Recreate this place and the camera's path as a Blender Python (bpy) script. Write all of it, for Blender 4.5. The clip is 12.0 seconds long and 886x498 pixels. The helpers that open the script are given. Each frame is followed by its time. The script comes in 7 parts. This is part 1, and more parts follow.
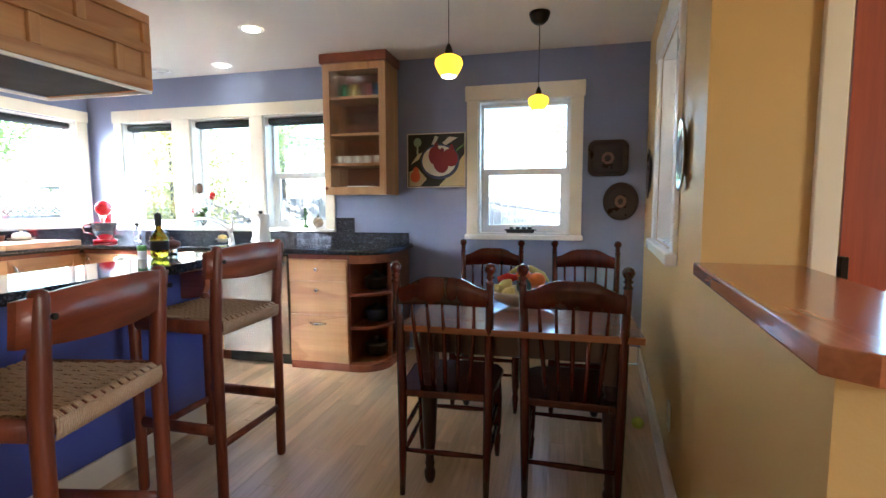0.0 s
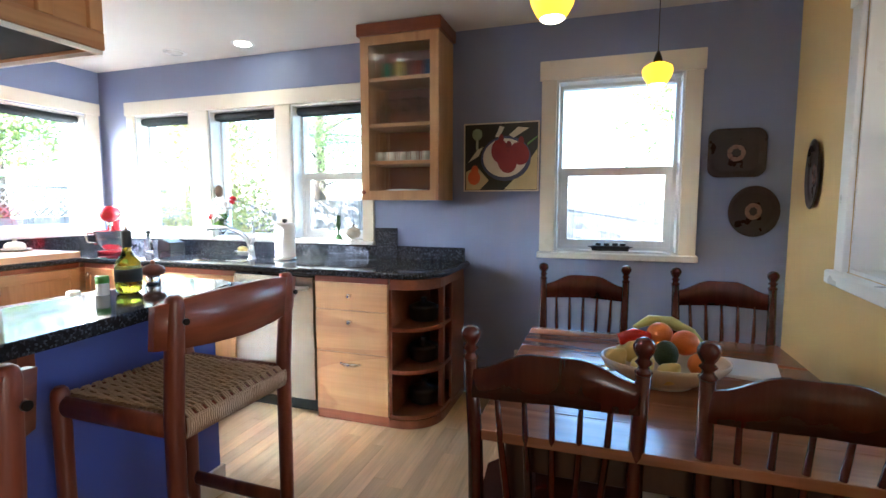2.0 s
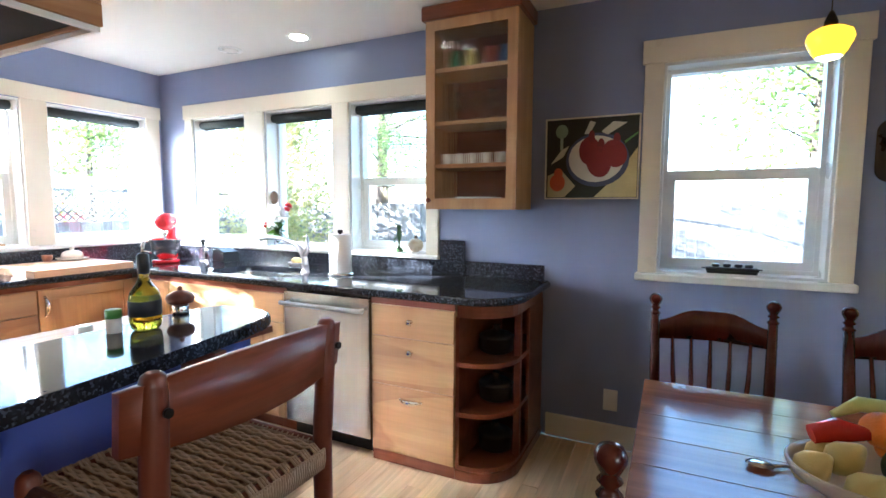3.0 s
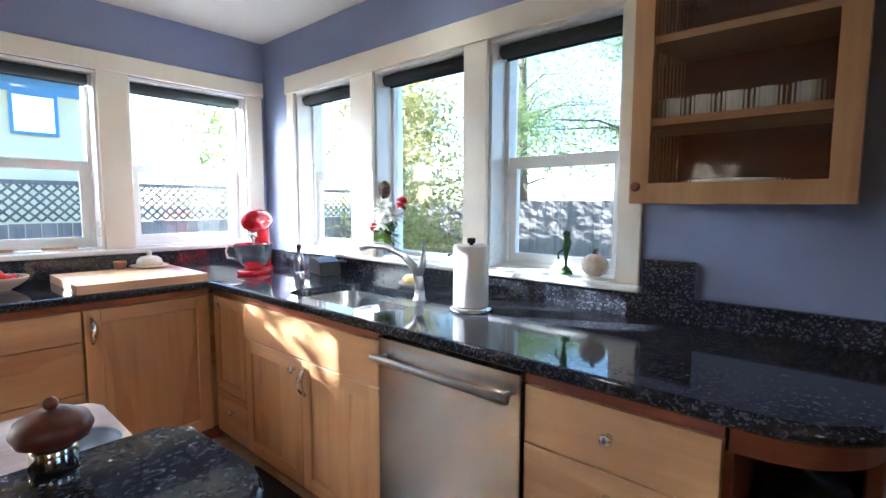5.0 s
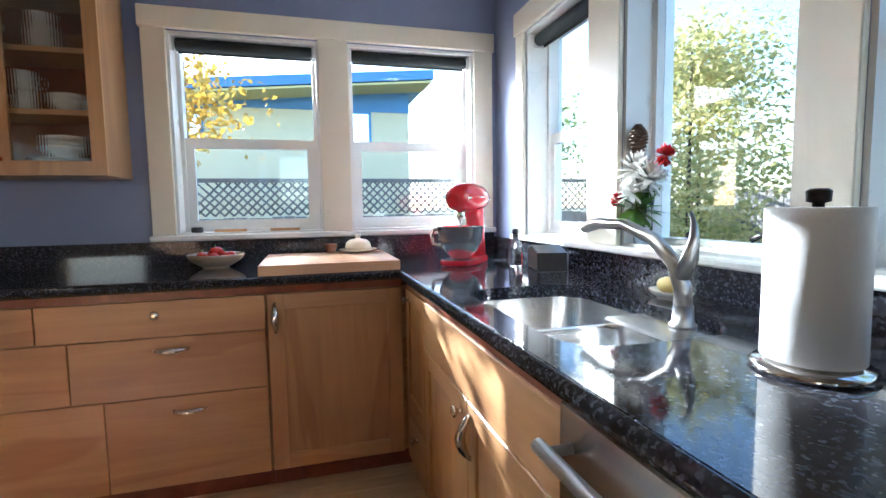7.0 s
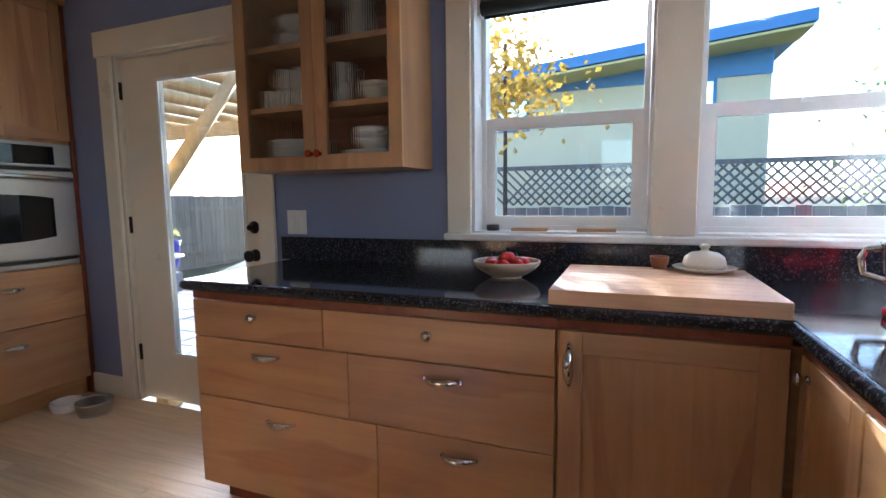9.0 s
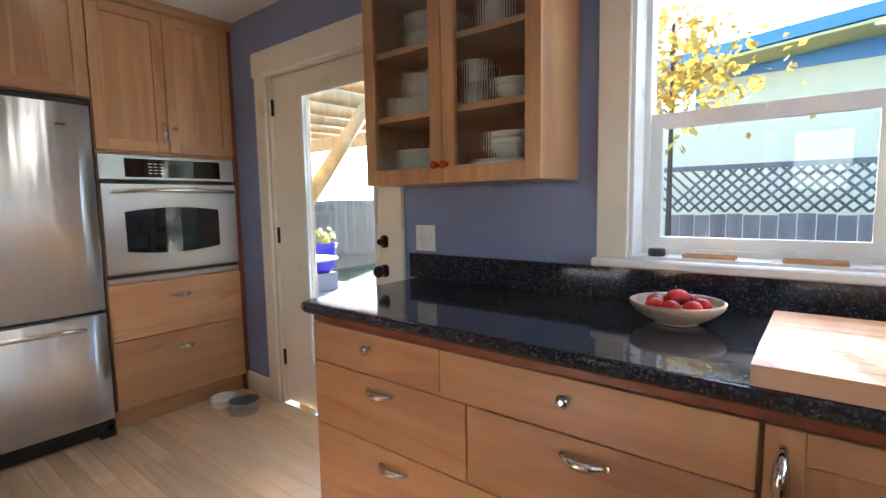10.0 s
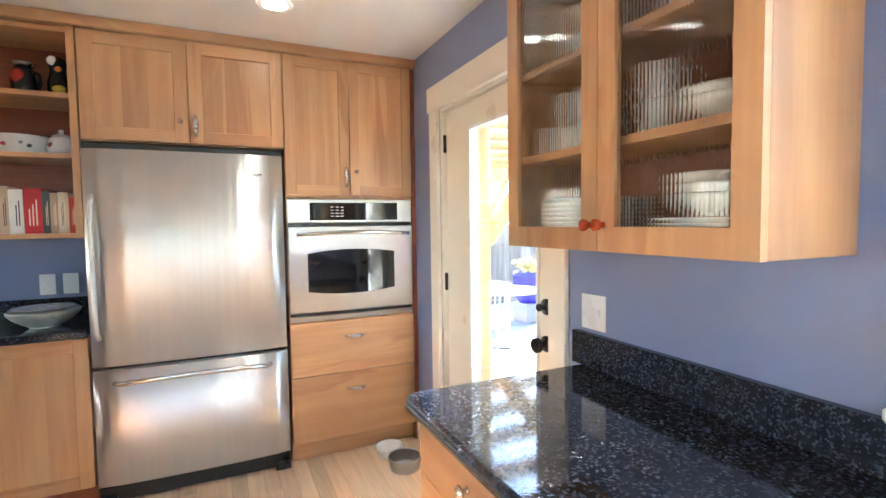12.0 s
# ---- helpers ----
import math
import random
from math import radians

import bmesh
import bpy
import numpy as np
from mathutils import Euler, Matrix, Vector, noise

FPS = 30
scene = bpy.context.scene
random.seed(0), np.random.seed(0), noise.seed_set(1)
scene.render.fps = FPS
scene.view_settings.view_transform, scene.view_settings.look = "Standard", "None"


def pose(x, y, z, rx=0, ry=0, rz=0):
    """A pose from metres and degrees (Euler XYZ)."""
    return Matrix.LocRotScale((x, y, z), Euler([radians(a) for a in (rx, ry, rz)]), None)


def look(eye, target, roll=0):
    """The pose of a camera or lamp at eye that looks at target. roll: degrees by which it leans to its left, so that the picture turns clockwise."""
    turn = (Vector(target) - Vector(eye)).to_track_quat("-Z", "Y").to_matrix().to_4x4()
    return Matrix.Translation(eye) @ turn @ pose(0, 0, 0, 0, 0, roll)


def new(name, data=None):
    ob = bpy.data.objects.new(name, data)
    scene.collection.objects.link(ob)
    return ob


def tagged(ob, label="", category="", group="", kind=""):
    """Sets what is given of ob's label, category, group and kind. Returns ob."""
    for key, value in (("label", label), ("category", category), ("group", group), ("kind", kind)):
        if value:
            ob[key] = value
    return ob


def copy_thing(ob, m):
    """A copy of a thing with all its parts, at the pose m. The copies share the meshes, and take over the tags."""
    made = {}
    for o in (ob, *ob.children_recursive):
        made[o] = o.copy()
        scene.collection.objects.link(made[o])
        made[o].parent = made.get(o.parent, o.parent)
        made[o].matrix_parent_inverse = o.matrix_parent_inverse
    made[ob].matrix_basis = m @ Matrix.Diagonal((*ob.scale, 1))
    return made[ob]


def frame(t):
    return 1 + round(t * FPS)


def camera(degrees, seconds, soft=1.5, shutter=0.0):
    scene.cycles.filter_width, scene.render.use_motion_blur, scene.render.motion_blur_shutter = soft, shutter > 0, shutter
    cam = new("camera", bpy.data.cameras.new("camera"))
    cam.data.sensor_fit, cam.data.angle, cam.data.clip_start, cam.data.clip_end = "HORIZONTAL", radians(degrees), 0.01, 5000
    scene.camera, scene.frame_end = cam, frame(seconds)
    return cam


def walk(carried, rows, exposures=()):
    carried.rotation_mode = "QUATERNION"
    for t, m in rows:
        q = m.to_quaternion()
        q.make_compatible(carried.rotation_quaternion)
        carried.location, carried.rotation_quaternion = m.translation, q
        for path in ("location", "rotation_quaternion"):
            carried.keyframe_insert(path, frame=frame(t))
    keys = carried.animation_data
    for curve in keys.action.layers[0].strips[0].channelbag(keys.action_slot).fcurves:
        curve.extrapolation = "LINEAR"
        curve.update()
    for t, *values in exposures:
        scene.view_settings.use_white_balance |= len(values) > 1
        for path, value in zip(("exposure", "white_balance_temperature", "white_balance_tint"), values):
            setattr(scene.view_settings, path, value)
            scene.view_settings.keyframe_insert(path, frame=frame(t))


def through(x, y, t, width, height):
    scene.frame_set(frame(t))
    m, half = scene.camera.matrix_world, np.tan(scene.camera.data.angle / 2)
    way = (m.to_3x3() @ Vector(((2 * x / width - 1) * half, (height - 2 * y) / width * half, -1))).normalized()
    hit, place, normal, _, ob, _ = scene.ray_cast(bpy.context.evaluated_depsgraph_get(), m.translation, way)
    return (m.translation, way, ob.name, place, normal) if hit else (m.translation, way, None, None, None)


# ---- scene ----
cam = camera(85.2, 12.0)
PATH = [
    (0, (4.575, -3.93, 1.241), (4.109, -1.993, 1.06), -0.2),
    (0.5, (4.505, -3.736, 1.224), (4.037, -1.8, 1.049), -0.1),
    (1, (4.419, -3.54, 1.231), (3.923, -1.611, 1.057), -0.0),
    (1.5, (4.328, -3.354, 1.26), (3.78, -1.439, 1.08), 0.0),
    (2, (4.217, -3.163, 1.297), (3.594, -1.271, 1.116), 0.1),
    (2.5, (4.122, -2.99, 1.332), (3.399, -1.134, 1.15), 0.2),
    (3, (3.991, -2.763, 1.347), (3.137, -0.963, 1.17), 0.2),
    (3.2, (3.905, -2.646, 1.338), (3.002, -0.869, 1.17), 0.3),
    (5, (3.263, -1.791, 1.324), (1.95, -0.293, 1.142), 0.2),
    (5.5, (3.139, -1.548, 1.318), (1.653, -0.224, 1.123), 0.2),
    (6, (3.058, -1.337, 1.238), (1.376, -0.268, 1.071), -0.7),
    (6.5, (2.858, -1.21, 1.209), (1.046, -0.38, 1.039), -0.7),
    (7, (2.684, -1.079, 1.179), (0.763, -0.546, 1.01), -0.9),
    (7.2, (2.636, -1.041, 1.168), (0.685, -0.629, 1.003), -0.9),
    (8.8, (2.093, -1.044, 1.223), (0.196, -1.638, 1.003), -0.7),
    (9, (1.999, -1.076, 1.216), (0.145, -1.795, 1.007), -0.7),
    (9.5, (1.853, -1.127, 1.245), (0.132, -2.124, 1.035), -1.1),
    (10, (1.704, -1.184, 1.272), (0.145, -2.421, 1.076), -1.0),
    (10.5, (1.519, -1.286, 1.294), (0.135, -2.719, 1.122), -0.8),
    (11, (1.34, -1.312, 1.342), (0.157, -2.917, 1.186), -1.0),
    (11.5, (1.23, -1.34, 1.383), (0.219, -3.06, 1.249), -1.0),
    (12, (1.142, -1.374, 1.415), (0.309, -3.189, 1.307), -0.8),
]
EXPOSURES = [(0.0, 3.85, 5200, 6), (2.5, 3.75, 5050, 6), (5.0, 2.75, 5000, 7), (6.0, 2.5, 5000, 7), (7.0, 2.35, 5050, 6), (9.0, 1.95, 5050, 10), (9.5, 2.2, 5200, 10), (10.5, 3.25, 5200, 8), (12.0, 4.1, 5150, 6)]
walk(cam, [(t, look(eye, target, roll)) for t, eye, target, roll in PATH],
     EXPOSURES)

# ---- light ----
world = bpy.data.worlds.new("sky")
scene.world = world
world.use_nodes = True
wn = world.node_tree
sky = wn.nodes.new("ShaderNodeTexSky")
sky.sky_type, sky.sun_disc = "NISHITA", False
SUN_FROM = Vector((-1.0, -0.50, 0.375)).normalized()
sky.sun_elevation = math.asin(SUN_FROM.z)
sky.sun_rotation = math.atan2(SUN_FROM.x, SUN_FROM.y)
wn.links.new(sky.outputs[0], wn.nodes["Background"].inputs[0])
wn.nodes["Background"].inputs[1].default_value = 0.15
sun_data = bpy.data.lights.new("sun", "SUN")
sun_data.energy, sun_data.angle, sun_data.color = 5.0, radians(0.6), (1.0, 0.93, 0.82)
sun = new("sun", sun_data)
sun.matrix_world = look(SUN_FROM * 30, (0, 0, 0))

# added warm area lamp at an unseen opening, stands in for the next room's light
room_light = bpy.data.lights.new("next_room_fill", "AREA")
room_light.shape, room_light.size, room_light.size_y, room_light.energy, room_light.color = "RECTANGLE", 1.2, 1.0, 3.8, (1.0, 0.70, 0.40)
new("next_room_fill", room_light).matrix_world = look((7.3, -4.6, 1.5), (0, -4.6, 1.5))


# ---- materials ----
def mat(name, base=(0.5, 0.5, 0.5), rough=0.5, metal=0.0, spec=0.5):
    m = bpy.data.materials.new(name)
    m.use_nodes = True
    b = m.node_tree.nodes["Principled BSDF"]
    b.inputs["Base Color"].default_value = (*base, 1)
    b.inputs["Roughness"].default_value = rough
    b.inputs["Metallic"].default_value = metal
    b.inputs["Specular IOR Level"].default_value = spec
    return m


def nodes_of(m):
    t = m.node_tree
    return t, t.nodes["Principled BSDF"], lambda kind: t.nodes.new("ShaderNode" + kind), t.links.new


def coords(m, scale=(1, 1, 1), shift=True):
    """Object coordinates, stretched, and moved at random from object to object."""
    t, b, n, link = nodes_of(m)
    tc, mp = n("TexCoord"), n("Mapping")
    mp.inputs["Scale"].default_value = scale
    link(tc.outputs["Object"], mp.inputs["Vector"])
    if shift:
        oi, mul = n("ObjectInfo"), n("Math")
        mul.operation = "MULTIPLY"
        mul.inputs[1].default_value = 37.0
        link(oi.outputs["Random"], mul.inputs[0])
        link(mul.outputs[0], mp.inputs["Location"])
    return mp.outputs["Vector"]


def mottled(name, c1, c2, rough=0.5, scale=6.0, bump=0.05, fine=180.0, metal=0.0, spec=0.5, rough_var=0.12):
    """Two-scale variation: broad blotches in the colour and roughness, fine grain in the relief."""
    m = mat(name, c1, rough, metal, spec)
    t, b, n, link = nodes_of(m)
    v = coords(m, shift=False)
    big, small, mix, bmp, rng = n("TexNoise"), n("TexNoise"), n("MixRGB"), n("Bump"), n("MapRange")
    big.inputs["Scale"].default_value, big.inputs["Detail"].default_value = scale, 5
    small.inputs["Scale"].default_value, small.inputs["Detail"].default_value = fine, 3
    link(v, big.inputs["Vector"])
    link(v, small.inputs["Vector"])
    mix.inputs[1].default_value, mix.inputs[2].default_value = (*c1, 1), (*c2, 1)
    link(big.outputs[0], mix.inputs[0])
    link(mix.outputs[0], b.inputs["Base Color"])
    rng.inputs[3].default_value, rng.inputs[4].default_value = max(rough - rough_var, 0.02), min(rough + rough_var, 1)
    link(big.outputs[0], rng.inputs[0])
    link(rng.outputs[0], b.inputs["Roughness"])
    bmp.inputs["Strength"].default_value, bmp.inputs["Distance"].default_value = bump, 0.01
    link(small.outputs[0], bmp.inputs["Height"])
    link(bmp.outputs[0], b.inputs["Normal"])
    return m


def wood(name, light, dark, axis=2, rough=0.35, streak=0.5, grain=1.0, vary=0.25, coat=0.0, heart=None, pores=0.38):
    """Long streaks along an axis, fine pores, and a tone of its own for each object."""
    m = mat(name, light, rough)
    t, b, n, link = nodes_of(m)
    s1, s2 = [9.0 * grain] * 3, [90.0 * grain] * 3
    s1[axis], s2[axis] = 0.9 * grain, 3.5 * grain
    v1, v2 = coords(m, s1), coords(m, s2)
    a, f, ramp, mix, bmp, hsv, oi, rng = n("TexNoise"), n("TexNoise"), n("ValToRGB"), n("MixRGB"), n("Bump"), n("HueSaturation"), n("ObjectInfo"), n("MapRange")
    a.inputs["Scale"].default_value, a.inputs["Detail"].default_value, a.inputs["Distortion"].default_value = 1.0, 4, 1.1
    f.inputs["Scale"].default_value, f.inputs["Detail"].default_value = 1.0, 3
    link(v1, a.inputs["Vector"])
    link(v2, f.inputs["Vector"])
    ramp.color_ramp.elements[0].position, ramp.color_ramp.elements[0].color = 0.5 - streak * 0.4, (*light, 1)
    ramp.color_ramp.elements[1].position, ramp.color_ramp.elements[1].color = 0.5 + streak * 0.42, (*dark, 1)
    link(a.outputs[0], ramp.inputs[0])
    mix.blend_type = "MULTIPLY"
    mix.inputs[0].default_value = pores
    tone = ramp.outputs[0]
    if heart:
        # broad tongues of darker heartwood with a sharp outer edge
        s3 = [3.2 * grain] * 3
        s3[axis] = 0.55 * grain
        h, cut, tongue = n("TexNoise"), n("ValToRGB"), n("MixRGB")
        h.inputs["Scale"].default_value, h.inputs["Detail"].default_value, h.inputs["Distortion"].default_value = 1.0, 3, 1.6
        link(coords(m, s3), h.inputs["Vector"])
        c0, c1 = cut.color_ramp.elements
        c0.position, c0.color, c1.position, c1.color = 0.57, (0, 0, 0, 1), 0.60, (0.48, 0.48, 0.48, 1)
        cut.color_ramp.elements.new(0.74).color = (0.25, 0.25, 0.25, 1)
        link(h.outputs[0], cut.inputs[0])
        link(cut.outputs[0], tongue.inputs[0])
        link(tone, tongue.inputs[1])
        tongue.inputs[2].default_value = (*heart, 1)
        tone = tongue.outputs[0]
    link(tone, mix.inputs[1])
    link(f.outputs[0], mix.inputs[2])
    rng.inputs[3].default_value, rng.inputs[4].default_value = 1.25 - vary, 1.25 + vary
    link(oi.outputs["Random"], rng.inputs[0])
    link(rng.outputs[0], hsv.inputs["Value"])
    link(mix.outputs[0], hsv.inputs["Color"])
    link(hsv.outputs[0], b.inputs["Base Color"])
    bmp.inputs["Strength"].default_value, bmp.inputs["Distance"].default_value = 0.08, 0.004
    link(f.outputs[0], bmp.inputs["Height"])
    link(bmp.outputs[0], b.inputs["Normal"])
    b.inputs["Coat Weight"].default_value = coat
    b.inputs["Coat Roughness"].default_value = 0.12
    return m


def granite():
    m = mat("black_granite", (0.012, 0.012, 0.015), 0.07)
    t, b, n, link = nodes_of(m)
    v = coords(m, shift=False)
    vo, no, ramp, ramp2, mix = n("TexVoronoi"), n("TexNoise"), n("ValToRGB"), n("ValToRGB"), n("MixRGB")
    vo.inputs["Scale"].default_value = 175
    no.inputs["Scale"].default_value, no.inputs["Detail"].default_value = 40, 6
    link(v, vo.inputs["Vector"])
    link(v, no.inputs["Vector"])
    e = ramp.color_ramp.elements
    e[0].position, e[0].color = 0.68, (0.010, 0.010, 0.013, 1)
    e[1].position, e[1].color = 0.97, (0.072, 0.08, 0.10, 1)
    e2 = ramp2.color_ramp.elements
    e2[0].position, e2[0].color = 0.45, (0.008, 0.008, 0.010, 1)
    e2[1].position, e2[1].color = 0.75, (0.022, 0.023, 0.028, 1)
    sep = n("SeparateColor")
    link(vo.outputs["Color"], sep.inputs[0])
    link(sep.outputs[0], ramp.inputs[0])
    link(no.outputs[0], ramp2.inputs[0])
    mix.blend_type = "ADD"
    mix.inputs[0].default_value = 1
    link(ramp.outputs[0], mix.inputs[1])
    link(ramp2.outputs[0], mix.inputs[2])
    link(mix.outputs[0], b.inputs["Base Color"])
    return m


def steel(name, base=(0.74, 0.73, 0.71), rough=0.32, axis=2, wave=0.0):
    """Brushed sheet: soft reflections drawn out along the brushing, faint smudges."""
    m = mat(name, base, rough, 1.0)
    t, b, n, link = nodes_of(m)
    s = [9.0] * 3
    s[axis] = 0.5
    no, rng = n("TexNoise"), n("MapRange")
    no.inputs["Scale"].default_value, no.inputs["Detail"].default_value = 1, 2
    link(coords(m, s), no.inputs["Vector"])
    rng.inputs[3].default_value, rng.inputs[4].default_value = rough - 0.05, rough + 0.06
    link(no.outputs[0], rng.inputs[0])
    link(rng.outputs[0], b.inputs["Roughness"])
    tan = n("Tangent")
    tan.direction_type, tan.axis = "RADIAL", "X" if axis == 2 else "Z"
    b.inputs["Anisotropic"].default_value = 0.95
    if wave:
        # the thin sheet is not quite flat from side to side
        wn, bmp = n("TexNoise"), n("Bump")
        wn.inputs["Scale"].default_value, wn.inputs["Detail"].default_value = 1, 2
        link(coords(m, (10, 10, 0.10)), wn.inputs["Vector"])
        bmp.inputs["Strength"].default_value, bmp.inputs["Distance"].default_value = wave, 0.012
        link(wn.outputs[0], bmp.inputs["Height"])
        link(bmp.outputs[0], b.inputs["Normal"])
    link(tan.outputs[0], b.inputs["Tangent"])
    return m


def glass_mat(name, tint=(1, 1, 1), rough=0.0, ior=1.45):
    m = mat(name, tint, rough)
    b = m.node_tree.nodes["Principled BSDF"]
    b.inputs["Transmission Weight"].default_value = 1
    b.inputs["IOR"].default_value = ior
    return m


def glowing(name, colour, strength):
    m = mat(name, colour, 0.4)
    b = m.node_tree.nodes["Principled BSDF"]
    b.inputs["Emission Color"].default_value = (*colour, 1)
    b.inputs["Emission Strength"].default_value = strength
    return m


BLUE = mottled("periwinkle_paint", (0.222, 0.262, 0.42), (0.236, 0.276, 0.44), 0.42, 2.5, 0.04)
YELLOW = mottled("ochre_paint", (0.57, 0.385, 0.14), (0.62, 0.43, 0.165), 0.5, 2.0, 0.05)
CEIL = mottled("ceiling_paint", (0.74, 0.72, 0.68), (0.78, 0.76, 0.72), 0.8, 2.0, 0.05)
TRIM = mottled("cream_trim_paint", (0.76, 0.71, 0.58), (0.80, 0.75, 0.63), 0.32, 4.0, 0.02)
WHITE = mottled("white_sash_paint", (0.80, 0.80, 0.78), (0.84, 0.84, 0.82), 0.3, 4.0, 0.02)
ISLE = mottled("cobalt_panel_paint", (0.075, 0.095, 0.34), (0.09, 0.115, 0.38), 0.4, 3.0, 0.03)
FLOOR = wood("pale_floor_boards", (0.72, 0.54, 0.34), (0.58, 0.40, 0.225), 1, 0.34, 0.55, 1.0, 0.16)
MAPLE_V = wood("natural_hickory_upright", (0.50, 0.288, 0.128), (0.405, 0.215, 0.092), 2, 0.4, 0.42, 0.8, 0.11, 0.12, (0.30, 0.125, 0.05), 0.22)
MAPLE_Y = wood("natural_hickory_along", (0.50, 0.288, 0.128), (0.415, 0.222, 0.096), 1, 0.4, 0.42, 0.8, 0.11, 0.12, (0.30, 0.125, 0.05), 0.22)
MAPLE_X = wood("natural_hickory_across", (0.50, 0.288, 0.128), (0.415, 0.222, 0.096), 0, 0.4, 0.42, 0.8, 0.11, 0.12, (0.30, 0.125, 0.05), 0.22)
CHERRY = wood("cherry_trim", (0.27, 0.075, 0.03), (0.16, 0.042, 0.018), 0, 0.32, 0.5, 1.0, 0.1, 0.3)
STOOLWOOD = wood("stool_teak", (0.19, 0.042, 0.016), (0.075, 0.015, 0.007), 2, 0.42, 0.5, 1.4, 0.1, 0.12)
CHAIRWOOD = wood("mahogany_stain", (0.085, 0.013, 0.007), (0.036, 0.006, 0.004), 2, 0.27, 0.5, 1.0, 0.1, 0.15)
TABLEWOOD = wood("table_top_wood", (0.36, 0.15, 0.07), (0.20, 0.07, 0.032), 0, 0.2, 0.45, 0.8, 0.15, 0.5)
TABLEDARK = wood("table_base_wood", (0.04, 0.010, 0.007), (0.02, 0.006, 0.005), 2, 0.3, 0.5, 1.0, 0.1, 0.3)
LEDGEWOOD = wood("ledge_fir", (0.50, 0.20, 0.085), (0.36, 0.125, 0.05), 1, 0.22, 0.45, 1.0, 0.1, 0.4)
DOORWOOD = wood("fir_door", (0.34, 0.065, 0.022), (0.22, 0.038, 0.014), 2, 0.34, 0.5, 1.0, 0.1, 0.2)
BOARD = wood("butcher_block", (0.66, 0.42, 0.25), (0.50, 0.27, 0.14), 1, 0.4, 0.5, 1.2, 0.12)
GRANITE = granite()
STEEL_V = steel("brushed_steel_upright", rough=0.35, axis=2, wave=0.5)
SINKSTEEL = mottled("satin_sink_steel", (0.70, 0.69, 0.67), (0.76, 0.75, 0.73), 0.2, 14, 0.02, 260, 1.0, 0.5, 0.05)
STEEL_H = steel("brushed_steel_level", (0.42, 0.41, 0.395), axis=0)
STEEL_D = steel("dishwasher_steel", (0.36, 0.345, 0.325), 0.22, axis=2)
CHROME = mat("polished_nickel", (0.72, 0.70, 0.66), 0.12, 1.0)
# near-black and matt, for the hood's underside
MATTBLACK = mottled("matt_black_steel", (0.006, 0.006, 0.006), (0.012, 0.011, 0.01), 0.75, 8.0, 0.03)
BLACK = mottled("black_plastic", (0.012, 0.012, 0.013), (0.02, 0.02, 0.02), 0.32, 8.0, 0.03)
BLACKGLASS = mat("black_glass", (0.008, 0.008, 0.010), 0.04)
BRONZE = mat("dark_bronze", (0.03, 0.025, 0.022), 0.3, 0.8)
GLASS = glass_mat("window_glass")
RIBGLASS = glass_mat("ribbed_glass", (0.97, 0.98, 0.97), 0.02)


def woven(name, c1, c2):
    m = mat(name, c1, 0.85)
    t, b, n, link = nodes_of(m)
    no, mix, bmp = n("TexNoise"), n("MixRGB"), n("Bump")
    no.inputs["Scale"].default_value = 160
    link(coords(m), no.inputs["Vector"])
    mix.inputs[1].default_value, mix.inputs[2].default_value = (*c1, 1), (*c2, 1)
    link(no.outputs[0], mix.inputs[0])
    link(mix.outputs[0], b.inputs["Base Color"])
    bmp.inputs["Strength"].default_value, bmp.inputs["Distance"].default_value = 0.4, 0.003
    link(no.outputs[0], bmp.inputs["Height"])
    link(bmp.outputs[0], b.inputs["Normal"])
    return m


CORD = woven("paper_cord", (0.26, 0.145, 0.075), (0.15, 0.08, 0.04))
CORDPALE = woven("pale_paper_cord", (0.50, 0.36, 0.23), (0.34, 0.22, 0.13))


# ---- mesh tools ----
def box(bm, lo, hi, bevel=0.0, m=None, seg=1):
    lo, hi = [min(a, b) for a, b in zip(lo, hi)], [max(a, b) for a, b in zip(lo, hi)]
    vs = [bm.verts.new((x, y, z)) for x in (lo[0], hi[0]) for y in (lo[1], hi[1]) for z in (lo[2], hi[2])]
    fs = [bm.faces.new([vs[i] for i in q]) for q in ((0, 1, 3, 2), (4, 6, 7, 5), (0, 4, 5, 1), (2, 3, 7, 6), (0, 2, 6, 4), (1, 5, 7, 3))]
    if bevel:
        es = list({e for f in fs for e in f.edges})
        r = bmesh.ops.bevel(bm, geom=es, offset=bevel, segments=seg, affect="EDGES", profile=0.5)
        vs = list({v for f in r["faces"] for v in f.verts} | {v for v in vs if v.is_valid})
    if m is not None:
        for v in vs:
            v.co = m @ v.co
    return vs


def ring(bm, u0, u1, z0, z1, left, right, low, high, v0, v1, m=None):
    """A flat frame of one piece: four members round an opening."""
    out = [(u0, z0), (u1, z0), (u1, z1), (u0, z1)]
    inn = [(u0 + left, z0 + low), (u1 - right, z0 + low), (u1 - right, z1 - high), (u0 + left, z1 - high)]
    rows = []
    for loop, v in ((out, v0), (inn, v0), (inn, v1), (out, v1)):
        rows.append([bm.verts.new(m @ Vector((u, v, z)) if m is not None else (u, v, z)) for u, z in loop])
    for a, b in zip(rows, rows[1:] + rows[:1]):
        for i in range(4):
            bm.faces.new((a[i], a[(i + 1) % 4], b[(i + 1) % 4], b[i]))


def ringed(name, material, parent, *args, m=None, label=""):
    bm = bmesh.new()
    ring(bm, *args, m=m)
    return part(name, bm, material, parent, label)


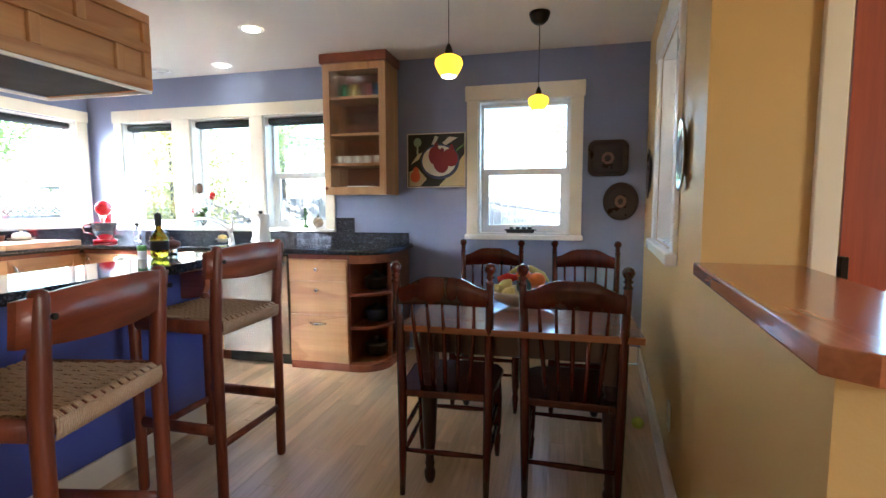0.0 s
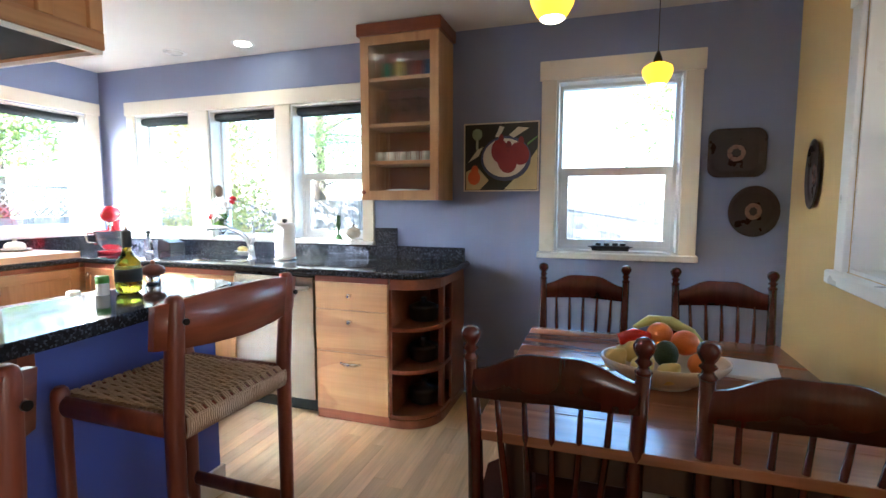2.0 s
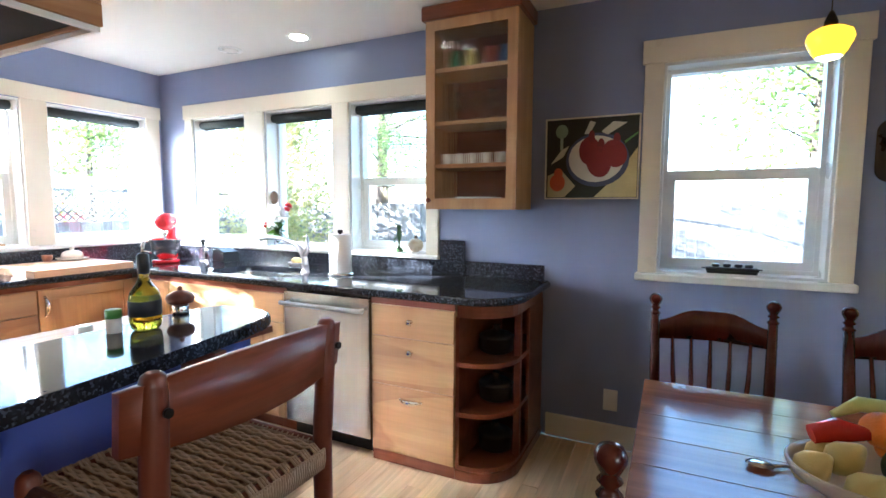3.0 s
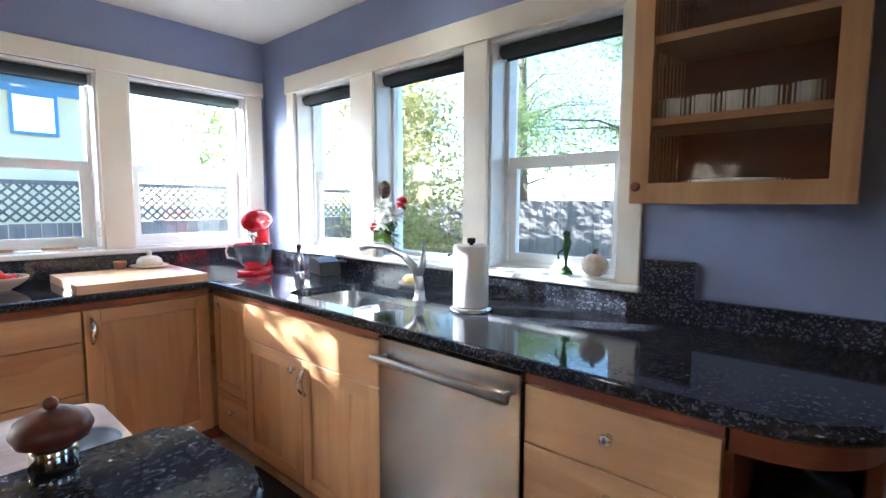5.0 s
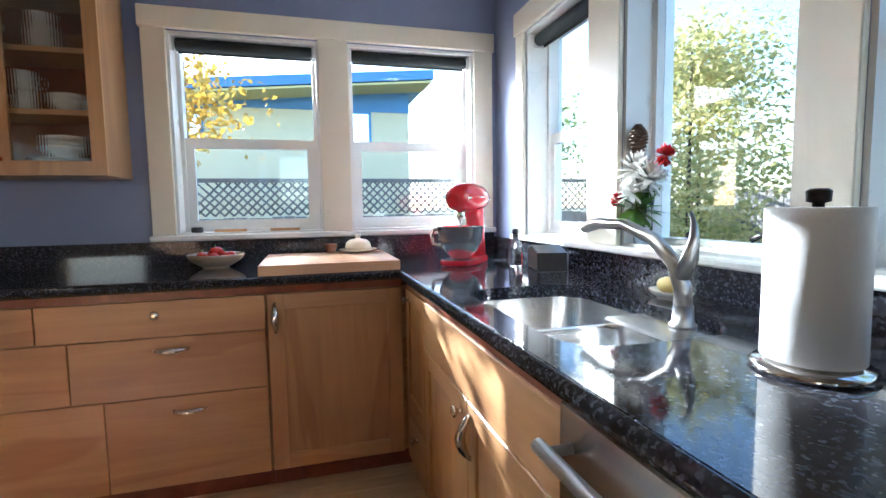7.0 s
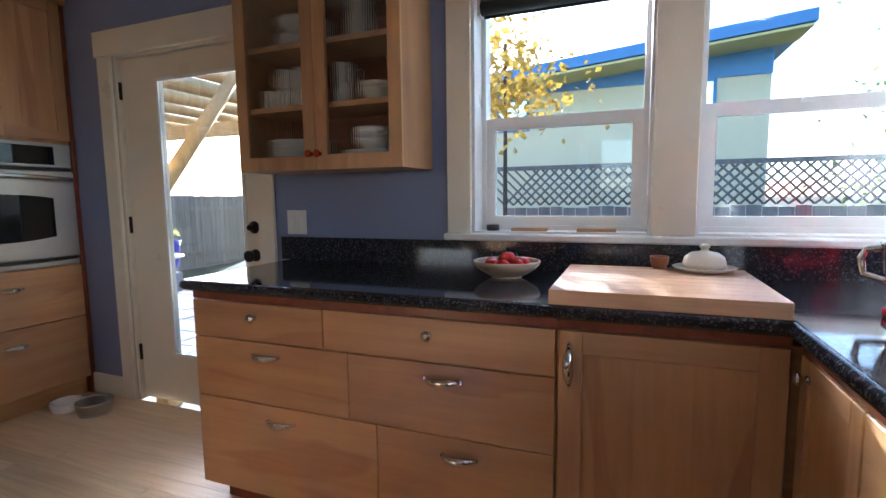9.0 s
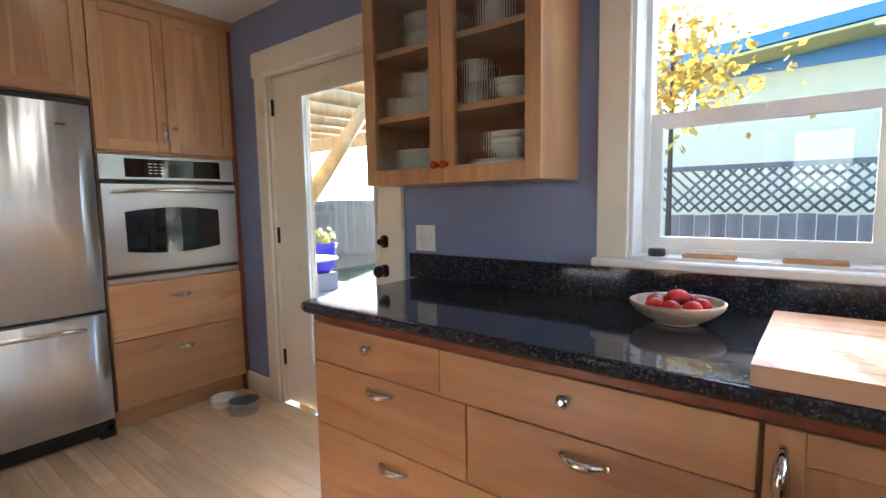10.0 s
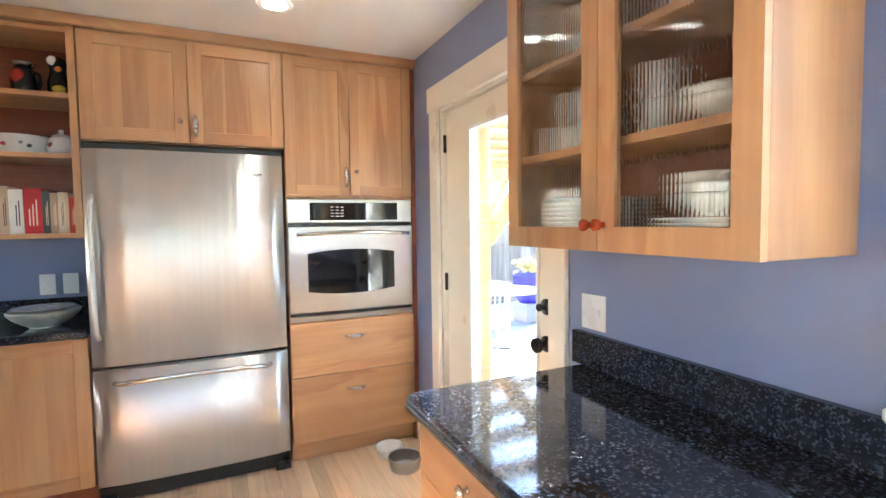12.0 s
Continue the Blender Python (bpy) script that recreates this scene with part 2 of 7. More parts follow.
def lathe(bm, profile, centre=(0, 0, 0), n=20, m=None, squash=(1, 1)):
    """Turns (radius, height) pairs round an upright axis."""
    c, rings = Vector(centre), []
    for r, z in profile:
        ring = []
        for i in range(n):
            a = 2 * math.pi * i / n
            p = Vector((c.x + r * math.cos(a) * squash[0], c.y + r * math.sin(a) * squash[1], c.z + z))
            ring.append(bm.verts.new(m @ p if m is not None else p))
        rings.append(ring)
    for a, b in zip(rings, rings[1:]):
        for i in range(n):
            bm.faces.new((a[i], a[(i + 1) % n], b[(i + 1) % n], b[i])).smooth = True
    bm.faces.new(rings[0][::-1])
    bm.faces.new(rings[-1])


def tube(bm, points, radii, n=10, m=None, flat=(1.0, 1.0)):
    """A round bar along points, with one radius or a radius for each."""
    pts = [Vector(p) for p in points]
    if not isinstance(radii, (list, tuple)):
        radii = [radii] * len(pts)
    rings, last = [], None
    for i, p in enumerate(pts):
        d = (pts[min(i + 1, len(pts) - 1)] - pts[max(i - 1, 0)]).normalized()
        side = d.cross(Vector((0, 0, 1))) if last is None else last - d * last.dot(d)
        side = side.normalized() if side.length > 0.2 or (last is None and side.length > 0.01) else Vector((1, 0, 0))
        last = side
        up = side.cross(d).normalized()
        ring = []
        for k in range(n):
            a = 2 * math.pi * k / n
            q = p + radii[i] * (math.cos(a) * side * flat[0] + math.sin(a) * up * flat[1])
            ring.append(bm.verts.new(m @ q if m is not None else q))
        rings.append(ring)
    for a, b in zip(rings, rings[1:]):
        for k in range(n):
            bm.faces.new((a[k], a[(k + 1) % n], b[(k + 1) % n], b[k])).smooth = True
    bm.faces.new(rings[0][::-1])
    bm.faces.new(rings[-1])


def prism(bm, outline, z0, z1, m=None, bevel=0.0):
    """An upright slab over an outline."""
    a = [bm.verts.new((x, y, z0)) for x, y in outline]
    b = [bm.verts.new((x, y, z1)) for x, y in outline]
    k = len(a)
    fs = [bm.faces.new(a[::-1]), bm.faces.new(b)]
    fs += [bm.faces.new((a[i], a[(i + 1) % k], b[(i + 1) % k], b[i])) for i in range(k)]
    vs = a + b
    if bevel:
        es = list(fs[0].edges) + list(fs[1].edges)
        r = bmesh.ops.bevel(bm, geom=es, offset=bevel, segments=3, affect="EDGES", profile=0.5)
        vs = list({v for f in r["faces"] for v in f.verts} | {v for v in vs if v.is_valid})
    if m is not None:
        for v in vs:
            v.co = m @ v.co


def rounded(x0, y0, x1, y1, r, n=6, corners=(1, 1, 1, 1)):
    """The outline of a rectangle with chosen corners rounded, from the lower left, anticlockwise."""
    out = []
    for (cx, cy, a0), on, (px, py) in zip(((x0 + r, y0 + r, 180), (x1 - r, y0 + r, 270), (x1 - r, y1 - r, 0), (x0 + r, y1 - r, 90)), corners,
                                         ((x0, y0), (x1, y0), (x1, y1), (x0, y1))):
        if on:
            out += [(cx + r * math.cos(radians(a0 + 90 * i / n)), cy + r * math.sin(radians(a0 + 90 * i / n))) for i in range(n + 1)]
        else:
            out.append((px, py))
    return out


def world_of(ob):
    m = ob.matrix_basis.copy()
    while ob.parent:
        m = ob.parent.matrix_basis @ (ob.matrix_parent_inverse @ m)
        ob = ob.parent
    return m


def mesh_ob(name, bm, material):
    bmesh.ops.recalc_face_normals(bm, faces=bm.faces[:])
    me = bpy.data.meshes.new(name)
    bm.to_mesh(me)
    bm.free()
    me.materials.append(material)
    return new(name, me)


def part(name, bm, material, parent, label=""):
    """Links a bmesh, built in the world's coordinates, as one mesh under a thing or a part."""
    ob = mesh_ob(name, bm, material)
    ob.parent = parent
    ob.matrix_parent_inverse = world_of(parent).inverted()
    return tagged(ob, label)


def thing(name, at, label, category, group="", kind=""):
    ob = new(name)
    ob.empty_display_size = 0.1
    ob.matrix_basis = Matrix.Translation(at)
    return tagged(ob, label, category, group, kind)


def boxes(name, material, parent, *spans, bevel=0.0, m=None, label=""):
    bm = bmesh.new()
    for lo, hi in spans:
        box(bm, lo, hi, bevel, m)
    return part(name, bm, material, parent, label)


def solo(name, bm, material, label, category="", group="", kind=""):
    return tagged(mesh_ob(name, bm, material), label, category, group, kind)


# ---- the large structure ----
H_CEIL = 2.44
WALL = 0.2
M_BACK = Matrix.Identity(4)
M_LEFT = Matrix.Rotation(radians(90), 4, "Z")
M_RIGHT = Matrix.Translation((5.21, 0, 0)) @ Matrix.Rotation(radians(-95.03), 4, "Z")


def wall(name, m, u0, u1, holes, material, label, z0=0.0, z1=H_CEIL, v0=0.0, v1=WALL):
    """A wall along u with real openings (u0, u1, z0, z1)."""
    bm = bmesh.new()
    us = sorted({u0, u1, *[h[0] for h in holes], *[h[1] for h in holes]})
    for a, b in zip(us, us[1:]):
        c = (a + b) / 2
        zs = [z0]
        for h in sorted((h for h in holes if h[0] < c < h[1]), key=lambda h: h[2]):
            zs += [h[2], h[3]]
        zs.append(z1)
        for lo, hi in zip(zs[::2], zs[1::2]):
            if hi - lo > 1e-4:
                box(bm, (a, v0, lo), (b, v1, hi), 0, m)
    return solo(name, bm, material, label, "wall", kind="structure")


L_OPEN = [(-1.715, -1.0, 1.06, 2.06), (-0.85, -0.14, 1.06, 2.06)]
B_OPEN = [(0.405, 1.0, 1.03, 2.05), (1.19, 1.835, 1.03, 2.05), (1.965, 2.57, 1.03, 2.05)]
D_OPEN = [(3.925, 4.655, 1.0, 2.075)]
R_OPEN = [(0.92, 1.70, 1.04, 2.06)]
DOOR_OPEN = (-3.885, -2.86, 0.0, 2.06)

wall("wall_west", M_LEFT, -5.2, 0.0, [*L_OPEN, DOOR_OPEN], BLUE, "periwinkle blue painted plaster wall with windows and a glazed door")
wall("wall_north", M_BACK, -WALL, 5.45, [*B_OPEN, *D_OPEN], BLUE, "periwinkle blue painted plaster wall with four windows")
wall("wall_east", M_RIGHT, 0.0, 2.29, R_OPEN, YELLOW, "ochre yellow painted plaster wall beside the dining table", v1=0.22)
bm = bmesh.new()
box(bm, (-0.2, -5.2, H_CEIL), (7.4, 0.2, H_CEIL + 0.12))
box(bm, (-0.2, -8.2, H_CEIL), (7.4, -5.2, H_CEIL + 0.12))
solo("ceiling", bm, CEIL, "white painted plaster ceiling with recessed lamps", "ceiling", kind="structure")
# plain walls that close the house behind the camera
bm = bmesh.new()
box(bm, (0.0, -5.2, 0), (3.0, -5.0, H_CEIL))
solo("wall_south", bm, BLUE, "plain blue painted wall behind the tall cabinets", "wall", kind="structure")
bm = bmesh.new()
box(bm, (3.0, -8.2, 0), (7.4, -8.0, H_CEIL))
box(bm, (2.8, -8.2, 0), (3.0, -5.0, H_CEIL))
solo("wall_far_south", bm, YELLOW, "plain ochre painted wall of the next room", "wall", kind="structure")
# unseen wall, its opening added to let daylight in from the east
bm = bmesh.new()
box(bm, (7.2, -8.0, 0), (7.4, -1.6, 1.0))
box(bm, (7.2, -8.0, 2.0), (7.4, -1.6, H_CEIL))
box(bm, (7.2, -4.0, 1.0), (7.4, -1.6, 2.0))
box(bm, (7.2, -8.0, 1.0), (7.4, -5.2, 2.0))
solo("wall_far_east", bm, YELLOW, "plain ochre painted wall with a wide window opening", "wall", kind="structure")


# ---- windows ----
def window(name, m, hole, label, double=True, blind=0.0, depth=0.11):
    u0, u1, z0, z1 = hole
    w = thing(name, m @ Vector(((u0 + u1) / 2, 0, z0)), label, "window", kind="structure")
    d0, d1 = 0.002, WALL - 0.002
    ringed("jamb_lining", WHITE, w, u0, u1, z0, z1, 0.014, 0.014, 0.014, 0.014, d0, d1, m=m)
    a, b, c, d = u0 + 0.014, u1 - 0.014, z0 + 0.014, z1 - 0.014
    f = 0.02
    ringed("window_frame", WHITE, w, a, b, c, d, f, f, f, f, depth, depth + 0.07, m=m)
    a, b, c, d = a + f, b - f, c + f, d - f
    if double:
        mid = c + (d - c) * 0.47
        s = 0.04
        boxes("upper_sash", WHITE, w, ((a, depth + 0.045, mid), (b, depth + 0.065, mid + 0.035)), bevel=0.003, m=m)
        sash = ringed("lower_sash", WHITE, w, a, b, c, mid + 0.03, s, s, s, 0.05, depth + 0.01, depth + 0.04, m=m)
        boxes("sash_lock", WHITE, sash, (((a + b) / 2 - 0.02, depth - 0.004, mid + 0.012), ((a + b) / 2 + 0.02, depth + 0.01, mid + 0.026)), bevel=0.003, m=m)
        panes = [((a, depth + 0.052, mid + 0.03), (b, depth + 0.056, d)), ((a + s, depth + 0.022, c + s), (b - s, depth + 0.026, mid - 0.02))]
    else:
        panes = [((a, depth + 0.03, c), (b, depth + 0.034, d))]
    for p in panes:
        g = boxes("pane", GLASS, w, p, m=m)
        g.visible_shadow = False
    if blind:
        bm = bmesh.new()
        tube(bm, [(u0 + 0.03, 0.06, z1 - 0.047), (u1 - 0.03, 0.06, z1 - 0.047)], 0.03, 14, m)
        box(bm, (u0 + 0.035, 0.082, z1 - 0.05 - blind), (u1 - 0.035, 0.085, z1 - 0.04), 0, m)
        box(bm, (u0 + 0.035, 0.078, z1 - 0.062 - blind), (u1 - 0.035, 0.089, z1 - 0.05 - blind), 0.002, m)
        roll = part("blind", bm, BLINDCLOTH, w, "rolled-up dark green roller blind")
        boxes("bracket", WHITE, roll, ((u0 + 0.016, 0.04, z1 - 0.08), (u0 + 0.028, 0.09, z1 - 0.016)), ((u1 - 0.028, 0.04, z1 - 0.08), (u1 - 0.016, 0.09, z1 - 0.016)), m=m)
    return w


BLINDCLOTH = mottled("blind_cloth", (0.018, 0.022, 0.022), (0.03, 0.034, 0.033), 0.7, 20, 0.2)
for i, h in enumerate(L_OPEN):
    window("window_%d" % (i + 1), M_LEFT, h, "white double-hung window over the counter", True, 0.02)
for i, h in enumerate(B_OPEN):
    window("window_%d" % (i + 3), M_BACK, h, "white double-hung window over the sink counter" if i != 1 else "white fixed picture window behind the sink", i != 1, 0.02)
window("window_6", M_BACK, D_OPEN[0], "white double-hung window behind the dining table")
window("window_7", M_RIGHT, R_OPEN[0], "white double-hung window in the ochre wall", depth=0.12)


def casing(name, m, u0, u1, z0, z1, stops, material=TRIM, apron=0.0, head=0.10, sill=0.045, ear=0.012):
    """Flat boards round one or more openings: head, uprights, stool."""
    t = thing(name, m @ Vector(((u0 + u1) / 2, 0, z0)), "flat cream painted window casing with a wider head board", "trim", kind="structure")
    boxes("head_board", material, t, ((u0 - ear, -0.028, z1 - head), (u1 + ear, -0.001, z1)), bevel=0.003, m=m)
    for a, b in stops:
        boxes("upright", material, t, ((a, -0.022, z0 + sill), (b, -0.001, z1 - head)), bevel=0.003, m=m)
    boxes("stool", WHITE, t, ((u0 - ear, -0.05, z0), (u1 + ear, -0.001, z0 + sill)), bevel=0.006, m=m)
    if apron:
        boxes("apron", material, t, ((u0, -0.02, z0 - apron), (u1, -0.001, z0)), bevel=0.003, m=m)
    return t


casing("trim_west", M_LEFT, -1.82, -0.03, 1.035, 2.165, [(-1.82, -1.713), (-1.002, -0.848), (-0.142, -0.03)], ear=0.01, sill=0.03)
casing("trim_north", M_BACK, 0.325, 2.655, 1.01, 2.16, [(0.325, 0.407), (0.998, 1.192), (1.833, 1.967), (2.568, 2.655)], head=0.112, sill=0.025)
casing("trim_dining", M_BACK, 3.835, 4.745, 0.962, 2.19, [(3.835, 3.927), (4.653, 4.745)], head=0.117, sill=0.04)
casing("trim_east", M_RIGHT, 0.83, 1.79, 0.985, 2.19, [(0.83, 0.922), (1.698, 1.79)], head=0.13, sill=0.055, material=WHITE)

# ---- half wall with a ledge, and the entry beyond ----
bm = bmesh.new()
box(bm, (2.291, 0.0, 0), (3.235, 0.24, 1.018), 0, M_RIGHT)
solo("half_wall", bm, YELLOW, "ochre yellow painted half wall under a wooden ledge", "wall", kind="structure")
bm = bmesh.new()
prism(bm, [(2.292, -0.02), (3.235, -0.02), (3.272, 0.03), (3.272, 0.27), (2.292, 0.27)], 1.018, 1.06, M_RIGHT, 0.006)
solo("wall_ledge", bm, LEDGEWOOD, "varnished fir ledge on the ochre half wall", "ledge", kind="structure")
bm = bmesh.new()
box(bm, (2.09, 0.22, 0), (2.29, 0.355, H_CEIL), 0, M_RIGHT)
box(bm, (2.09, 0.355, 2.1), (2.29, 1.40, H_CEIL), 0, M_RIGHT)
box(bm, (2.09, 1.40, 0), (2.29, 2.3, H_CEIL), 0, M_RIGHT)
solo("wall_entry", bm, YELLOW, "ochre yellow painted wall beside the front door", "wall", kind="structure")
door = thing("door_2", M_RIGHT @ Vector((2.25, 0.9, 0)), "closed reddish fir front door in a cream casing", "door", kind="structure")
for lo_, hi_ in (((2.291, 0.28, 0), (2.315, 0.345, 2.1)), ((2.291, 0.26, 2.1), (2.32, 1.50, 2.22)), ((2.291, 1.38, 0), (2.315, 1.48, 2.1))):
    boxes("door_casing", TRIM, door, (lo_, hi_), bevel=0.003, m=M_RIGHT)
M_DOOR = M_RIGHT @ Matrix.Rotation(radians(90), 4, "Z") @ Matrix.Diagonal((1, -1, 1, 1))
leaf = ringed("door_leaf", DOORWOOD, door, 0.362, 1.378, 0.01, 2.09, 0.115, 0.115, 0.24, 0.13, 2.24, 2.285, m=M_DOOR)
boxes("rail", DOORWOOD, leaf, ((2.24, 0.517, 1.28), (2.285, 1.263, 1.45)), m=M_RIGHT)
boxes("panel", DOORWOOD, leaf, ((2.255, 0.517, 0.25), (2.27, 1.263, 1.28)), m=M_RIGHT)
g = boxes("pane", GLASS, leaf, ((2.26, 0.517, 1.45), (2.265, 1.263, 1.96)), m=M_RIGHT)
g.visible_shadow = False
for z in (1.86, 1.04, 0.25):
    boxes("hinge", BRONZE, leaf, ((2.286, 0.352, z - 0.05), (2.318, 0.372, z + 0.05)), bevel=0.002, m=M_RIGHT)

# baseboards
base = thing("baseboard", (3.4, -0.01, 0), "cream painted baseboard along the dining walls", "baseboard", kind="structure")
boxes("board_north", TRIM, base, ((3.36, -0.016, 0), (5.19, -0.001, 0.135)), bevel=0.004)
boxes("board_east", TRIM, base, ((0.02, -0.016, 0), (3.23, -0.001, 0.135)), bevel=0.004, m=M_RIGHT)
boxes("board_end", TRIM, base, ((3.236, 0.0, 0), (3.252, 0.24, 0.135)), bevel=0.004, m=M_RIGHT)
boxes("board_west", TRIM, base, ((-4.28, -0.016, 0), (-3.98, -0.001, 0.13)), bevel=0.004, m=M_LEFT)

# ---- glazed garden door ----
door = thing("door_1", (0, -3.37, 0), "closed cream painted garden door with one tall glass pane", "door", kind="structure")
boxes("door_casing", TRIM, door, ((-3.985, -0.024, 0), (-3.883, -0.001, 2.05)), ((-2.862, -0.024, 0), (-2.765, -0.001, 2.05)), ((-4.0, -0.03, 2.05), (-2.75, -0.001, 2.19)), bevel=0.003, m=M_LEFT)
boxes("jamb_lining", TRIM, door, ((-3.884, 0.001, 0), (-3.866, 0.198, 2.04)), ((-2.88, 0.001, 0), (-2.861, 0.198, 2.04)), ((-3.884, 0.001, 2.04), (-2.861, 0.198, 2.058)), m=M_LEFT)
leaf = ringed("door_leaf", TRIM, door, -3.862, -2.884, 0.015, 2.035, 0.277, 0.101, 0.285, 0.13, 0.03, 0.075, m=M_LEFT)
g = boxes("pane", GLASS, leaf, ((-3.585, 0.05, 0.30), (-2.985, 0.055, 1.905)), m=M_LEFT)
g.visible_shadow = False
ringed("glazing_bead", WHITE, leaf, -3.585, -2.985, 0.30, 1.905, 0.017, 0.017, 0.017, 0.017, 0.022, 0.03, m=M_LEFT)
for z in (1.86, 1.08, 0.30):
    boxes("hinge", BRONZE, leaf, ((-3.88, 0.012, z - 0.05), (-3.858, 0.03, z + 0.05)), bevel=0.003, m=M_LEFT)
for z, r in ((0.925, 0.03), (1.075, 0.026)):
    bm = bmesh.new()
    k = Matrix.Translation((-0.028, -2.935, z)) @ Matrix.Rotation(radians(90), 4, "Y")
    lathe(bm, [(0.033, 0.0), (0.033, 0.008), (0.012, 0.012), (0.012, 0.035)] + ([(r, 0.042), (r, 0.06), (0.018, 0.068)] if z < 1 else [(0.016, 0.037), (0.014, 0.044)]), n=18, m=k)
    part("door_knob" if z < 1 else "deadbolt", bm, BRONZE, leaf, "dark bronze")


# ---- fittings used on many cabinets ----
def knob(parent, at, m_dir, r=0.0185):
    """A round pull that stands out along m_dir's z."""
    bm = bmesh.new()
    lathe(bm, [(0.011, 0), (0.009, 0.004), (0.006, 0.012), (r * 0.8, 0.017), (r, 0.022), (r * 0.8, 0.028), (r * 0.3, 0.031)], n=14, m=Matrix.Translation(at) @ m_dir)
    return part("knob", bm, CHROME, parent, "polished nickel knob")


def pull(parent, at, along, out, size=0.1):
    """An arched bar pull of leaf shape."""
    bm = bmesh.new()
    a, o, c = Vector(along), Vector(out), Vector(at)
    pts = [c + a * size * (t - 0.5) + o * (0.006 + 0.024 * math.sin(math.pi * t)) for t in [i / 8 for i in range(9)]]
    tube(bm, pts, [0.006, 0.010, 0.013, 0.0145, 0.015, 0.0145, 0.013, 0.010, 0.006], 8)
    for s in (-0.5, 0.5):
        p = c + a * size * s
        tube(bm, [p, p + o * 0.008], 0.007, 8)
    return part("pull", bm, CHROME, parent, "polished nickel pull")


OUT_X = Matrix.Rotation(radians(90), 4, "Y")
OUT_NY = Matrix.Rotation(radians(90), 4, "X")
OUT_Y = Matrix.Rotation(radians(-90), 4, "X")


def front(parent, name, m, u0, u1, z0, z1, v=0.0, thick=0.02, material=MAPLE_X, gap=0.0018):
    """A flat drawer front; v is where its back lies, towards the room is negative."""
    return boxes(name, material, parent, ((u0 + gap, v - thick, z0 + gap), (u1 - gap, v, z1 - gap)), bevel=0.002, m=m)


def panel_door(parent, m, u0, u1, z0, z1, v=0.0, material=MAPLE_V, rail_material=MAPLE_X, rail=0.06, thick=0.02, gap=0.0018, boards=3):
    """A door of stiles and rails round a recessed panel of upright boards."""
    u0, u1, z0, z1 = u0 + gap, u1 - gap, z0 + gap, z1 - gap
    d = boxes("door", material, parent, ((u0 + 0.01, v - thick * 0.45, z0 + 0.01), (u1 - 0.01, v, z1 - 0.01)), m=m)
    for a, b in ((u0, u0 + rail), (u1 - rail, u1)):
        boxes("stile", material, d, ((a, v - thick, z0), (b, v, z1)), bevel=0.002, m=m)
    for a, b in ((z0, z0 + rail), (z1 - rail, z1)):
        boxes("rail", rail_material, d, ((u0 + rail, v - thick, a), (u1 - rail, v, b)), bevel=0.002, m=m)
    w = (u1 - u0 - 2 * rail) / boards
    for i in range(boards):
        boxes("panel", material, d, ((u0 + rail + i * w, v - thick * 0.55, z0 + rail), (u0 + rail + (i + 1) * w, v - thick * 0.45 - 0.0003, z1 - rail)), m=m)
    return d


def ribbed(bm, u0, u1, z0, z1, v, m, pitch=0.0095, deep=0.001):
    """A pane with upright flutes on its front."""
    n = max(8, int((u1 - u0) / pitch)) * 4
    front_row, back_row = [], []
    for i in range(n + 1):
        u = u0 + (u1 - u0) * i / n
        f = v - 0.003 - deep * abs(math.sin(math.pi * i / 4))
        front_row.append([bm.verts.new(m @ Vector((u, f, z))) for z in (z0, z1)])
        back_row.append([bm.verts.new(m @ Vector((u, v, z))) for z in (z0, z1)])
    for row in (front_row, back_row):
        for a, b in zip(row, row[1:]):
            bm.faces.new((a[0], b[0], b[1], a[1]))
    for i in range(n):
        bm.faces.new((front_row[i][0], back_row[i][0], back_row[i + 1][0], front_row[i + 1][0]))
        bm.faces.new((front_row[i][1], front_row[i + 1][1], back_row[i + 1][1], back_row[i][1]))
    bm.faces.new((front_row[0][0], front_row[0][1], back_row[0][1], back_row[0][0]))
    bm.faces.new((front_row[-1][0], back_row[-1][0], back_row[-1][1], front_row[-1][1]))


def glass_door(parent, m, u0, u1, z0, z1, v, rail=0.055, bottom=0.06, material=MAPLE_V):
    d = ringed("door", material, parent, u0, u1, z0, z1, rail, rail, bottom, rail, v - 0.02, v, m=m)
    bm = bmesh.new()
    ribbed(bm, u0 + rail, u1 - rail, z0 + bottom, z1 - rail, v - 0.006, m)
    g = part("pane", bm, RIBGLASS, d, "clear fluted glass")
    g.visible_shadow = False
    return d


# ---- base cabinets, west run ----
CT = 0.92
cab = thing("drawer_cabinet", (0.32, -1.95, 0), "natural hickory base cabinet with six staggered drawers", "cabinet")
boxes("body", MAPLE_Y, cab, ((-2.642, -0.62, 0.10), (-1.258, -0.01, 0.845)), m=M_LEFT)
boxes("top_rail", CHERRY, cab, ((-2.645, -0.636, 0.846), (-1.258, -0.62, 0.879)), m=M_LEFT)
boxes("toe_kick", CHERRY, cab, ((-2.60, -0.56, 0.0), (-1.258, -0.02, 0.10)), m=M_LEFT)
for z0, z1, split in ((0.70, 0.844, -2.05), (0.464, 0.70, -1.955), (0.10, 0.464, -1.85)):
    for a, b in ((-2.645, split), (split, -1.262)):
        d = front(cab, "drawer", M_LEFT, a, b, z0, z1, -0.621, material=MAPLE_Y)
        c, zc = (a + b) / 2, (z0 + z1) / 2 + (0.01 if z0 > 0.6 else (0.065 if z0 < 0.3 else 0.065))
        if z0 > 0.6:
            knob(d, (0.641, c, 0.79), OUT_X)
        else:
            pull(d, (0.641, c, 0.65 if z0 > 0.3 else 0.405), (0, 1, 0), (1, 0, 0), 0.115)
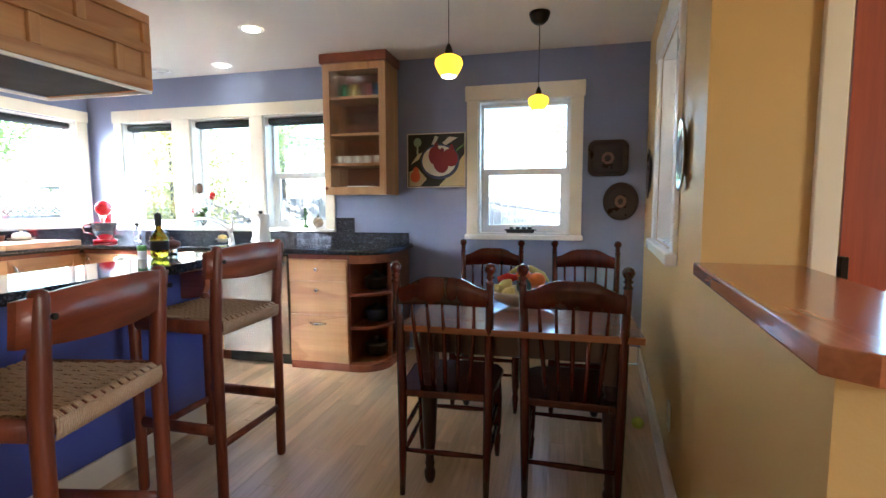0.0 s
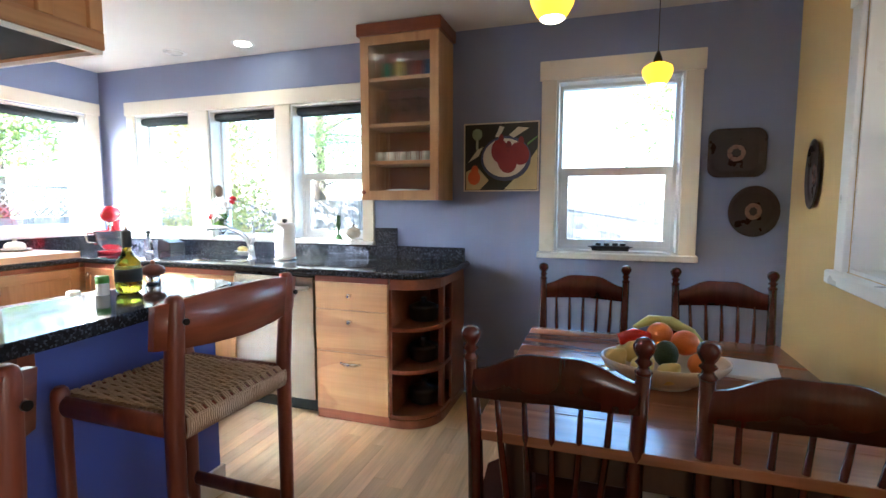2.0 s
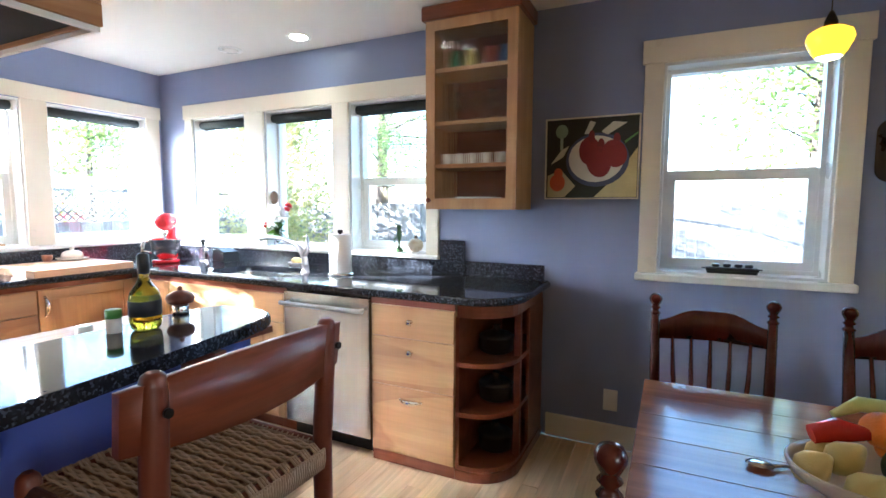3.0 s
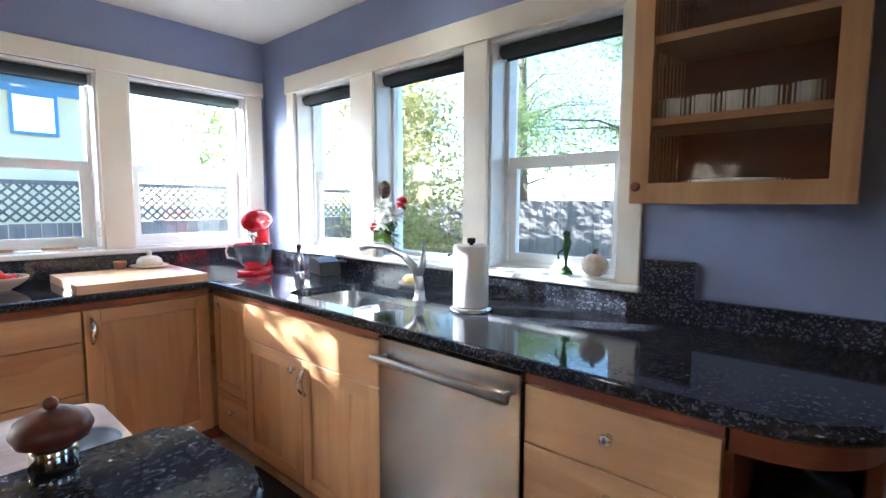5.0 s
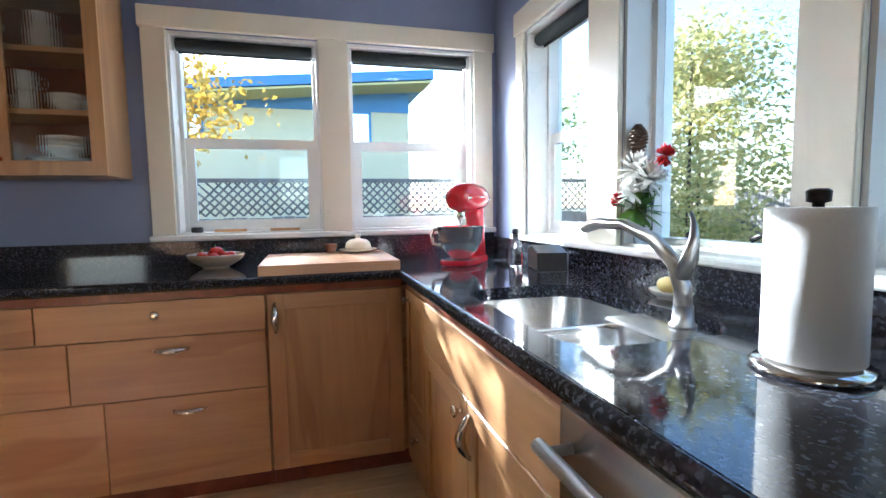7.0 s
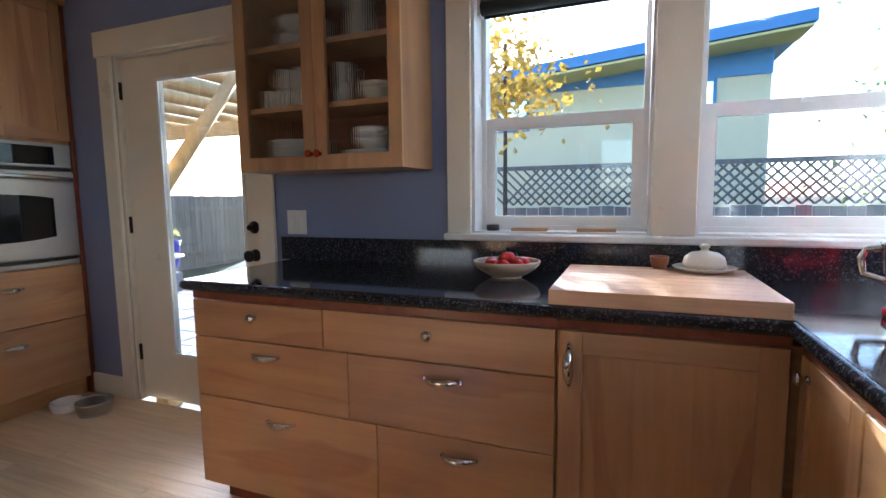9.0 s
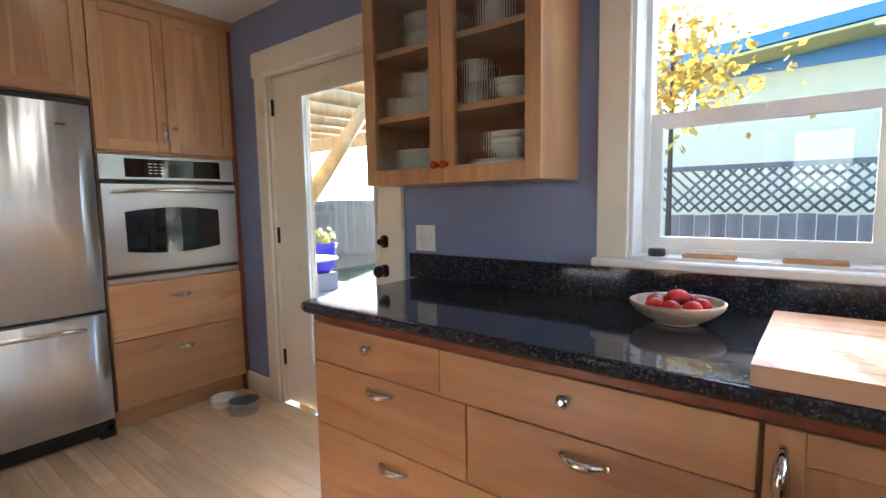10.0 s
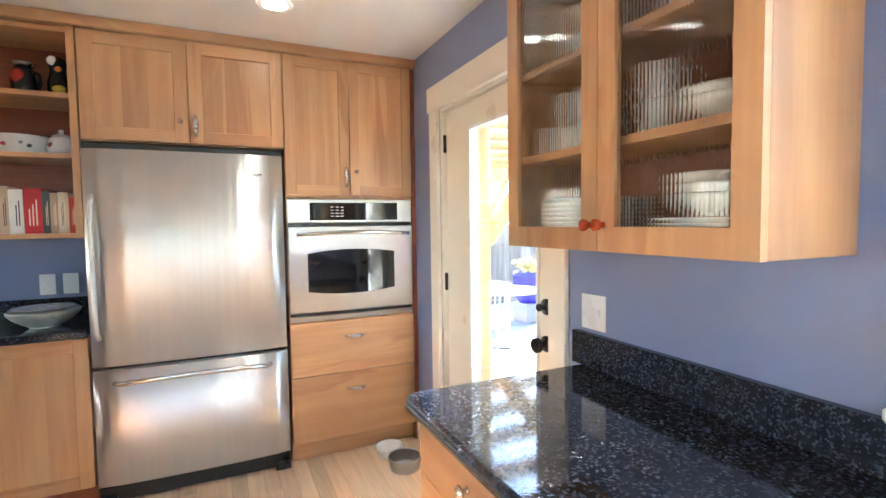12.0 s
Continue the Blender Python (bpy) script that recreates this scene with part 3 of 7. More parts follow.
cab = thing("corner_cabinet", (0.32, -0.97, 0), "natural hickory base cabinet with one tall panelled door", "cabinet")
boxes("body", MAPLE_Y, cab, ((-1.256, -0.62, 0.10), (-0.02, -0.01, 0.845)), m=M_LEFT)
boxes("top_rail", CHERRY, cab, ((-1.257, -0.636, 0.846), (-0.70, -0.62, 0.879)), m=M_LEFT)
boxes("toe_kick", CHERRY, cab, ((-1.257, -0.56, 0.0), (-0.62, -0.02, 0.10)), m=M_LEFT)
d = panel_door(cab, M_LEFT, -1.257, -0.70, 0.10, 0.844, -0.621, rail_material=MAPLE_Y, rail=0.065)
pull(d, (0.641, -1.225, 0.745), (0, 0, 1), (1, 0, 0), 0.115)

# ---- base cabinets, north run ----
BY = -0.67
cab = thing("sink_cabinet", (1.35, -0.34, 0), "natural hickory sink cabinet with panelled doors under a false drawer front", "cabinet")
boxes("body", MAPLE_X, cab, ((0.67, BY, 0.10), (2.0, -0.01, 0.66)), ((0.67, BY, 0.66), (2.0, BY + 0.02, 0.845)))
boxes("top_rail", CHERRY, cab, ((0.66, BY - 0.016, 0.846), (2.0, BY, 0.879)))
boxes("toe_kick", CHERRY, cab, ((0.64, BY + 0.06, 0), (2.0, -0.02, 0.10)))
narrow = panel_door(cab, M_BACK, 0.672, 1.0, 0.34, 0.844, BY - 0.001, boards=2, rail=0.05)
knob(narrow, (0.73, BY - 0.021, 0.80), OUT_NY)
low = front(cab, "drawer", M_BACK, 0.672, 1.0, 0.10, 0.338, BY - 0.001)
knob(low, (0.86, BY - 0.021, 0.25), OUT_NY)
front(cab, "drawer", M_BACK, 1.002, 1.995, 0.672, 0.844, BY - 0.001)
d = panel_door(cab, M_BACK, 1.002, 1.498, 0.10, 0.67, BY - 0.001)
knob(d, (1.45, BY - 0.021, 0.62), OUT_NY)
d = panel_door(cab, M_BACK, 1.50, 1.995, 0.10, 0.67, BY - 0.001)
pull(d, (1.53, BY - 0.021, 0.58), (0, 0, 1), (0, -1, 0), 0.115)

dw = thing("dishwasher", (2.3, -0.35, 0), "brushed stainless steel dishwasher with a bar handle", "dishwasher")
boxes("body", BLACK, dw, ((2.008, BY + 0.01, 0.10), (2.588, -0.05, 0.872)))
boxes("door", STEEL_D, dw, ((2.006, BY - 0.03, 0.105), (2.588, BY + 0.008, 0.868)), bevel=0.004)
bm = bmesh.new()
tube(bm, [(2.02, BY - 0.075, 0.805), (2.575, BY - 0.075, 0.805)], 0.0125, 12)
for x in (2.045, 2.55):
    tube(bm, [(x, BY - 0.028, 0.805), (x, BY - 0.075, 0.805)], 0.009, 8)
part("handle", bm, STEEL_H, dw)
boxes("kick_plate", BLACK, dw, ((2.008, BY + 0.05, 0.0), (2.588, BY + 0.06, 0.10)))

cab = thing("drawer_cabinet", (2.83, -0.34, 0), "natural hickory three-drawer base cabinet beside the dishwasher", "cabinet")
boxes("body", MAPLE_X, cab, ((2.594, BY, 0.06), (3.07, -0.01, 0.845)))
boxes("top_rail", CHERRY, cab, ((2.594, BY - 0.016, 0.846), (3.07, BY, 0.879)))
for z0, z1 in ((0.68, 0.844), (0.424, 0.68), (0.062, 0.424)):
    d = front(cab, "drawer", M_BACK, 2.594, 3.07, z0, z1, BY - 0.001)
    if z0 > 0.4:
        knob(d, (2.83, BY - 0.021, z0 + 0.088 if z0 > 0.6 else 0.612), OUT_NY, 0.017)
    else:
        pull(d, (2.83, BY - 0.021, 0.36), (1, 0, 0), (0, -1, 0), 0.12)
boxes("plinth", CHERRY, cab, ((2.594, BY - 0.012, 0.0), (3.07, BY + 0.02, 0.06)))


def quarter(x0, y_back, y_front, x1, r, n=8):
    out = [(x0, y_back), (x0, y_front), (x1 - r, y_front)]
    out += [(x1 - r + r * math.sin(radians(90 * i / n)), y_front + r - r * math.cos(radians(90 * i / n))) for i in range(1, n + 1)]
    return out + [(x1, y_back)]


cab = thing("end_shelf", (3.2, -0.34, 0), "open rounded end shelf unit in cherry stained wood", "shelf")
for z in (0.05, 0.32, 0.57):
    bm = bmesh.new()
    prism(bm, quarter(3.078, -0.02, BY - 0.005, 3.33, 0.22), z, z + 0.024, bevel=0.003)
    part("shelf", bm, CHERRY, cab)
bm = bmesh.new()
prism(bm, quarter(3.072, -0.02, BY - 0.012, 3.338, 0.22), 0.0, 0.05)
part("plinth", bm, CHERRY, cab)
bm = bmesh.new()
prism(bm, quarter(3.078, -0.02, BY - 0.005, 3.33, 0.22), 0.815, 0.878)
part("top_rail", bm, CHERRY, cab)
boxes("back_panel", CHERRY, cab, ((3.072, -0.02, 0.05), (3.33, -0.004, 0.815)))
for a, b in (((3.07, BY - 0.004, 0.05), (3.088, -0.02, 0.815)), ((3.318, -0.30, 0.05), (3.333, -0.02, 0.815))):
    boxes("side_panel", CHERRY, cab, (a, b))
boxes("post", CHERRY, cab, ((3.295, -0.455, 0.05), (3.328, -0.42, 0.815)), bevel=0.004)

# ---- worktop, sink ----
SX0, SX1, SY0, SY1, SR = 1.25, 1.93, -0.625, -0.225, 0.10
bm = bmesh.new()
FE = BY - 0.035
prism(bm, [(0.003, -2.668), (0.645, -2.668), (0.668, -2.645), (0.668, FE), (SX0, FE), (SX0, -0.003), (0.003, -0.003)], 0.88, CT, bevel=0.0)
box(bm, (SX0, FE, 0.88), (SX1, SY0, CT))
box(bm, (SX0, SY1, 0.88), (SX1, -0.003, CT))
prism(bm, [(SX1, FE)] + [(3.12 + 0.235 * math.sin(radians(a)), FE + 0.235 - 0.235 * math.cos(radians(a))) for a in range(0, 91, 10)] + [(3.355, -0.003), (SX1, -0.003)], 0.88, CT)
for cx, cy, qx, qy in ((SX0, SY0, 1, 1), (SX1, SY0, -1, 1), (SX1, SY1, -1, -1), (SX0, SY1, 1, -1)):
    prism(bm, [(cx, cy)] + [(cx + qx * SR * (1 - math.sin(radians(a))), cy + qy * SR * (1 - math.cos(radians(a)))) for a in range(0, 91, 15)], 0.88, CT)
bmesh.ops.recalc_face_normals(bm, faces=bm.faces[:])
top = thing("worktop", (1.3, -0.6, CT), "polished black granite worktop round the corner", "worktop")
part("slab", bm, GRANITE, top)
bm = bmesh.new()
tube(bm, [(0.03, -2.67, 0.90), (0.63, -2.67, 0.90), (0.658, -2.66, 0.90), (0.669, -2.633, 0.90), (0.669, FE - 0.001, 0.90), (3.12, FE - 0.001, 0.90)]
     + [(3.12 + 0.236 * math.sin(radians(a)), FE + 0.235 - 0.236 * math.cos(radians(a)), 0.90) for a in range(10, 91, 10)] + [(3.356, -0.02, 0.90)], 0.0198, 10)
part("bullnose", bm, GRANITE, top, "rounded granite edge")
splash = boxes("backsplash", GRANITE, top, ((0.003, -2.72, CT), (0.025, -0.026, 1.033)), ((0.003, -0.025, CT), (3.335, -0.003, 1.008)))
boxes("raised_splash", GRANITE, splash, ((2.672, -0.03, CT + 0.001), (2.845, -0.0245, 1.135)))

sink = thing("sink", (1.6, -0.42, 0.7), "undermounted stainless steel double sink in black granite", "sink")


def bowl(x0, x1, y0, y1, r, z_top, z_bottom):
    bm = bmesh.new()
    rings = []
    for z, inset in ((z_top, 0.0), (z_bottom + 0.03, 0.008), (z_bottom + 0.008, 0.02), (z_bottom, 0.045)):
        rings.append([bm.verts.new((x, y, z)) for x, y in rounded(x0 + inset, y0 + inset, x1 - inset, y1 - inset, r, 6)])
    for a, b in zip(rings, rings[1:]):
        for i in range(len(a)):
            bm.faces.new((a[i], a[(i + 1) % len(a)], b[(i + 1) % len(b)], b[i])).smooth = True
    bm.faces.new(rings[-1])
    return bm


part("large_bowl", bowl(SX0 - 0.004, 1.625, SY0 - 0.004, SY1 + 0.004, 0.10, 0.879, 0.70), SINKSTEEL, sink)
part("small_bowl", bowl(1.645, SX1 + 0.004, SY0 - 0.004, -0.36, 0.09, 0.879, 0.74), SINKSTEEL, sink)
boxes("deck", SINKSTEEL, sink, ((1.635, -0.37, 0.872), (SX1 + 0.004, SY1 + 0.004, 0.9)), bevel=0.006)
boxes("divider", SINKSTEEL, sink, ((1.622, SY0, 0.845), (1.648, SY1, 0.878)), bevel=0.008)
for x in (1.44, 1.79):
    bm = bmesh.new()
    lathe(bm, [(0.04, 0), (0.04, 0.004), (0.02, 0.002)], (x, -0.42 if x < 1.6 else -0.49, 0.702 if x < 1.6 else 0.742), 16)
    part("drain", bm, CHROME, sink)

# ---- wall cabinets with fluted glass ----
def wall_cabinet(m, u0, u1, depth, z0, z1, shelves, doors, label, crown=True, side=MAPLE_V):
    c = thing("wall_cabinet", m @ Vector(((u0 + u1) / 2, -depth / 2, z0)), label, "cabinet")
    t = 0.018
    boxes("side_panel", side, c, ((u0, -depth, z0), (u0 + t, -0.002, z1)), bevel=0.0015, m=m)
    boxes("side_panel", side, c, ((u1 - t, -depth, z0), (u1, -0.002, z1)), bevel=0.0015, m=m)
    boxes("base_panel", MAPLE_X, c, ((u0 + t, -depth, z0), (u1 - t, -0.002, z0 + t)), m=m)
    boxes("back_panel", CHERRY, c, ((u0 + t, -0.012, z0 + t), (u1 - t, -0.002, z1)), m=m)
    boxes("top_panel", MAPLE_X, c, ((u0 + t, -depth, z1 - t), (u1 - t, -0.012, z1)), m=m)
    for z in shelves:
        boxes("shelf", MAPLE_X, c, ((u0 + t, -depth + 0.015, z - 0.011), (u1 - t, -0.012, z + 0.011)), m=m)
    for a, b in doors:
        glass_door(c, m, a, b, z0, z1, -depth - 0.001)
    if crown:
        boxes("crown", CHERRY, c, ((u0 - 0.02, -depth - 0.04, z1 + 0.001), (u1 + 0.02, -0.002, H_CEIL - 0.002)), bevel=0.006, m=m)
    return c


wc = wall_cabinet(M_LEFT, -2.69, -1.895, 0.285, 1.34, 2.36, (1.605, 1.86, 2.11), ((-2.69, -2.292), (-2.289, -1.895)), "hickory wall cabinet with two fluted glass doors, full of white dishes")
for y in (-2.312, -2.27):
    bm = bmesh.new()
    lathe(bm, [(0.008, 0), (0.007, 0.012), (0.014, 0.018), (0.015, 0.026), (0.008, 0.032)], n=12, m=Matrix.Translation((0.306, y, 1.405)) @ OUT_X)
    part("knob", bm, mat("amber_knob", (0.45, 0.06, 0.015), 0.15), wc, "small red glass knob")
wc = wall_cabinet(M_BACK, 2.715, 3.245, 0.285, 1.33, 2.36, (1.572, 1.81, 2.10), ((2.715, 3.245),), "hickory wall cabinet with one fluted glass door and a crown", side=MAPLE_V)
bm = bmesh.new()
lathe(bm, [(0.008, 0), (0.007, 0.012), (0.014, 0.018), (0.015, 0.026), (0.008, 0.032)], n=12, m=Matrix.Translation((2.74, -0.306, 1.38)) @ OUT_NY)
part("knob", bm, CHERRY, wc)

# ---- tall cabinets, oven and refrigerator ----
M_SOUTH = Matrix.Translation((0, -4.285, 0)) @ Matrix.Rotation(radians(180), 4, "Z")  # u runs to -x, the room lies at -v


def S(x0, x1, z0, z1, v0, v1):
    return ((-x1, v0, z0), (-x0, v1, z1))


tall = thing("tall_cabinet", (0.41, -4.6, 0), "tall hickory cabinet that holds a built-in oven", "cabinet")
boxes("body", MAPLE_V, tall, S(0.03, 0.80, 0.11, 0.838, 0.0, 0.6), S(0.03, 0.80, 1.568, 2.385, 0.0, 0.6), S(0.03, 0.045, 0.838, 1.568, 0.0, 0.6), S(0.785, 0.80, 0.838, 1.568, 0.0, 0.6), m=M_SOUTH)
boxes("filler", CHERRY, tall, S(0.002, 0.029, 0.0, 2.385, -0.018, 0.05), bevel=0.002, m=M_SOUTH)
boxes("toe_kick", MAPLE_X, tall, S(0.03, 0.80, 0, 0.11, 0.03, 0.05), m=M_SOUTH)
d = panel_door(tall, M_SOUTH, -0.80, -0.425, 1.585, 2.384, -0.001)
pull(d, (0.452, -4.264, 1.70), (0, 0, 1), (0, 1, 0), 0.11)
d = panel_door(tall, M_SOUTH, -0.425, -0.03, 1.585, 2.384, -0.001)
knob(d, (0.39, -4.264, 1.73), OUT_Y, 0.013)
for z0, z1 in ((0.515, 0.836), (0.115, 0.513)):
    d = front(tall, "drawer", M_SOUTH, -0.80, -0.03, z0, z1, -0.001)
    pull(d, (0.415, -4.264, z1 - 0.10), (1, 0, 0), (0, 1, 0), 0.115)

oven = thing("wall_oven", (0.415, -4.5, 0.84), "stainless steel built-in oven with a dark arched window", "oven")
boxes("body", BLACK, oven, S(0.05, 0.78, 0.842, 1.564, 0.0, 0.5), m=M_SOUTH)
boxes("control_panel", STEEL_H, oven, S(0.036, 0.797, 1.425, 1.566, -0.02, -0.001), bevel=0.004, m=M_SOUTH)
boxes("display", BLACKGLASS, oven, S(0.13, 0.67, 1.44, 1.545, -0.0225, -0.0195), bevel=0.001, m=M_SOUTH)
for i in range(3):
    for k in range(4):
        boxes("button", WHITE, oven, S(0.53 - i * 0.03, 0.548 - i * 0.03, 1.462 + k * 0.018, 1.466 + k * 0.018, -0.0232, -0.0222), m=M_SOUTH)
boxes("vent", BLACK, oven, S(0.04, 0.793, 1.405, 1.423, -0.012, -0.001), m=M_SOUTH)
ovd = boxes("door", STEEL_H, oven, S(0.036, 0.797, 0.895, 1.403, -0.03, -0.001), bevel=0.004, m=M_SOUTH)
bm = bmesh.new()
ys = [(-0.69 + 0.53 * i / 10) for i in range(11)]
outline = [(u, 1.245 + 0.022 * (1 - ((u + 0.425) / 0.265) ** 2)) for u in ys] + [(u, 1.02 - 0.022 * (1 - ((u + 0.425) / 0.265) ** 2)) for u in ys[::-1]]
prism(bm, outline, 0.0305, 0.033, M_SOUTH @ Matrix.Rotation(radians(90), 4, "X"))
part("window", bm, BLACKGLASS, ovd, "dark oven glass")
bm = bmesh.new()
tube(bm, [M_SOUTH @ Vector((u, -0.075 - 0.012 * (1 - ((u + 0.415) / 0.34) ** 2), 1.355 + 0.012 * (1 - ((u + 0.415) / 0.34) ** 2))) for u in [-0.755 + 0.68 * i / 12 for i in range(13)]], 0.012, 10)
for u in (-0.745, -0.085):
    tube(bm, [M_SOUTH @ Vector((u, -0.028, 1.355)), M_SOUTH @ Vector((u, -0.075, 1.355))], 0.010, 8)
part("handle", bm, CHROME, ovd, "polished steel bar handle")
boxes("lower_trim", STEEL_H, oven, S(0.036, 0.797, 0.842, 0.872, -0.02, -0.001), bevel=0.003, m=M_SOUTH)
boxes("lower_vent", BLACK, oven, S(0.04, 0.793, 0.874, 0.893, -0.012, -0.001), m=M_SOUTH)

over = thing("bridge_cabinet", (1.28, -4.6, 1.84), "hickory cabinet with two panelled doors over the refrigerator", "cabinet")
boxes("body", MAPLE_V, over, S(0.802, 1.752, 1.845, 2.385, 0.0, 0.6), m=M_SOUTH)
d = panel_door(over, M_SOUTH, -1.752, -1.277, 1.85, 2.384, -0.001, rail=0.065)
knob(d, (1.315, -4.264, 1.965), OUT_Y, 0.013)
d = panel_door(over, M_SOUTH, -1.277, -0.802, 1.85, 2.384, -0.001, rail=0.065)
pull(d, (1.245, -4.264, 1.945), (0, 0, 1), (0, 1, 0), 0.11)

bm = bmesh.new()
box(bm, (-2.75, -0.045, 2.386), (-0.002, 0.6, H_CEIL - 0.002), 0.004, M_SOUTH)
solo("trim_crown", bm, MAPLE_X, "hickory crown board over the tall cabinets", "trim", kind="structure")

fr = thing("refrigerator", (1.285, -4.6, 0), "stainless steel refrigerator with a bottom freezer drawer", "refrigerator")
boxes("body", BLACK, fr, S(0.825, 1.745, 0.06, 1.80, -0.01, 0.55), m=M_SOUTH)


def bowed(x0, x1, z0, z1, y, bulge, thick=0.05, n=12):
    """A door skin with a gentle outward curve and rounded edges."""
    bm = bmesh.new()
    rows = []
    for i in range(n + 1):
        t = i / n
        x = x0 + (x1 - x0) * t
        edge = min(1, 10 * min(t, 1 - t))
        yy = y + bulge * (1 - (2 * t - 1) ** 2) - 0.012 * (1 - edge)
        rows.append([bm.verts.new(p) for p in ((x, y - thick, z0), (x, yy, z0 + 0.004), (x, yy, z1 - 0.004), (x, y - thick, z1))])
    for a, b in zip(rows, rows[1:]):
        for k in range(4):
            f = bm.faces.new((a[k], b[k], b[(k + 1) % 4], a[(k + 1) % 4]))
            f.smooth = k == 1
    bm.faces.new(rows[0])
    bm.faces.new(rows[-1][::-1])
    return bm


dr = part("door", bowed(0.818, 1.752, 0.712, 1.808, -4.245, 0.012), STEEL_V, fr)
fz = part("freezer_drawer", bowed(0.818, 1.752, 0.095, 0.696, -4.245, 0.012), STEEL_V, fr)
bm = bmesh.new()
tube(bm, [(1.715, -4.245, 0.86), (1.715, -4.20, 0.90), (1.715, -4.185, 1.0), (1.715, -4.18, 1.2), (1.715, -4.185, 1.45), (1.715, -4.20, 1.53), (1.715, -4.245, 1.57)], 0.013, 10)
part("handle", bm, STEEL_V, dr)
bm = bmesh.new()
tube(bm, [(1.655, -4.235, 0.63), (1.63, -4.19, 0.635), (1.5, -4.175, 0.645), (1.285, -4.17, 0.648), (1.07, -4.175, 0.645), (0.94, -4.19, 0.635), (0.915, -4.235, 0.63)], 0.014, 10)
part("handle", bm, CHROME, fz)
boxes("badge", CHROME, dr, ((0.93, -4.243, 1.690), (0.975, -4.232, 1.703)), bevel=0.002)
boxes("base_grille", BLACK, fr, ((0.82, -4.29, 0.012), (1.75, -4.262, 0.09)), bevel=0.004)
for x in (0.86, 1.71):
    boxes("foot", BLACK, fr, ((x - 0.04, -4.30, 0.0), (x + 0.04, -4.235, 0.05)), bevel=0.006)
boxes("top_cap", BLACK, fr, ((0.82, -4.80, 1.80), (1.75, -4.255, 1.835)), bevel=0.004)

sh = thing("bookcase", (2.2, -4.6, 1.36), "open hickory wall shelves with books, teapots and crockery", "shelf")
boxes("side_panel", MAPLE_V, sh, S(1.757, 1.79, 1.365, 2.385, -0.018, 0.5), bevel=0.002, m=M_SOUTH)
boxes("side_panel", MAPLE_V, sh, S(2.72, 2.75, 1.365, 2.385, -0.018, 0.5), bevel=0.002, m=M_SOUTH)
for z in (1.378, 1.765, 2.055, 2.365):
    boxes("shelf", MAPLE_X, sh, S(1.79, 2.72, z - 0.012, z + 0.012, -0.012, 0.33), bevel=0.002, m=M_SOUTH)
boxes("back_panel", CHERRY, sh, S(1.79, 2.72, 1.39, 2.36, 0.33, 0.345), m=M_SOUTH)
lo = thing("base_cabinet", (2.2, -4.6, 0), "natural hickory base cabinet under a granite top beside the refrigerator", "cabinet")
boxes("body", MAPLE_V, lo, S(1.762, 2.75, 0.10, 0.868, 0.0, 0.6), m=M_SOUTH)
boxes("toe_kick", CHERRY, lo, S(1.762, 2.75, 0.0, 0.10, 0.05, 0.6), m=M_SOUTH)
for a, b in ((-2.25, -1.762), (-2.75, -2.25)):
    panel_door(lo, M_SOUTH, a, b, 0.105, 0.866, -0.001, rail=0.065)
bm = bmesh.new()
box(bm, (-2.75, -0.04, 0.870), (-1.762, 0.6, 0.908), 0.008, M_SOUTH)
box(bm, (-2.75, 0.56, 0.909), (-1.762, 0.58, 1.01), 0.002, M_SOUTH)
solo("worktop", bm, GRANITE, "black granite top with a low splash beside the refrigerator", "worktop")
bm = bmesh.new()
box(bm, (-2.75, 0.585, 0.88), (-1.757, 0.62, 1.40), 0, M_SOUTH)
solo("wall_niche", bm, BLUE, "blue painted wall under the open shelves", "wall", kind="structure")

# ---- island, hood ----
IT = 0.972
isl = thing("kitchen_island", (2.4, -2.5, 0), "blue panelled kitchen island with wooden brackets", "island")
boxes("body", ISLE, isl, ((2.44, -3.60, 0.0), (2.61, -1.50, 0.905)), ((2.16, -3.60, 0.0), (2.44, -1.57, 0.868)))
boxes("baseboard", TRIM, isl, ((2.611, -3.60, 0.0), (2.627, -1.485, 0.13)), ((2.44, -1.499, 0.0), (2.611, -1.484, 0.13)), bevel=0.003)
boxes("kitchen_side", MAPLE_V, isl, ((2.135, -3.60, 0.10), (2.159, -1.572, 0.868)))
boxes("under_rail", CHERRY, isl, ((2.45, -3.6, 0.906), (2.74, -1.52, 0.928)))
for y in (-1.76, -2.32, -2.90):
    bm = bmesh.new()
    vs = [(2.612, 0.904), (2.77, 0.904), (2.77, 0.828), (2.755, 0.783), (2.72, 0.756), (2.67, 0.75), (2.612, 0.748)]
    prism(bm, vs, -0.022, 0.022, Matrix.Translation((0, y, 0)) @ Matrix.Rotation(radians(90), 4, "X"), 0.004)
    part("bracket", bm, CHERRY, isl, "rounded cherry wood bracket")
bm = bmesh.new()
side = [(2.77 + 0.13 * math.sin(math.pi * t), -3.65 + 2.08 * t) for t in [i / 14 for i in range(1, 14)]]
cornr = [(2.66 + 0.10 * math.cos(radians(a)), -1.585 + 0.095 * math.sin(radians(a))) for a in range(10, 91, 16)]
outline = [(2.43, -3.65), (2.77, -3.65)] + side + cornr + [(2.47, -1.492), (2.43, -1.535)]
prism(bm, outline, 0.929, IT, bevel=0.012)
solo("island_worktop", bm, GRANITE, "polished black granite island top with a bowed edge", "worktop")
bm = bmesh.new()
prism(bm, rounded(2.05, -3.60, 2.428, -1.53, 0.05, 6, (1, 0, 0, 1)), 0.87, 0.91, bevel=0.006)
solo("lower_worktop", bm, BOARD, "pale wooden worktop on the kitchen side of the island", "worktop")

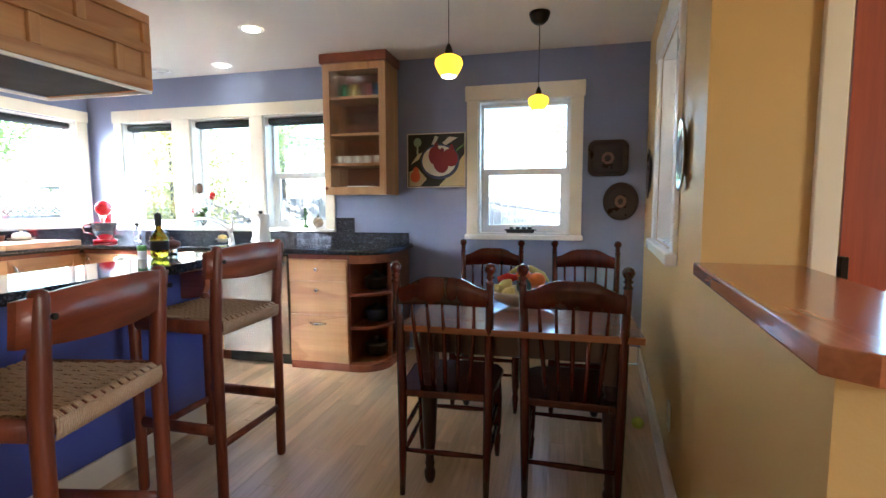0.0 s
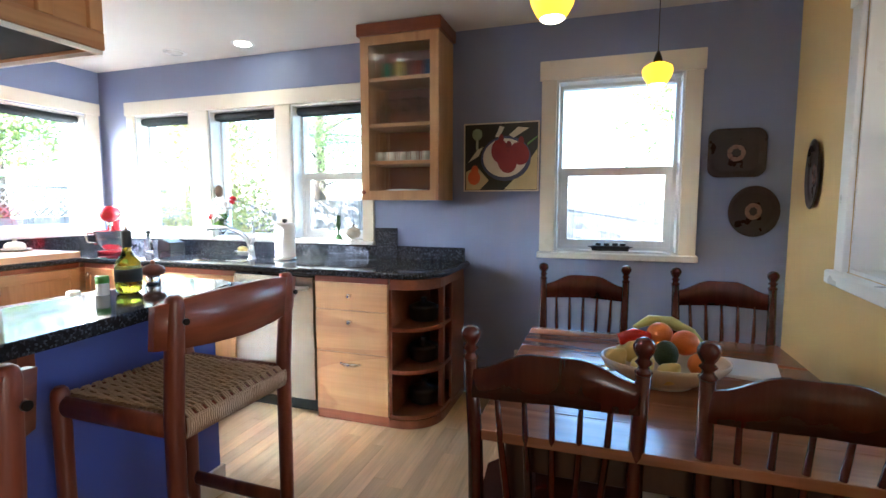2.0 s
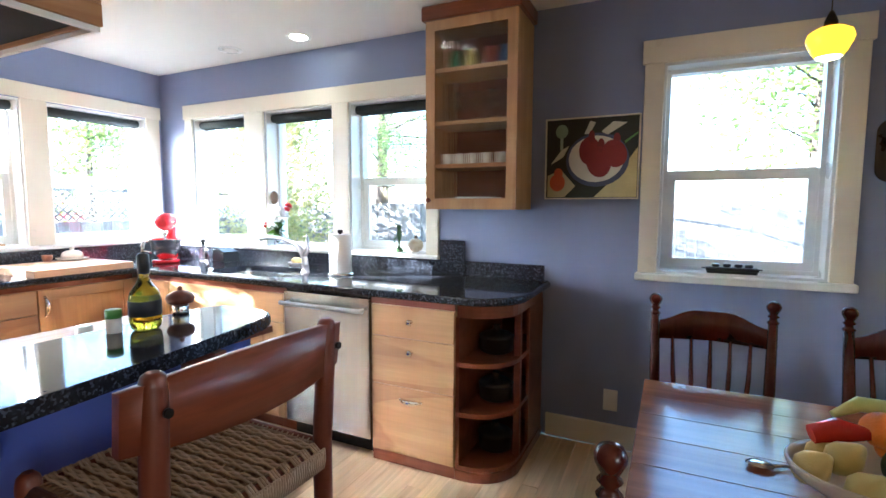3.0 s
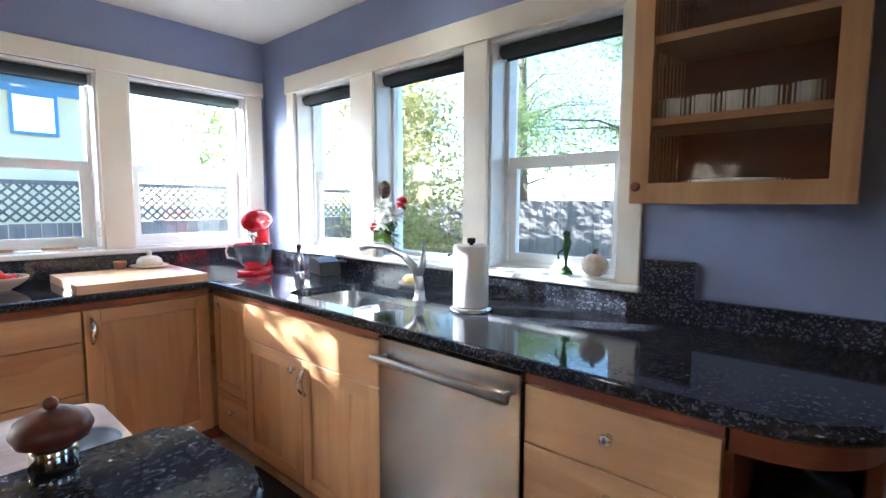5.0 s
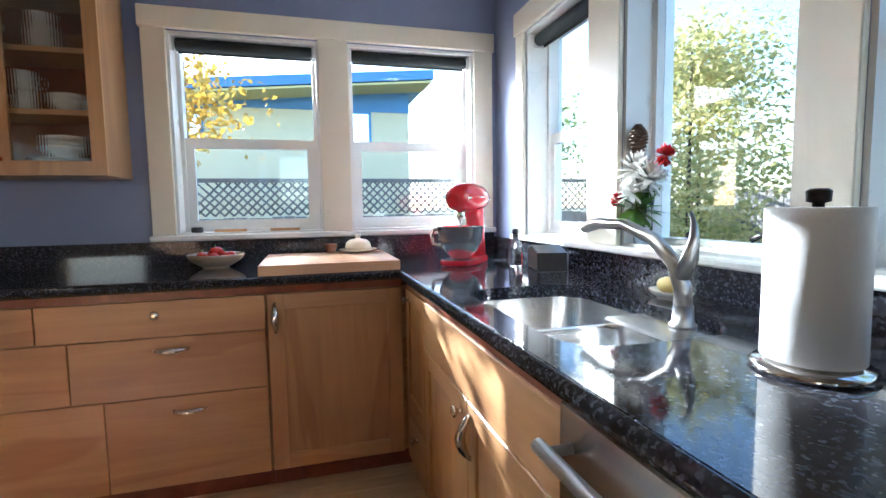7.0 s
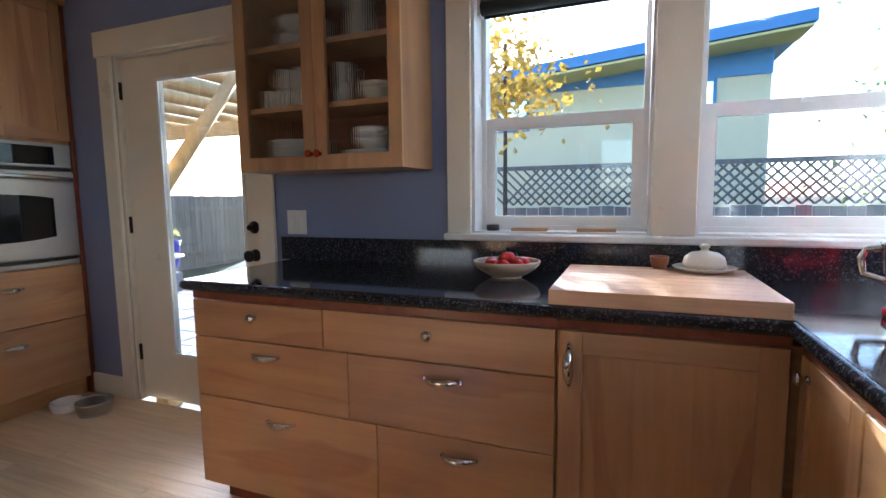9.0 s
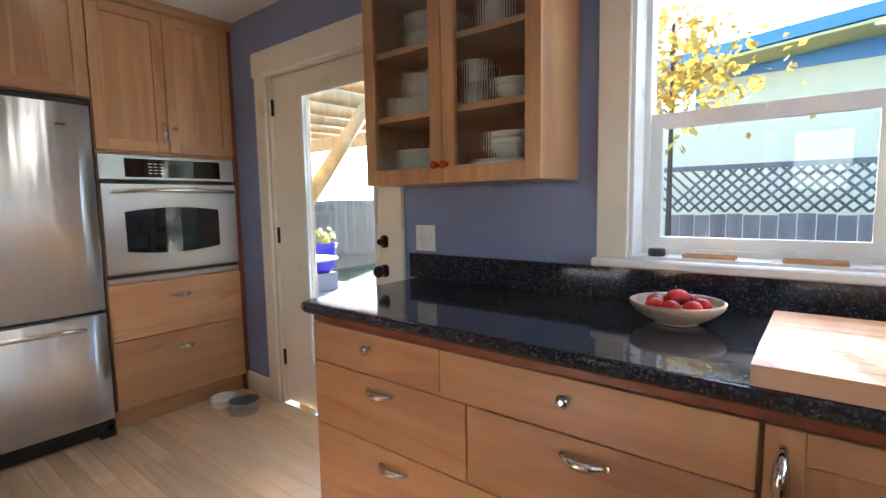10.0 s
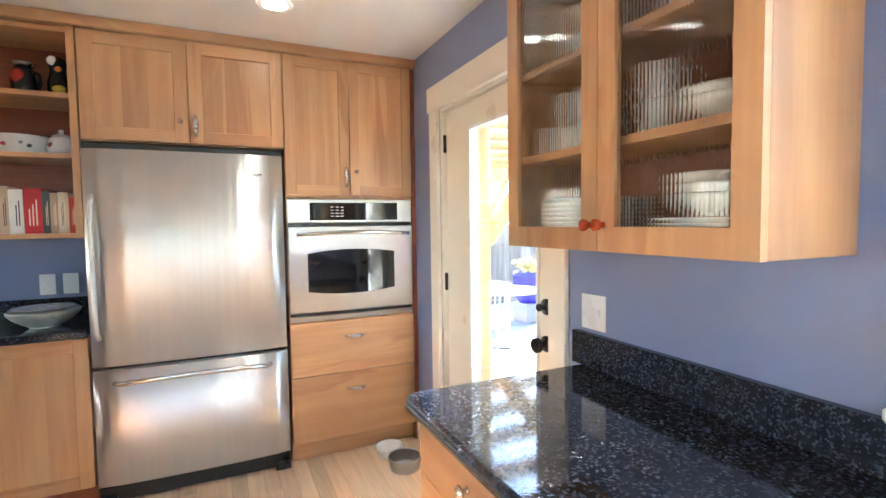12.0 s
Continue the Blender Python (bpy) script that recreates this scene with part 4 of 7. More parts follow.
hood = thing("range_hood", (2.46, -2.7, 1.75), "hickory panelled range hood box with a black underside", "hood")
boxes("core", MAPLE_Y, hood, ((2.17, -3.58, 1.775), (2.745, -2.065, 2.08)))
boxes("underside", MATTBLACK, hood, ((2.19, -3.56, 1.762), (2.725, -2.085, 1.774)))
boxes("lip", WHITE, hood, ((2.16, -2.062, 1.75), (2.76, -2.05, 1.762)), ((2.16, -3.59, 1.75), (2.172, -2.062, 1.762)), ((2.748, -3.59, 1.75), (2.76, -2.062, 1.762)))
boxes("rail", MAPLE_Y, hood, ((2.746, -3.59, 1.763), (2.765, -2.045, 1.815)), ((2.746, -3.59, 1.925), (2.765, -2.045, 1.965)), ((2.746, -3.59, 2.055), (2.765, -2.045, 2.095)), bevel=0.002)
for y in (-2.045, -2.185, -2.53, -2.87, -3.21, -3.55):
    boxes("stile", MAPLE_V, hood, ((2.746, y - 0.04, 1.816), (2.764, y, 1.924)), bevel=0.002)
for y in (-2.045, -2.35, -2.70, -3.05, -3.40):
    boxes("stile", MAPLE_V, hood, ((2.746, y - 0.04, 1.966), (2.764, y, 2.054)), bevel=0.002)
boxes("end_panel", MAPLE_X, hood, ((2.16, -2.064, 1.763), (2.745, -2.046, 2.095)), bevel=0.002)
boxes("flue", MAPLE_V, hood, ((2.30, -3.2, 2.081), (2.60, -2.6, H_CEIL - 0.002)))


# ---- bar stools ----
def build_stool():
    """Faces -x; the origin lies on the floor under the seat's middle."""
    s = thing("bar_stool", (0, 0, 0), "reddish teak bar stool with a woven paper cord seat", "stool", "stools at the island")
    for sx, sy in ((0.205, 0.21), (0.205, -0.21), (-0.205, 0.21), (-0.205, -0.21)):
        bm = bmesh.new()
        back = sx > 0
        top = 1.045 if back else 0.775
        pts = [(sx, sy, 0.0), (sx, sy, 0.012), (sx, sy, 0.40), (sx, sy, 0.75)] + ([(sx + 0.008, sy, 0.85), (sx + 0.018, sy, top - 0.02), (sx + 0.019, sy, top - 0.006), (sx + 0.019, sy, top)] if back else [(sx, sy, top - 0.01), (sx, sy, top)])
        tube(bm, pts, [0.018, 0.0215, 0.0225, 0.0235] + ([0.0235, 0.0225, 0.0185, 0.010] if back else [0.02, 0.011]), 14)
        part("leg", bm, STOOLWOOD, s)
    bm = bmesh.new()
    ws = [i / 10 for i in range(11)]
    rows = []
    for t in ws:
        y = -0.262 + 0.524 * t
        bow = 0.035 * (1 - (2 * t - 1) ** 2)
        x = 0.198 + bow
        taper = 0.018 * (2 * t - 1) ** 2
        rows.append([bm.verts.new(p) for p in ((x - 0.004, y, 0.905 + taper), (x + 0.014, y, 0.905 + taper), (x + 0.026, y, 1.043 - taper), (x + 0.006, y, 1.043 - taper))])
    for a, b in zip(rows, rows[1:]):
        for k in range(4):
            bm.faces.new((a[k], b[k], b[(k + 1) % 4], a[(k + 1) % 4])).smooth = True
    bm.faces.new(rows[0])
    bm.faces.new(rows[-1][::-1])
    br = part("backrest", bm, wood_y, s)
    for sy in (0.21, -0.21):
        bm = bmesh.new()
        tube(bm, [(0.255, sy, 0.985), (0.262, sy, 0.985)], 0.008, 10)
        part("screw", bm, BRONZE, br)
    for a, b, z, r in (((0.205, 0.21), (-0.205, 0.21), 0.30, 0.019), ((0.205, -0.21), (-0.205, -0.21), 0.30, 0.019), ((-0.205, 0.21), (-0.205, -0.21), 0.24, 0.013), ((0.205, 0.21), (0.205, -0.21), 0.24, 0.013)):
        bm = bmesh.new()
        tube(bm, [(*a, z), (*b, z)], r, 10, flat=(0.7, 1.3))
        part("stretcher", bm, STOOLWOOD, s)
    for a, b, r in (((0.205, 0.21), (-0.205, 0.21), 0.024), ((0.205, -0.21), (-0.205, -0.21), 0.024), ((-0.205, 0.21), (-0.205, -0.21), 0.02), ((0.205, 0.21), (0.205, -0.21), 0.02)):
        bm = bmesh.new()
        tube(bm, [(*a, 0.722), (*b, 0.722)], r, 12, flat=(0.7, 1.2))
        part("seat_rail", bm, STOOLWOOD, s)
    # crosswise cords between the side rails, and bands of cord wound from the front rail to the back rail
    bm = bmesh.new()
    for i in range(44):
        x = -0.186 + 0.372 * i / 43
        pts = []
        for k in range(23):
            y = -0.205 + 0.41 * k / 22
            pts.append((x, y, 0.7445 + (0.0026 if (k + i) % 2 else -0.0014) - 0.008 * (1 - (y / 0.21) ** 2)))
        tube(bm, pts, 0.0034, 5)
    box(bm, (-0.2, -0.2, 0.722), (0.2, 0.2, 0.732))
    seat = tagged(part("seat", bm, CORD, s, "woven paper cord"), kind="stuff")
    bm = bmesh.new()
    for g in range(12):
        for j in range(3):
            y = -0.188 + 0.376 * (g + 0.5) / 12 + 0.0072 * (j - 1)
            pts = [(-0.222, y, 0.695), (-0.229, y, 0.735), (-0.205, y, 0.752)]
            for k in range(1, 30):
                x = -0.205 + 0.41 * k / 30
                pts.append((x, y, 0.7495 + (0.0022 if (k // 2 + j) % 2 else -0.0016) - 0.008 * (1 - (y / 0.21) ** 2)))
            pts += [(0.205, y, 0.752), (0.229, y, 0.735), (0.222, y, 0.695)]
            tube(bm, pts, 0.0036, 5)
    tagged(part("cord_band", bm, CORDPALE, seat, "paler bands of cord"), kind="stuff")
    bm = bmesh.new()
    for k in range(54):
        y = -0.19 + 0.38 * k / 53
        for sx in (-1, 1):
            tube(bm, [(sx * 0.222, y, 0.692), (sx * 0.2285, y, 0.715), (sx * 0.2265, y, 0.742)], 0.0036, 5)
    tagged(part("cord_wrap", bm, CORDPALE, seat), kind="stuff")
    return s


wood_y = wood("stool_teak_along", (0.22, 0.05, 0.019), (0.10, 0.02, 0.009), 1, 0.4, 0.5, 1.4, 0.1, 0.12)
stool = build_stool()
stool.matrix_basis = pose(3.03, -2.07, 0, 0, 0, -1) @ Matrix.Diagonal((1.0, 1.0, 1.035, 1))
copy_thing(stool, pose(3.2, -2.955, 0, 0, 0, 11) @ Matrix.Diagonal((1, 1, 0.98, 1)))


# ---- dining chairs ----
def build_chair():
    """Faces +y; the origin lies on the floor under the back."""
    c = thing("dining_chair", (0, 0, 0), "dark mahogany dining chair with a spindle back and ball finials", "chair", "chairs round the table")
    for s in (-1, 1):
        bm = bmesh.new()
        x = 0.185 * s
        tube(bm, [(x * 0.97, -0.035, 0.0), (x * 0.98, -0.012, 0.22), (x, 0.0, 0.43), (x * 1.02, -0.01, 0.70), (x * 1.05, -0.045, 0.93)], [0.012, 0.018, 0.021, 0.019, 0.016], 12)
        post = part("back_post", bm, CHAIRWOOD, c)
        bm = bmesh.new()
        lathe(bm, [(0.015, 0.0), (0.020, 0.008), (0.013, 0.016), (0.012, 0.022), (0.019, 0.03), (0.012, 0.038), (0.017, 0.046), (0.023, 0.058), (0.024, 0.068), (0.018, 0.08), (0.006, 0.086)],
              (x * 1.05, -0.045, 0.925), 14)
        part("finial", bm, CHAIRWOOD, post, "turned ball finial")
        bm = bmesh.new()
        lathe(bm, [(0.011, 0), (0.014, 0.04), (0.016, 0.07), (0.019, 0.10), (0.014, 0.12), (0.02, 0.16), (0.023, 0.30), (0.018, 0.38), (0.022, 0.42)], (x * 1.03, 0.37, 0.0), 12)
        part("leg", bm, CHAIRWOOD, c)
        for z in (0.17, 0.27):
            bm = bmesh.new()
            tube(bm, [(x * 0.98, -0.01, z), (x * 1.0, 0.18, z), (x * 1.03, 0.37, z)], [0.008, 0.012, 0.008], 8)
            part("stretcher", bm, CHAIRWOOD, c)
    bm = bmesh.new()
    rows = []
    for i in range(25):
        t = i / 24
        x = -0.19 + 0.38 * t
        k = 1 - abs(2 * t - 1)
        up = 0.048 * (0.5 - 0.5 * math.cos(math.pi * min(1, k * 1.35)))
        y = -0.042 - 0.015 * (1 - (2 * t - 1) ** 2)
        rows.append([bm.verts.new(p) for p in ((x, y - 0.010, 0.835 + 0.008 * k), (x, y + 0.010, 0.835 + 0.008 * k), (x, y + 0.004, 0.905 + up), (x, y - 0.012, 0.905 + up))])
    for a, b in zip(rows, rows[1:]):
        for q in range(4):
            bm.faces.new((a[q], b[q], b[(q + 1) % 4], a[(q + 1) % 4])).smooth = True
    bm.faces.new(rows[0])
    bm.faces.new(rows[-1][::-1])
    part("crest_rail", bm, CHAIRWOOD, c, "arched crest rail")
    for i in range(5):
        x0, x1 = -0.10 + 0.05 * i, -0.13 + 0.065 * i
        bm = bmesh.new()
        tube(bm, [(x0, 0.02, 0.45), (x0 * 1.1, 0.008, 0.56), (x1 * 0.96, -0.015, 0.72), (x1, -0.045, 0.845)], [0.008, 0.010, 0.0085, 0.006], 8)
        part("spindle", bm, CHAIRWOOD, c)
    bm = bmesh.new()
    prism(bm, [(-0.19, -0.01), (0.19, -0.01), (0.21, 0.15), (0.222, 0.34)] + [(0.19 - 0.04 * i, 0.405 + 0.016 * math.sin(math.pi * i / 9.5)) for i in range(10)] + [(-0.222, 0.34), (-0.21, 0.15)], 0.425, 0.457, bevel=0.008)
    part("seat", bm, CHAIRWOOD, c)
    for y, z in ((-0.012, 0.19), (0.37, 0.23), (0.37, 0.32)):
        bm = bmesh.new()
        tube(bm, [(-0.185, y, z), (0, y, z), (0.185, y, z)], [0.008, 0.013, 0.008], 8)
        part("stretcher", bm, CHAIRWOOD, c)
    return c


chair = build_chair()
chair.matrix_basis = pose(4.118, -2.01, 0, 0, 0, 2)
copy_thing(chair, pose(4.637, -2.0, 0, 0, 0, -2))
copy_thing(chair, pose(4.142, -0.76, 0, 0, 0, 181))
copy_thing(chair, pose(4.745, -0.76, 0, 0, 0, 179))

# ---- dining table ----
table = thing("dining_table", (4.41, -1.5, 0), "reddish brown wooden dining table with turned dark legs", "table")
for i in range(7):
    y0 = -2.035 + 1.08 * i / 7
    boxes("top_board", TABLEWOOD, table, ((3.925, y0 + 0.0008, 0.713), (4.90, y0 + 1.08 / 7 - 0.0008, 0.74)), bevel=0.0015)
boxes("apron", TABLEDARK, table, ((4.0, -1.965, 0.61), (4.825, -1.945, 0.712)), ((4.0, -1.045, 0.61), (4.825, -1.025, 0.712)), ((4.0, -1.945, 0.61), (4.02, -1.045, 0.712)), ((4.805, -1.945, 0.61), (4.825, -1.045, 0.712)), bevel=0.002)
for x in (4.03, 4.795):
    for y in (-1.93, -1.06):
        bm = bmesh.new()
        lathe(bm, [(0.016, 0), (0.024, 0.02), (0.026, 0.05), (0.018, 0.07), (0.022, 0.09), (0.018, 0.11), (0.028, 0.2), (0.034, 0.36), (0.038, 0.44), (0.026, 0.47), (0.036, 0.49), (0.03, 0.52)], (x, y, 0), 16)
        box(bm, (x - 0.036, y - 0.036, 0.52), (x + 0.036, y + 0.036, 0.712), 0.003)
        part("leg", bm, TABLEDARK, table)

# ---- lamps ----
SHADE = glowing("amber_glass_shade", (1.0, 0.40, 0.004), 0.30)
GLOWTIP = glowing("pale_glass_rim", (1.0, 0.80, 0.35), 0.8)


def pendant(x, y, z, label):
    p = thing("pendant_lamp", (x, y, H_CEIL), label, "lamp", "pendants over the table")
    bm = bmesh.new()
    lathe(bm, [(0.012, -0.075), (0.03, -0.07), (0.052, -0.05), (0.064, -0.02), (0.066, -0.002)], (x, y, H_CEIL), 20)
    part("canopy", bm, BRONZE, p)
    bm = bmesh.new()
    tube(bm, [(x, y, z + 0.10), (x, y, H_CEIL - 0.07)], 0.0022, 6)
    part("cord", bm, BLACK, p)
    bm = bmesh.new()
    lathe(bm, [(0.021, 0.060), (0.019, 0.078), (0.012, 0.098), (0.006, 0.112)], (x, y, z), 14)
    part("cap", bm, BRONZE, p)
    bm = bmesh.new()
    lathe(bm, [(0.038, -0.034), (0.049, -0.018), (0.061, 0.006), (0.066, 0.025), (0.060, 0.044), (0.038, 0.057), (0.02, 0.062)], (x, y, z), 24)
    sh = part("shade", bm, SHADE, p, "glowing amber glass shade")
    bm = bmesh.new()
    lathe(bm, [(0.029, -0.041), (0.037, -0.0345), (0.025, -0.033)], (x, y, z), 20)
    part("rim", bm, GLOWTIP, sh)


pendant(4.435, -0.74, 1.875, "small pendant lamp with a glowing amber glass shade")
pendant(4.06, -1.66, 1.88, "small pendant lamp with a glowing amber glass shade")

DOWN = glowing("lamp_disc", (1.0, 0.86, 0.62), 3.0)
OFFDISC = mat("unlit_lens", (0.75, 0.73, 0.68), 0.3)


def downlight(x, y, lit=True):
    d = thing("ceiling_light", (x, y, H_CEIL), "recessed round ceiling lamp with a white trim ring", "lamp", "recessed ceiling lamps")
    bm = bmesh.new()
    lathe(bm, [(0.058, -0.003), (0.078, -0.007), (0.082, -0.001)], (x, y, H_CEIL), 24)
    part("trim_ring", bm, WHITE, d)
    bm = bmesh.new()
    lathe(bm, [(0.056, -0.0045), (0.03, -0.006), (0.005, -0.0065)], (x, y, H_CEIL), 20)
    part("lens", bm, DOWN if lit else OFFDISC, d)
    if lit:
        ld = bpy.data.lights.new("downlight", "SPOT")
        ld.energy, ld.color, ld.spot_size, ld.spot_blend, ld.shadow_soft_size = 0.6, (1.0, 0.84, 0.66), radians(110), 0.8, 0.05
        lo_ = new("downlight", ld)
        lo_.matrix_world = look((x, y, H_CEIL - 0.03), (x, y, 0))


downlight(2.52, -0.93)
downlight(1.75, -0.24)
downlight(1.13, -0.24, False)
downlight(0.88, -3.78)

# ---- outdoors ----
GRASS = mottled("garden_ground", (0.10, 0.085, 0.05), (0.07, 0.085, 0.03), 0.95, 1.2, 0.5, 30)
PAVER = mottled("paving_stone", (0.30, 0.29, 0.30), (0.24, 0.235, 0.25), 0.8, 3, 0.2)
FENCE = wood("weathered_fence", (0.27, 0.245, 0.225), (0.165, 0.15, 0.135), 2, 0.85, 0.5, 1.0, 0.15)
SIDING = mottled("pale_yellow_siding", (0.74, 0.66, 0.42), (0.80, 0.72, 0.48), 0.7, 2.0, 0.05)
EAVE = mottled("blue_fascia_paint", (0.10, 0.25, 0.50), (0.12, 0.28, 0.55), 0.5, 2.0, 0.03)
SKYPANE = mat("sky_reflecting_pane", (0.72, 0.78, 0.84), 0.06, 1.0)
SOFFIT = mottled("yellow_soffit_paint", (0.62, 0.55, 0.22), (0.66, 0.58, 0.26), 0.7, 2.0, 0.03)
PERGOLA = wood("pale_pergola_timber", (0.64, 0.44, 0.19), (0.50, 0.32, 0.12), 2, 0.6, 0.4, 1.0, 0.1)
BARK = mottled("tree_bark", (0.10, 0.07, 0.05), (0.06, 0.045, 0.035), 0.95, 12, 0.6, 60)
GZ = -0.35
bm = bmesh.new()
vs = [bm.verts.new(p) for p in ((-400, -400, GZ), (400, -400, GZ), (400, 400, GZ), (-400, 400, GZ))]
bm.faces.new(vs)
solo("ground", bm, GRASS, "brown autumn garden ground with fallen leaves", "ground", kind="structure")


def leaf_mat(name, c1, c2, through=0.35):
    m = mat(name, c1, 0.6)
    t, b, n, link = nodes_of(m)
    geo, mix = n("NewGeometry"), n("MixRGB")
    mix.inputs[1].default_value, mix.inputs[2].default_value = (*c1, 1), (*c2, 1)
    link(geo.outputs["Random Per Island"], mix.inputs[0])
    link(mix.outputs[0], b.inputs["Base Color"])
    b.inputs["Transmission Weight"].default_value = 0.0
    tr, add = n("BsdfTranslucent"), n("MixShader")
    link(mix.outputs[0], tr.inputs[0])
    add.inputs[0].default_value = through
    link(b.outputs[0], add.inputs[1])
    link(tr.outputs[0], add.inputs[2])
    link(add.outputs[0], t.nodes["Material Output"].inputs[0])
    return m


def leaves(rng, spots, count, spread, size, long=1.6):
    """Many small folded leaves scattered round branch ends."""
    vs, fs = [], []
    for i in range(count):
        c = spots[rng.randrange(len(spots))]
        p = Vector(c) + Vector((rng.gauss(0, spread), rng.gauss(0, spread), rng.gauss(0, spread * 0.7)))
        e = Euler((rng.uniform(-1.2, 1.2), rng.uniform(-1.2, 1.2), rng.uniform(0, 6.3))).to_matrix()
        s = size * rng.uniform(0.6, 1.35)
        k = len(vs)
        for q in ((0, -s * long / 2, 0), (s / 2, 0, s * 0.15), (0, s * long / 2, 0), (-s / 2, 0, s * 0.15)):
            vs.append(p + e @ Vector(q))
        fs.append((k, k + 1, k + 2, k + 3))
    return vs, fs


def tree(at, height, spread, leaf, label, count, size, seed, lean=0.0, low=0.35, long=1.6, loose=0.35, name="tree"):
    rng = random.Random(seed)
    t = thing(name, at, label, "tree" if name == "tree" else "shrub")
    x, y, z = at
    bm = bmesh.new()
    tip = Vector((x + lean, y, z + height * 0.85))
    k = 0.028 if height > 4.4 else 0.009
    tube(bm, [(x, y, z), (x + lean * 0.3, y, z + height * 0.35), tuple(tip)], [height * k, height * k * 0.7, height * 0.004], 8)
    spots = []
    for i in range(22):
        h = low + (0.98 - low) * rng.random()
        a = rng.uniform(0, 6.283)
        r = spread * rng.uniform(0.4, 1.0) * (1.15 - 0.5 * h)
        s = Vector((x + lean * h, y, z + height * h * 0.85))
        e = s + Vector((math.cos(a) * r, math.sin(a) * r, rng.uniform(0.0, 0.25) * spread))
        mid = (s + e) / 2 + Vector((0, 0, 0.08 * spread))
        tube(bm, [tuple(s), tuple(mid), tuple(e)], [height * k * 0.16, height * k * 0.09, 0.003], 5)
        spots += [e, mid * 0.4 + e * 0.6, e + Vector((rng.gauss(0, 0.2), rng.gauss(0, 0.2), 0.1)), mid]
    part("trunk", bm, BARK, t)
    vs, fs = leaves(rng, spots, count, spread * loose, size, long)
    me = bpy.data.meshes.new("crown")
    me.from_pydata(vs, [], fs)
    me.materials.append(leaf)
    ob = new("crown", me)
    ob.parent = t
    ob.matrix_parent_inverse = world_of(t).inverted()
    return t


PINE = leaf_mat("pine_needles", (0.15, 0.22, 0.07), (0.30, 0.36, 0.12), 0.5)
GREEN = leaf_mat("green_leaves", (0.16, 0.24, 0.06), (0.30, 0.33, 0.10), 0.5)
GOLD = leaf_mat("yellow_autumn_leaves", (0.48, 0.28, 0.03), (0.55, 0.40, 0.08))
HEDGE = leaf_mat("pale_hedge_leaves", (0.34, 0.36, 0.12), (0.62, 0.52, 0.22), 0.55)
tree((1.5, 5.0, GZ), 6.5, 2.6, PINE, "tall pine with drooping green needles in the garden", 24000, 0.016, 1, low=0.30, long=6.0, loose=0.075)
tree((-3.2, 8.5, GZ), 8.0, 2.6, PINE, "tall pine behind the garden fence", 7000, 0.022, 2, low=0.3, long=6.0, loose=0.22)
tree((6.6, 9.5, GZ), 7.0, 2.2, GREEN, "green garden tree behind the fence", 3500, 0.09, 3, low=0.35)
tree((-2.1, 3.3, GZ), 3.9, 0.8, HEDGE, "pale green climbing shrub in sunlight", 8000, 0.05, 4, low=0.08, loose=0.42, name="shrub")
tree((-3.0, 4.3, GZ), 4.2, 0.8, HEDGE, "pale green shrub in sunlight by the fence", 5000, 0.055, 14, low=0.08, loose=0.42, name="shrub")
tree((-2.25, -2.12, GZ), 3.4, 0.5, GOLD, "small tree with golden autumn leaves", 900, 0.05, 5, low=0.74)
tree((-9.5, 4.6, GZ), 5.0, 1.5, GREEN, "green tree beside the yellow house", 3000, 0.085, 6, low=0.35)


def fence(m, length, height, label, lattice=False):
    f = thing("fence", m @ Vector((0, 0, 0)), label, "fence", kind="structure")
    n = int(length / 0.145)
    me = None
    rng = random.Random(8)
    bm = bmesh.new()
    box(bm, (-0.068, -0.01, 0), (0.068, 0.01, height))
    me = bpy.data.meshes.new("slat")
    bm.to_mesh(me)
    bm.free()
    me.materials.append(FENCE)
    for i in range(n):
        o = new("slat", me)
        o.parent = f
        o.matrix_parent_inverse = world_of(f).inverted()
        o.matrix_basis = m @ Matrix.Translation((0.145 * i, rng.uniform(-0.004, 0.004), rng.uniform(-0.015, 0.01)))
    boxes("rail", FENCE, f, ((0, 0.012, 0.3), (length, 0.05, 0.39)), m=m)
    boxes("rail", FENCE, f, ((0, 0.012, height - 0.35), (length, 0.05, height - 0.26)), m=m)
    if lattice:
        bm = bmesh.new()
        k = int(length / 0.11)
        for i in range(k):
            for s in (1, -1):
                a, b = i * 0.11, i * 0.11 + s * 0.42
                tube(bm, [m @ Vector((a, 0.0 if s > 0 else 0.012, height + 0.02)), m @ Vector((b, 0.0 if s > 0 else 0.012, height + 0.44))], 0.012, 4)
        box(bm, (0, -0.02, height + 0.44), (length, 0.03, height + 0.49), 0, m)
        part("lattice", bm, FENCE, f, "diagonal lattice top")
    return f


fence(Matrix.Translation((-4.0, 5.6, GZ)), 14.0, 1.75, "weathered grey board fence at the back of the garden")
fence(Matrix.Translation((-3.9, 5.5, GZ)) @ Matrix.Rotation(radians(-90), 4, "Z"), 8.2, 1.45, "weathered grey board fence with a lattice top", True)
fence(Matrix.Translation((9.0, 5.5, GZ)) @ Matrix.Rotation(radians(-90), 4, "Z"), 9.0, 1.75, "weathered grey board fence beside the house")

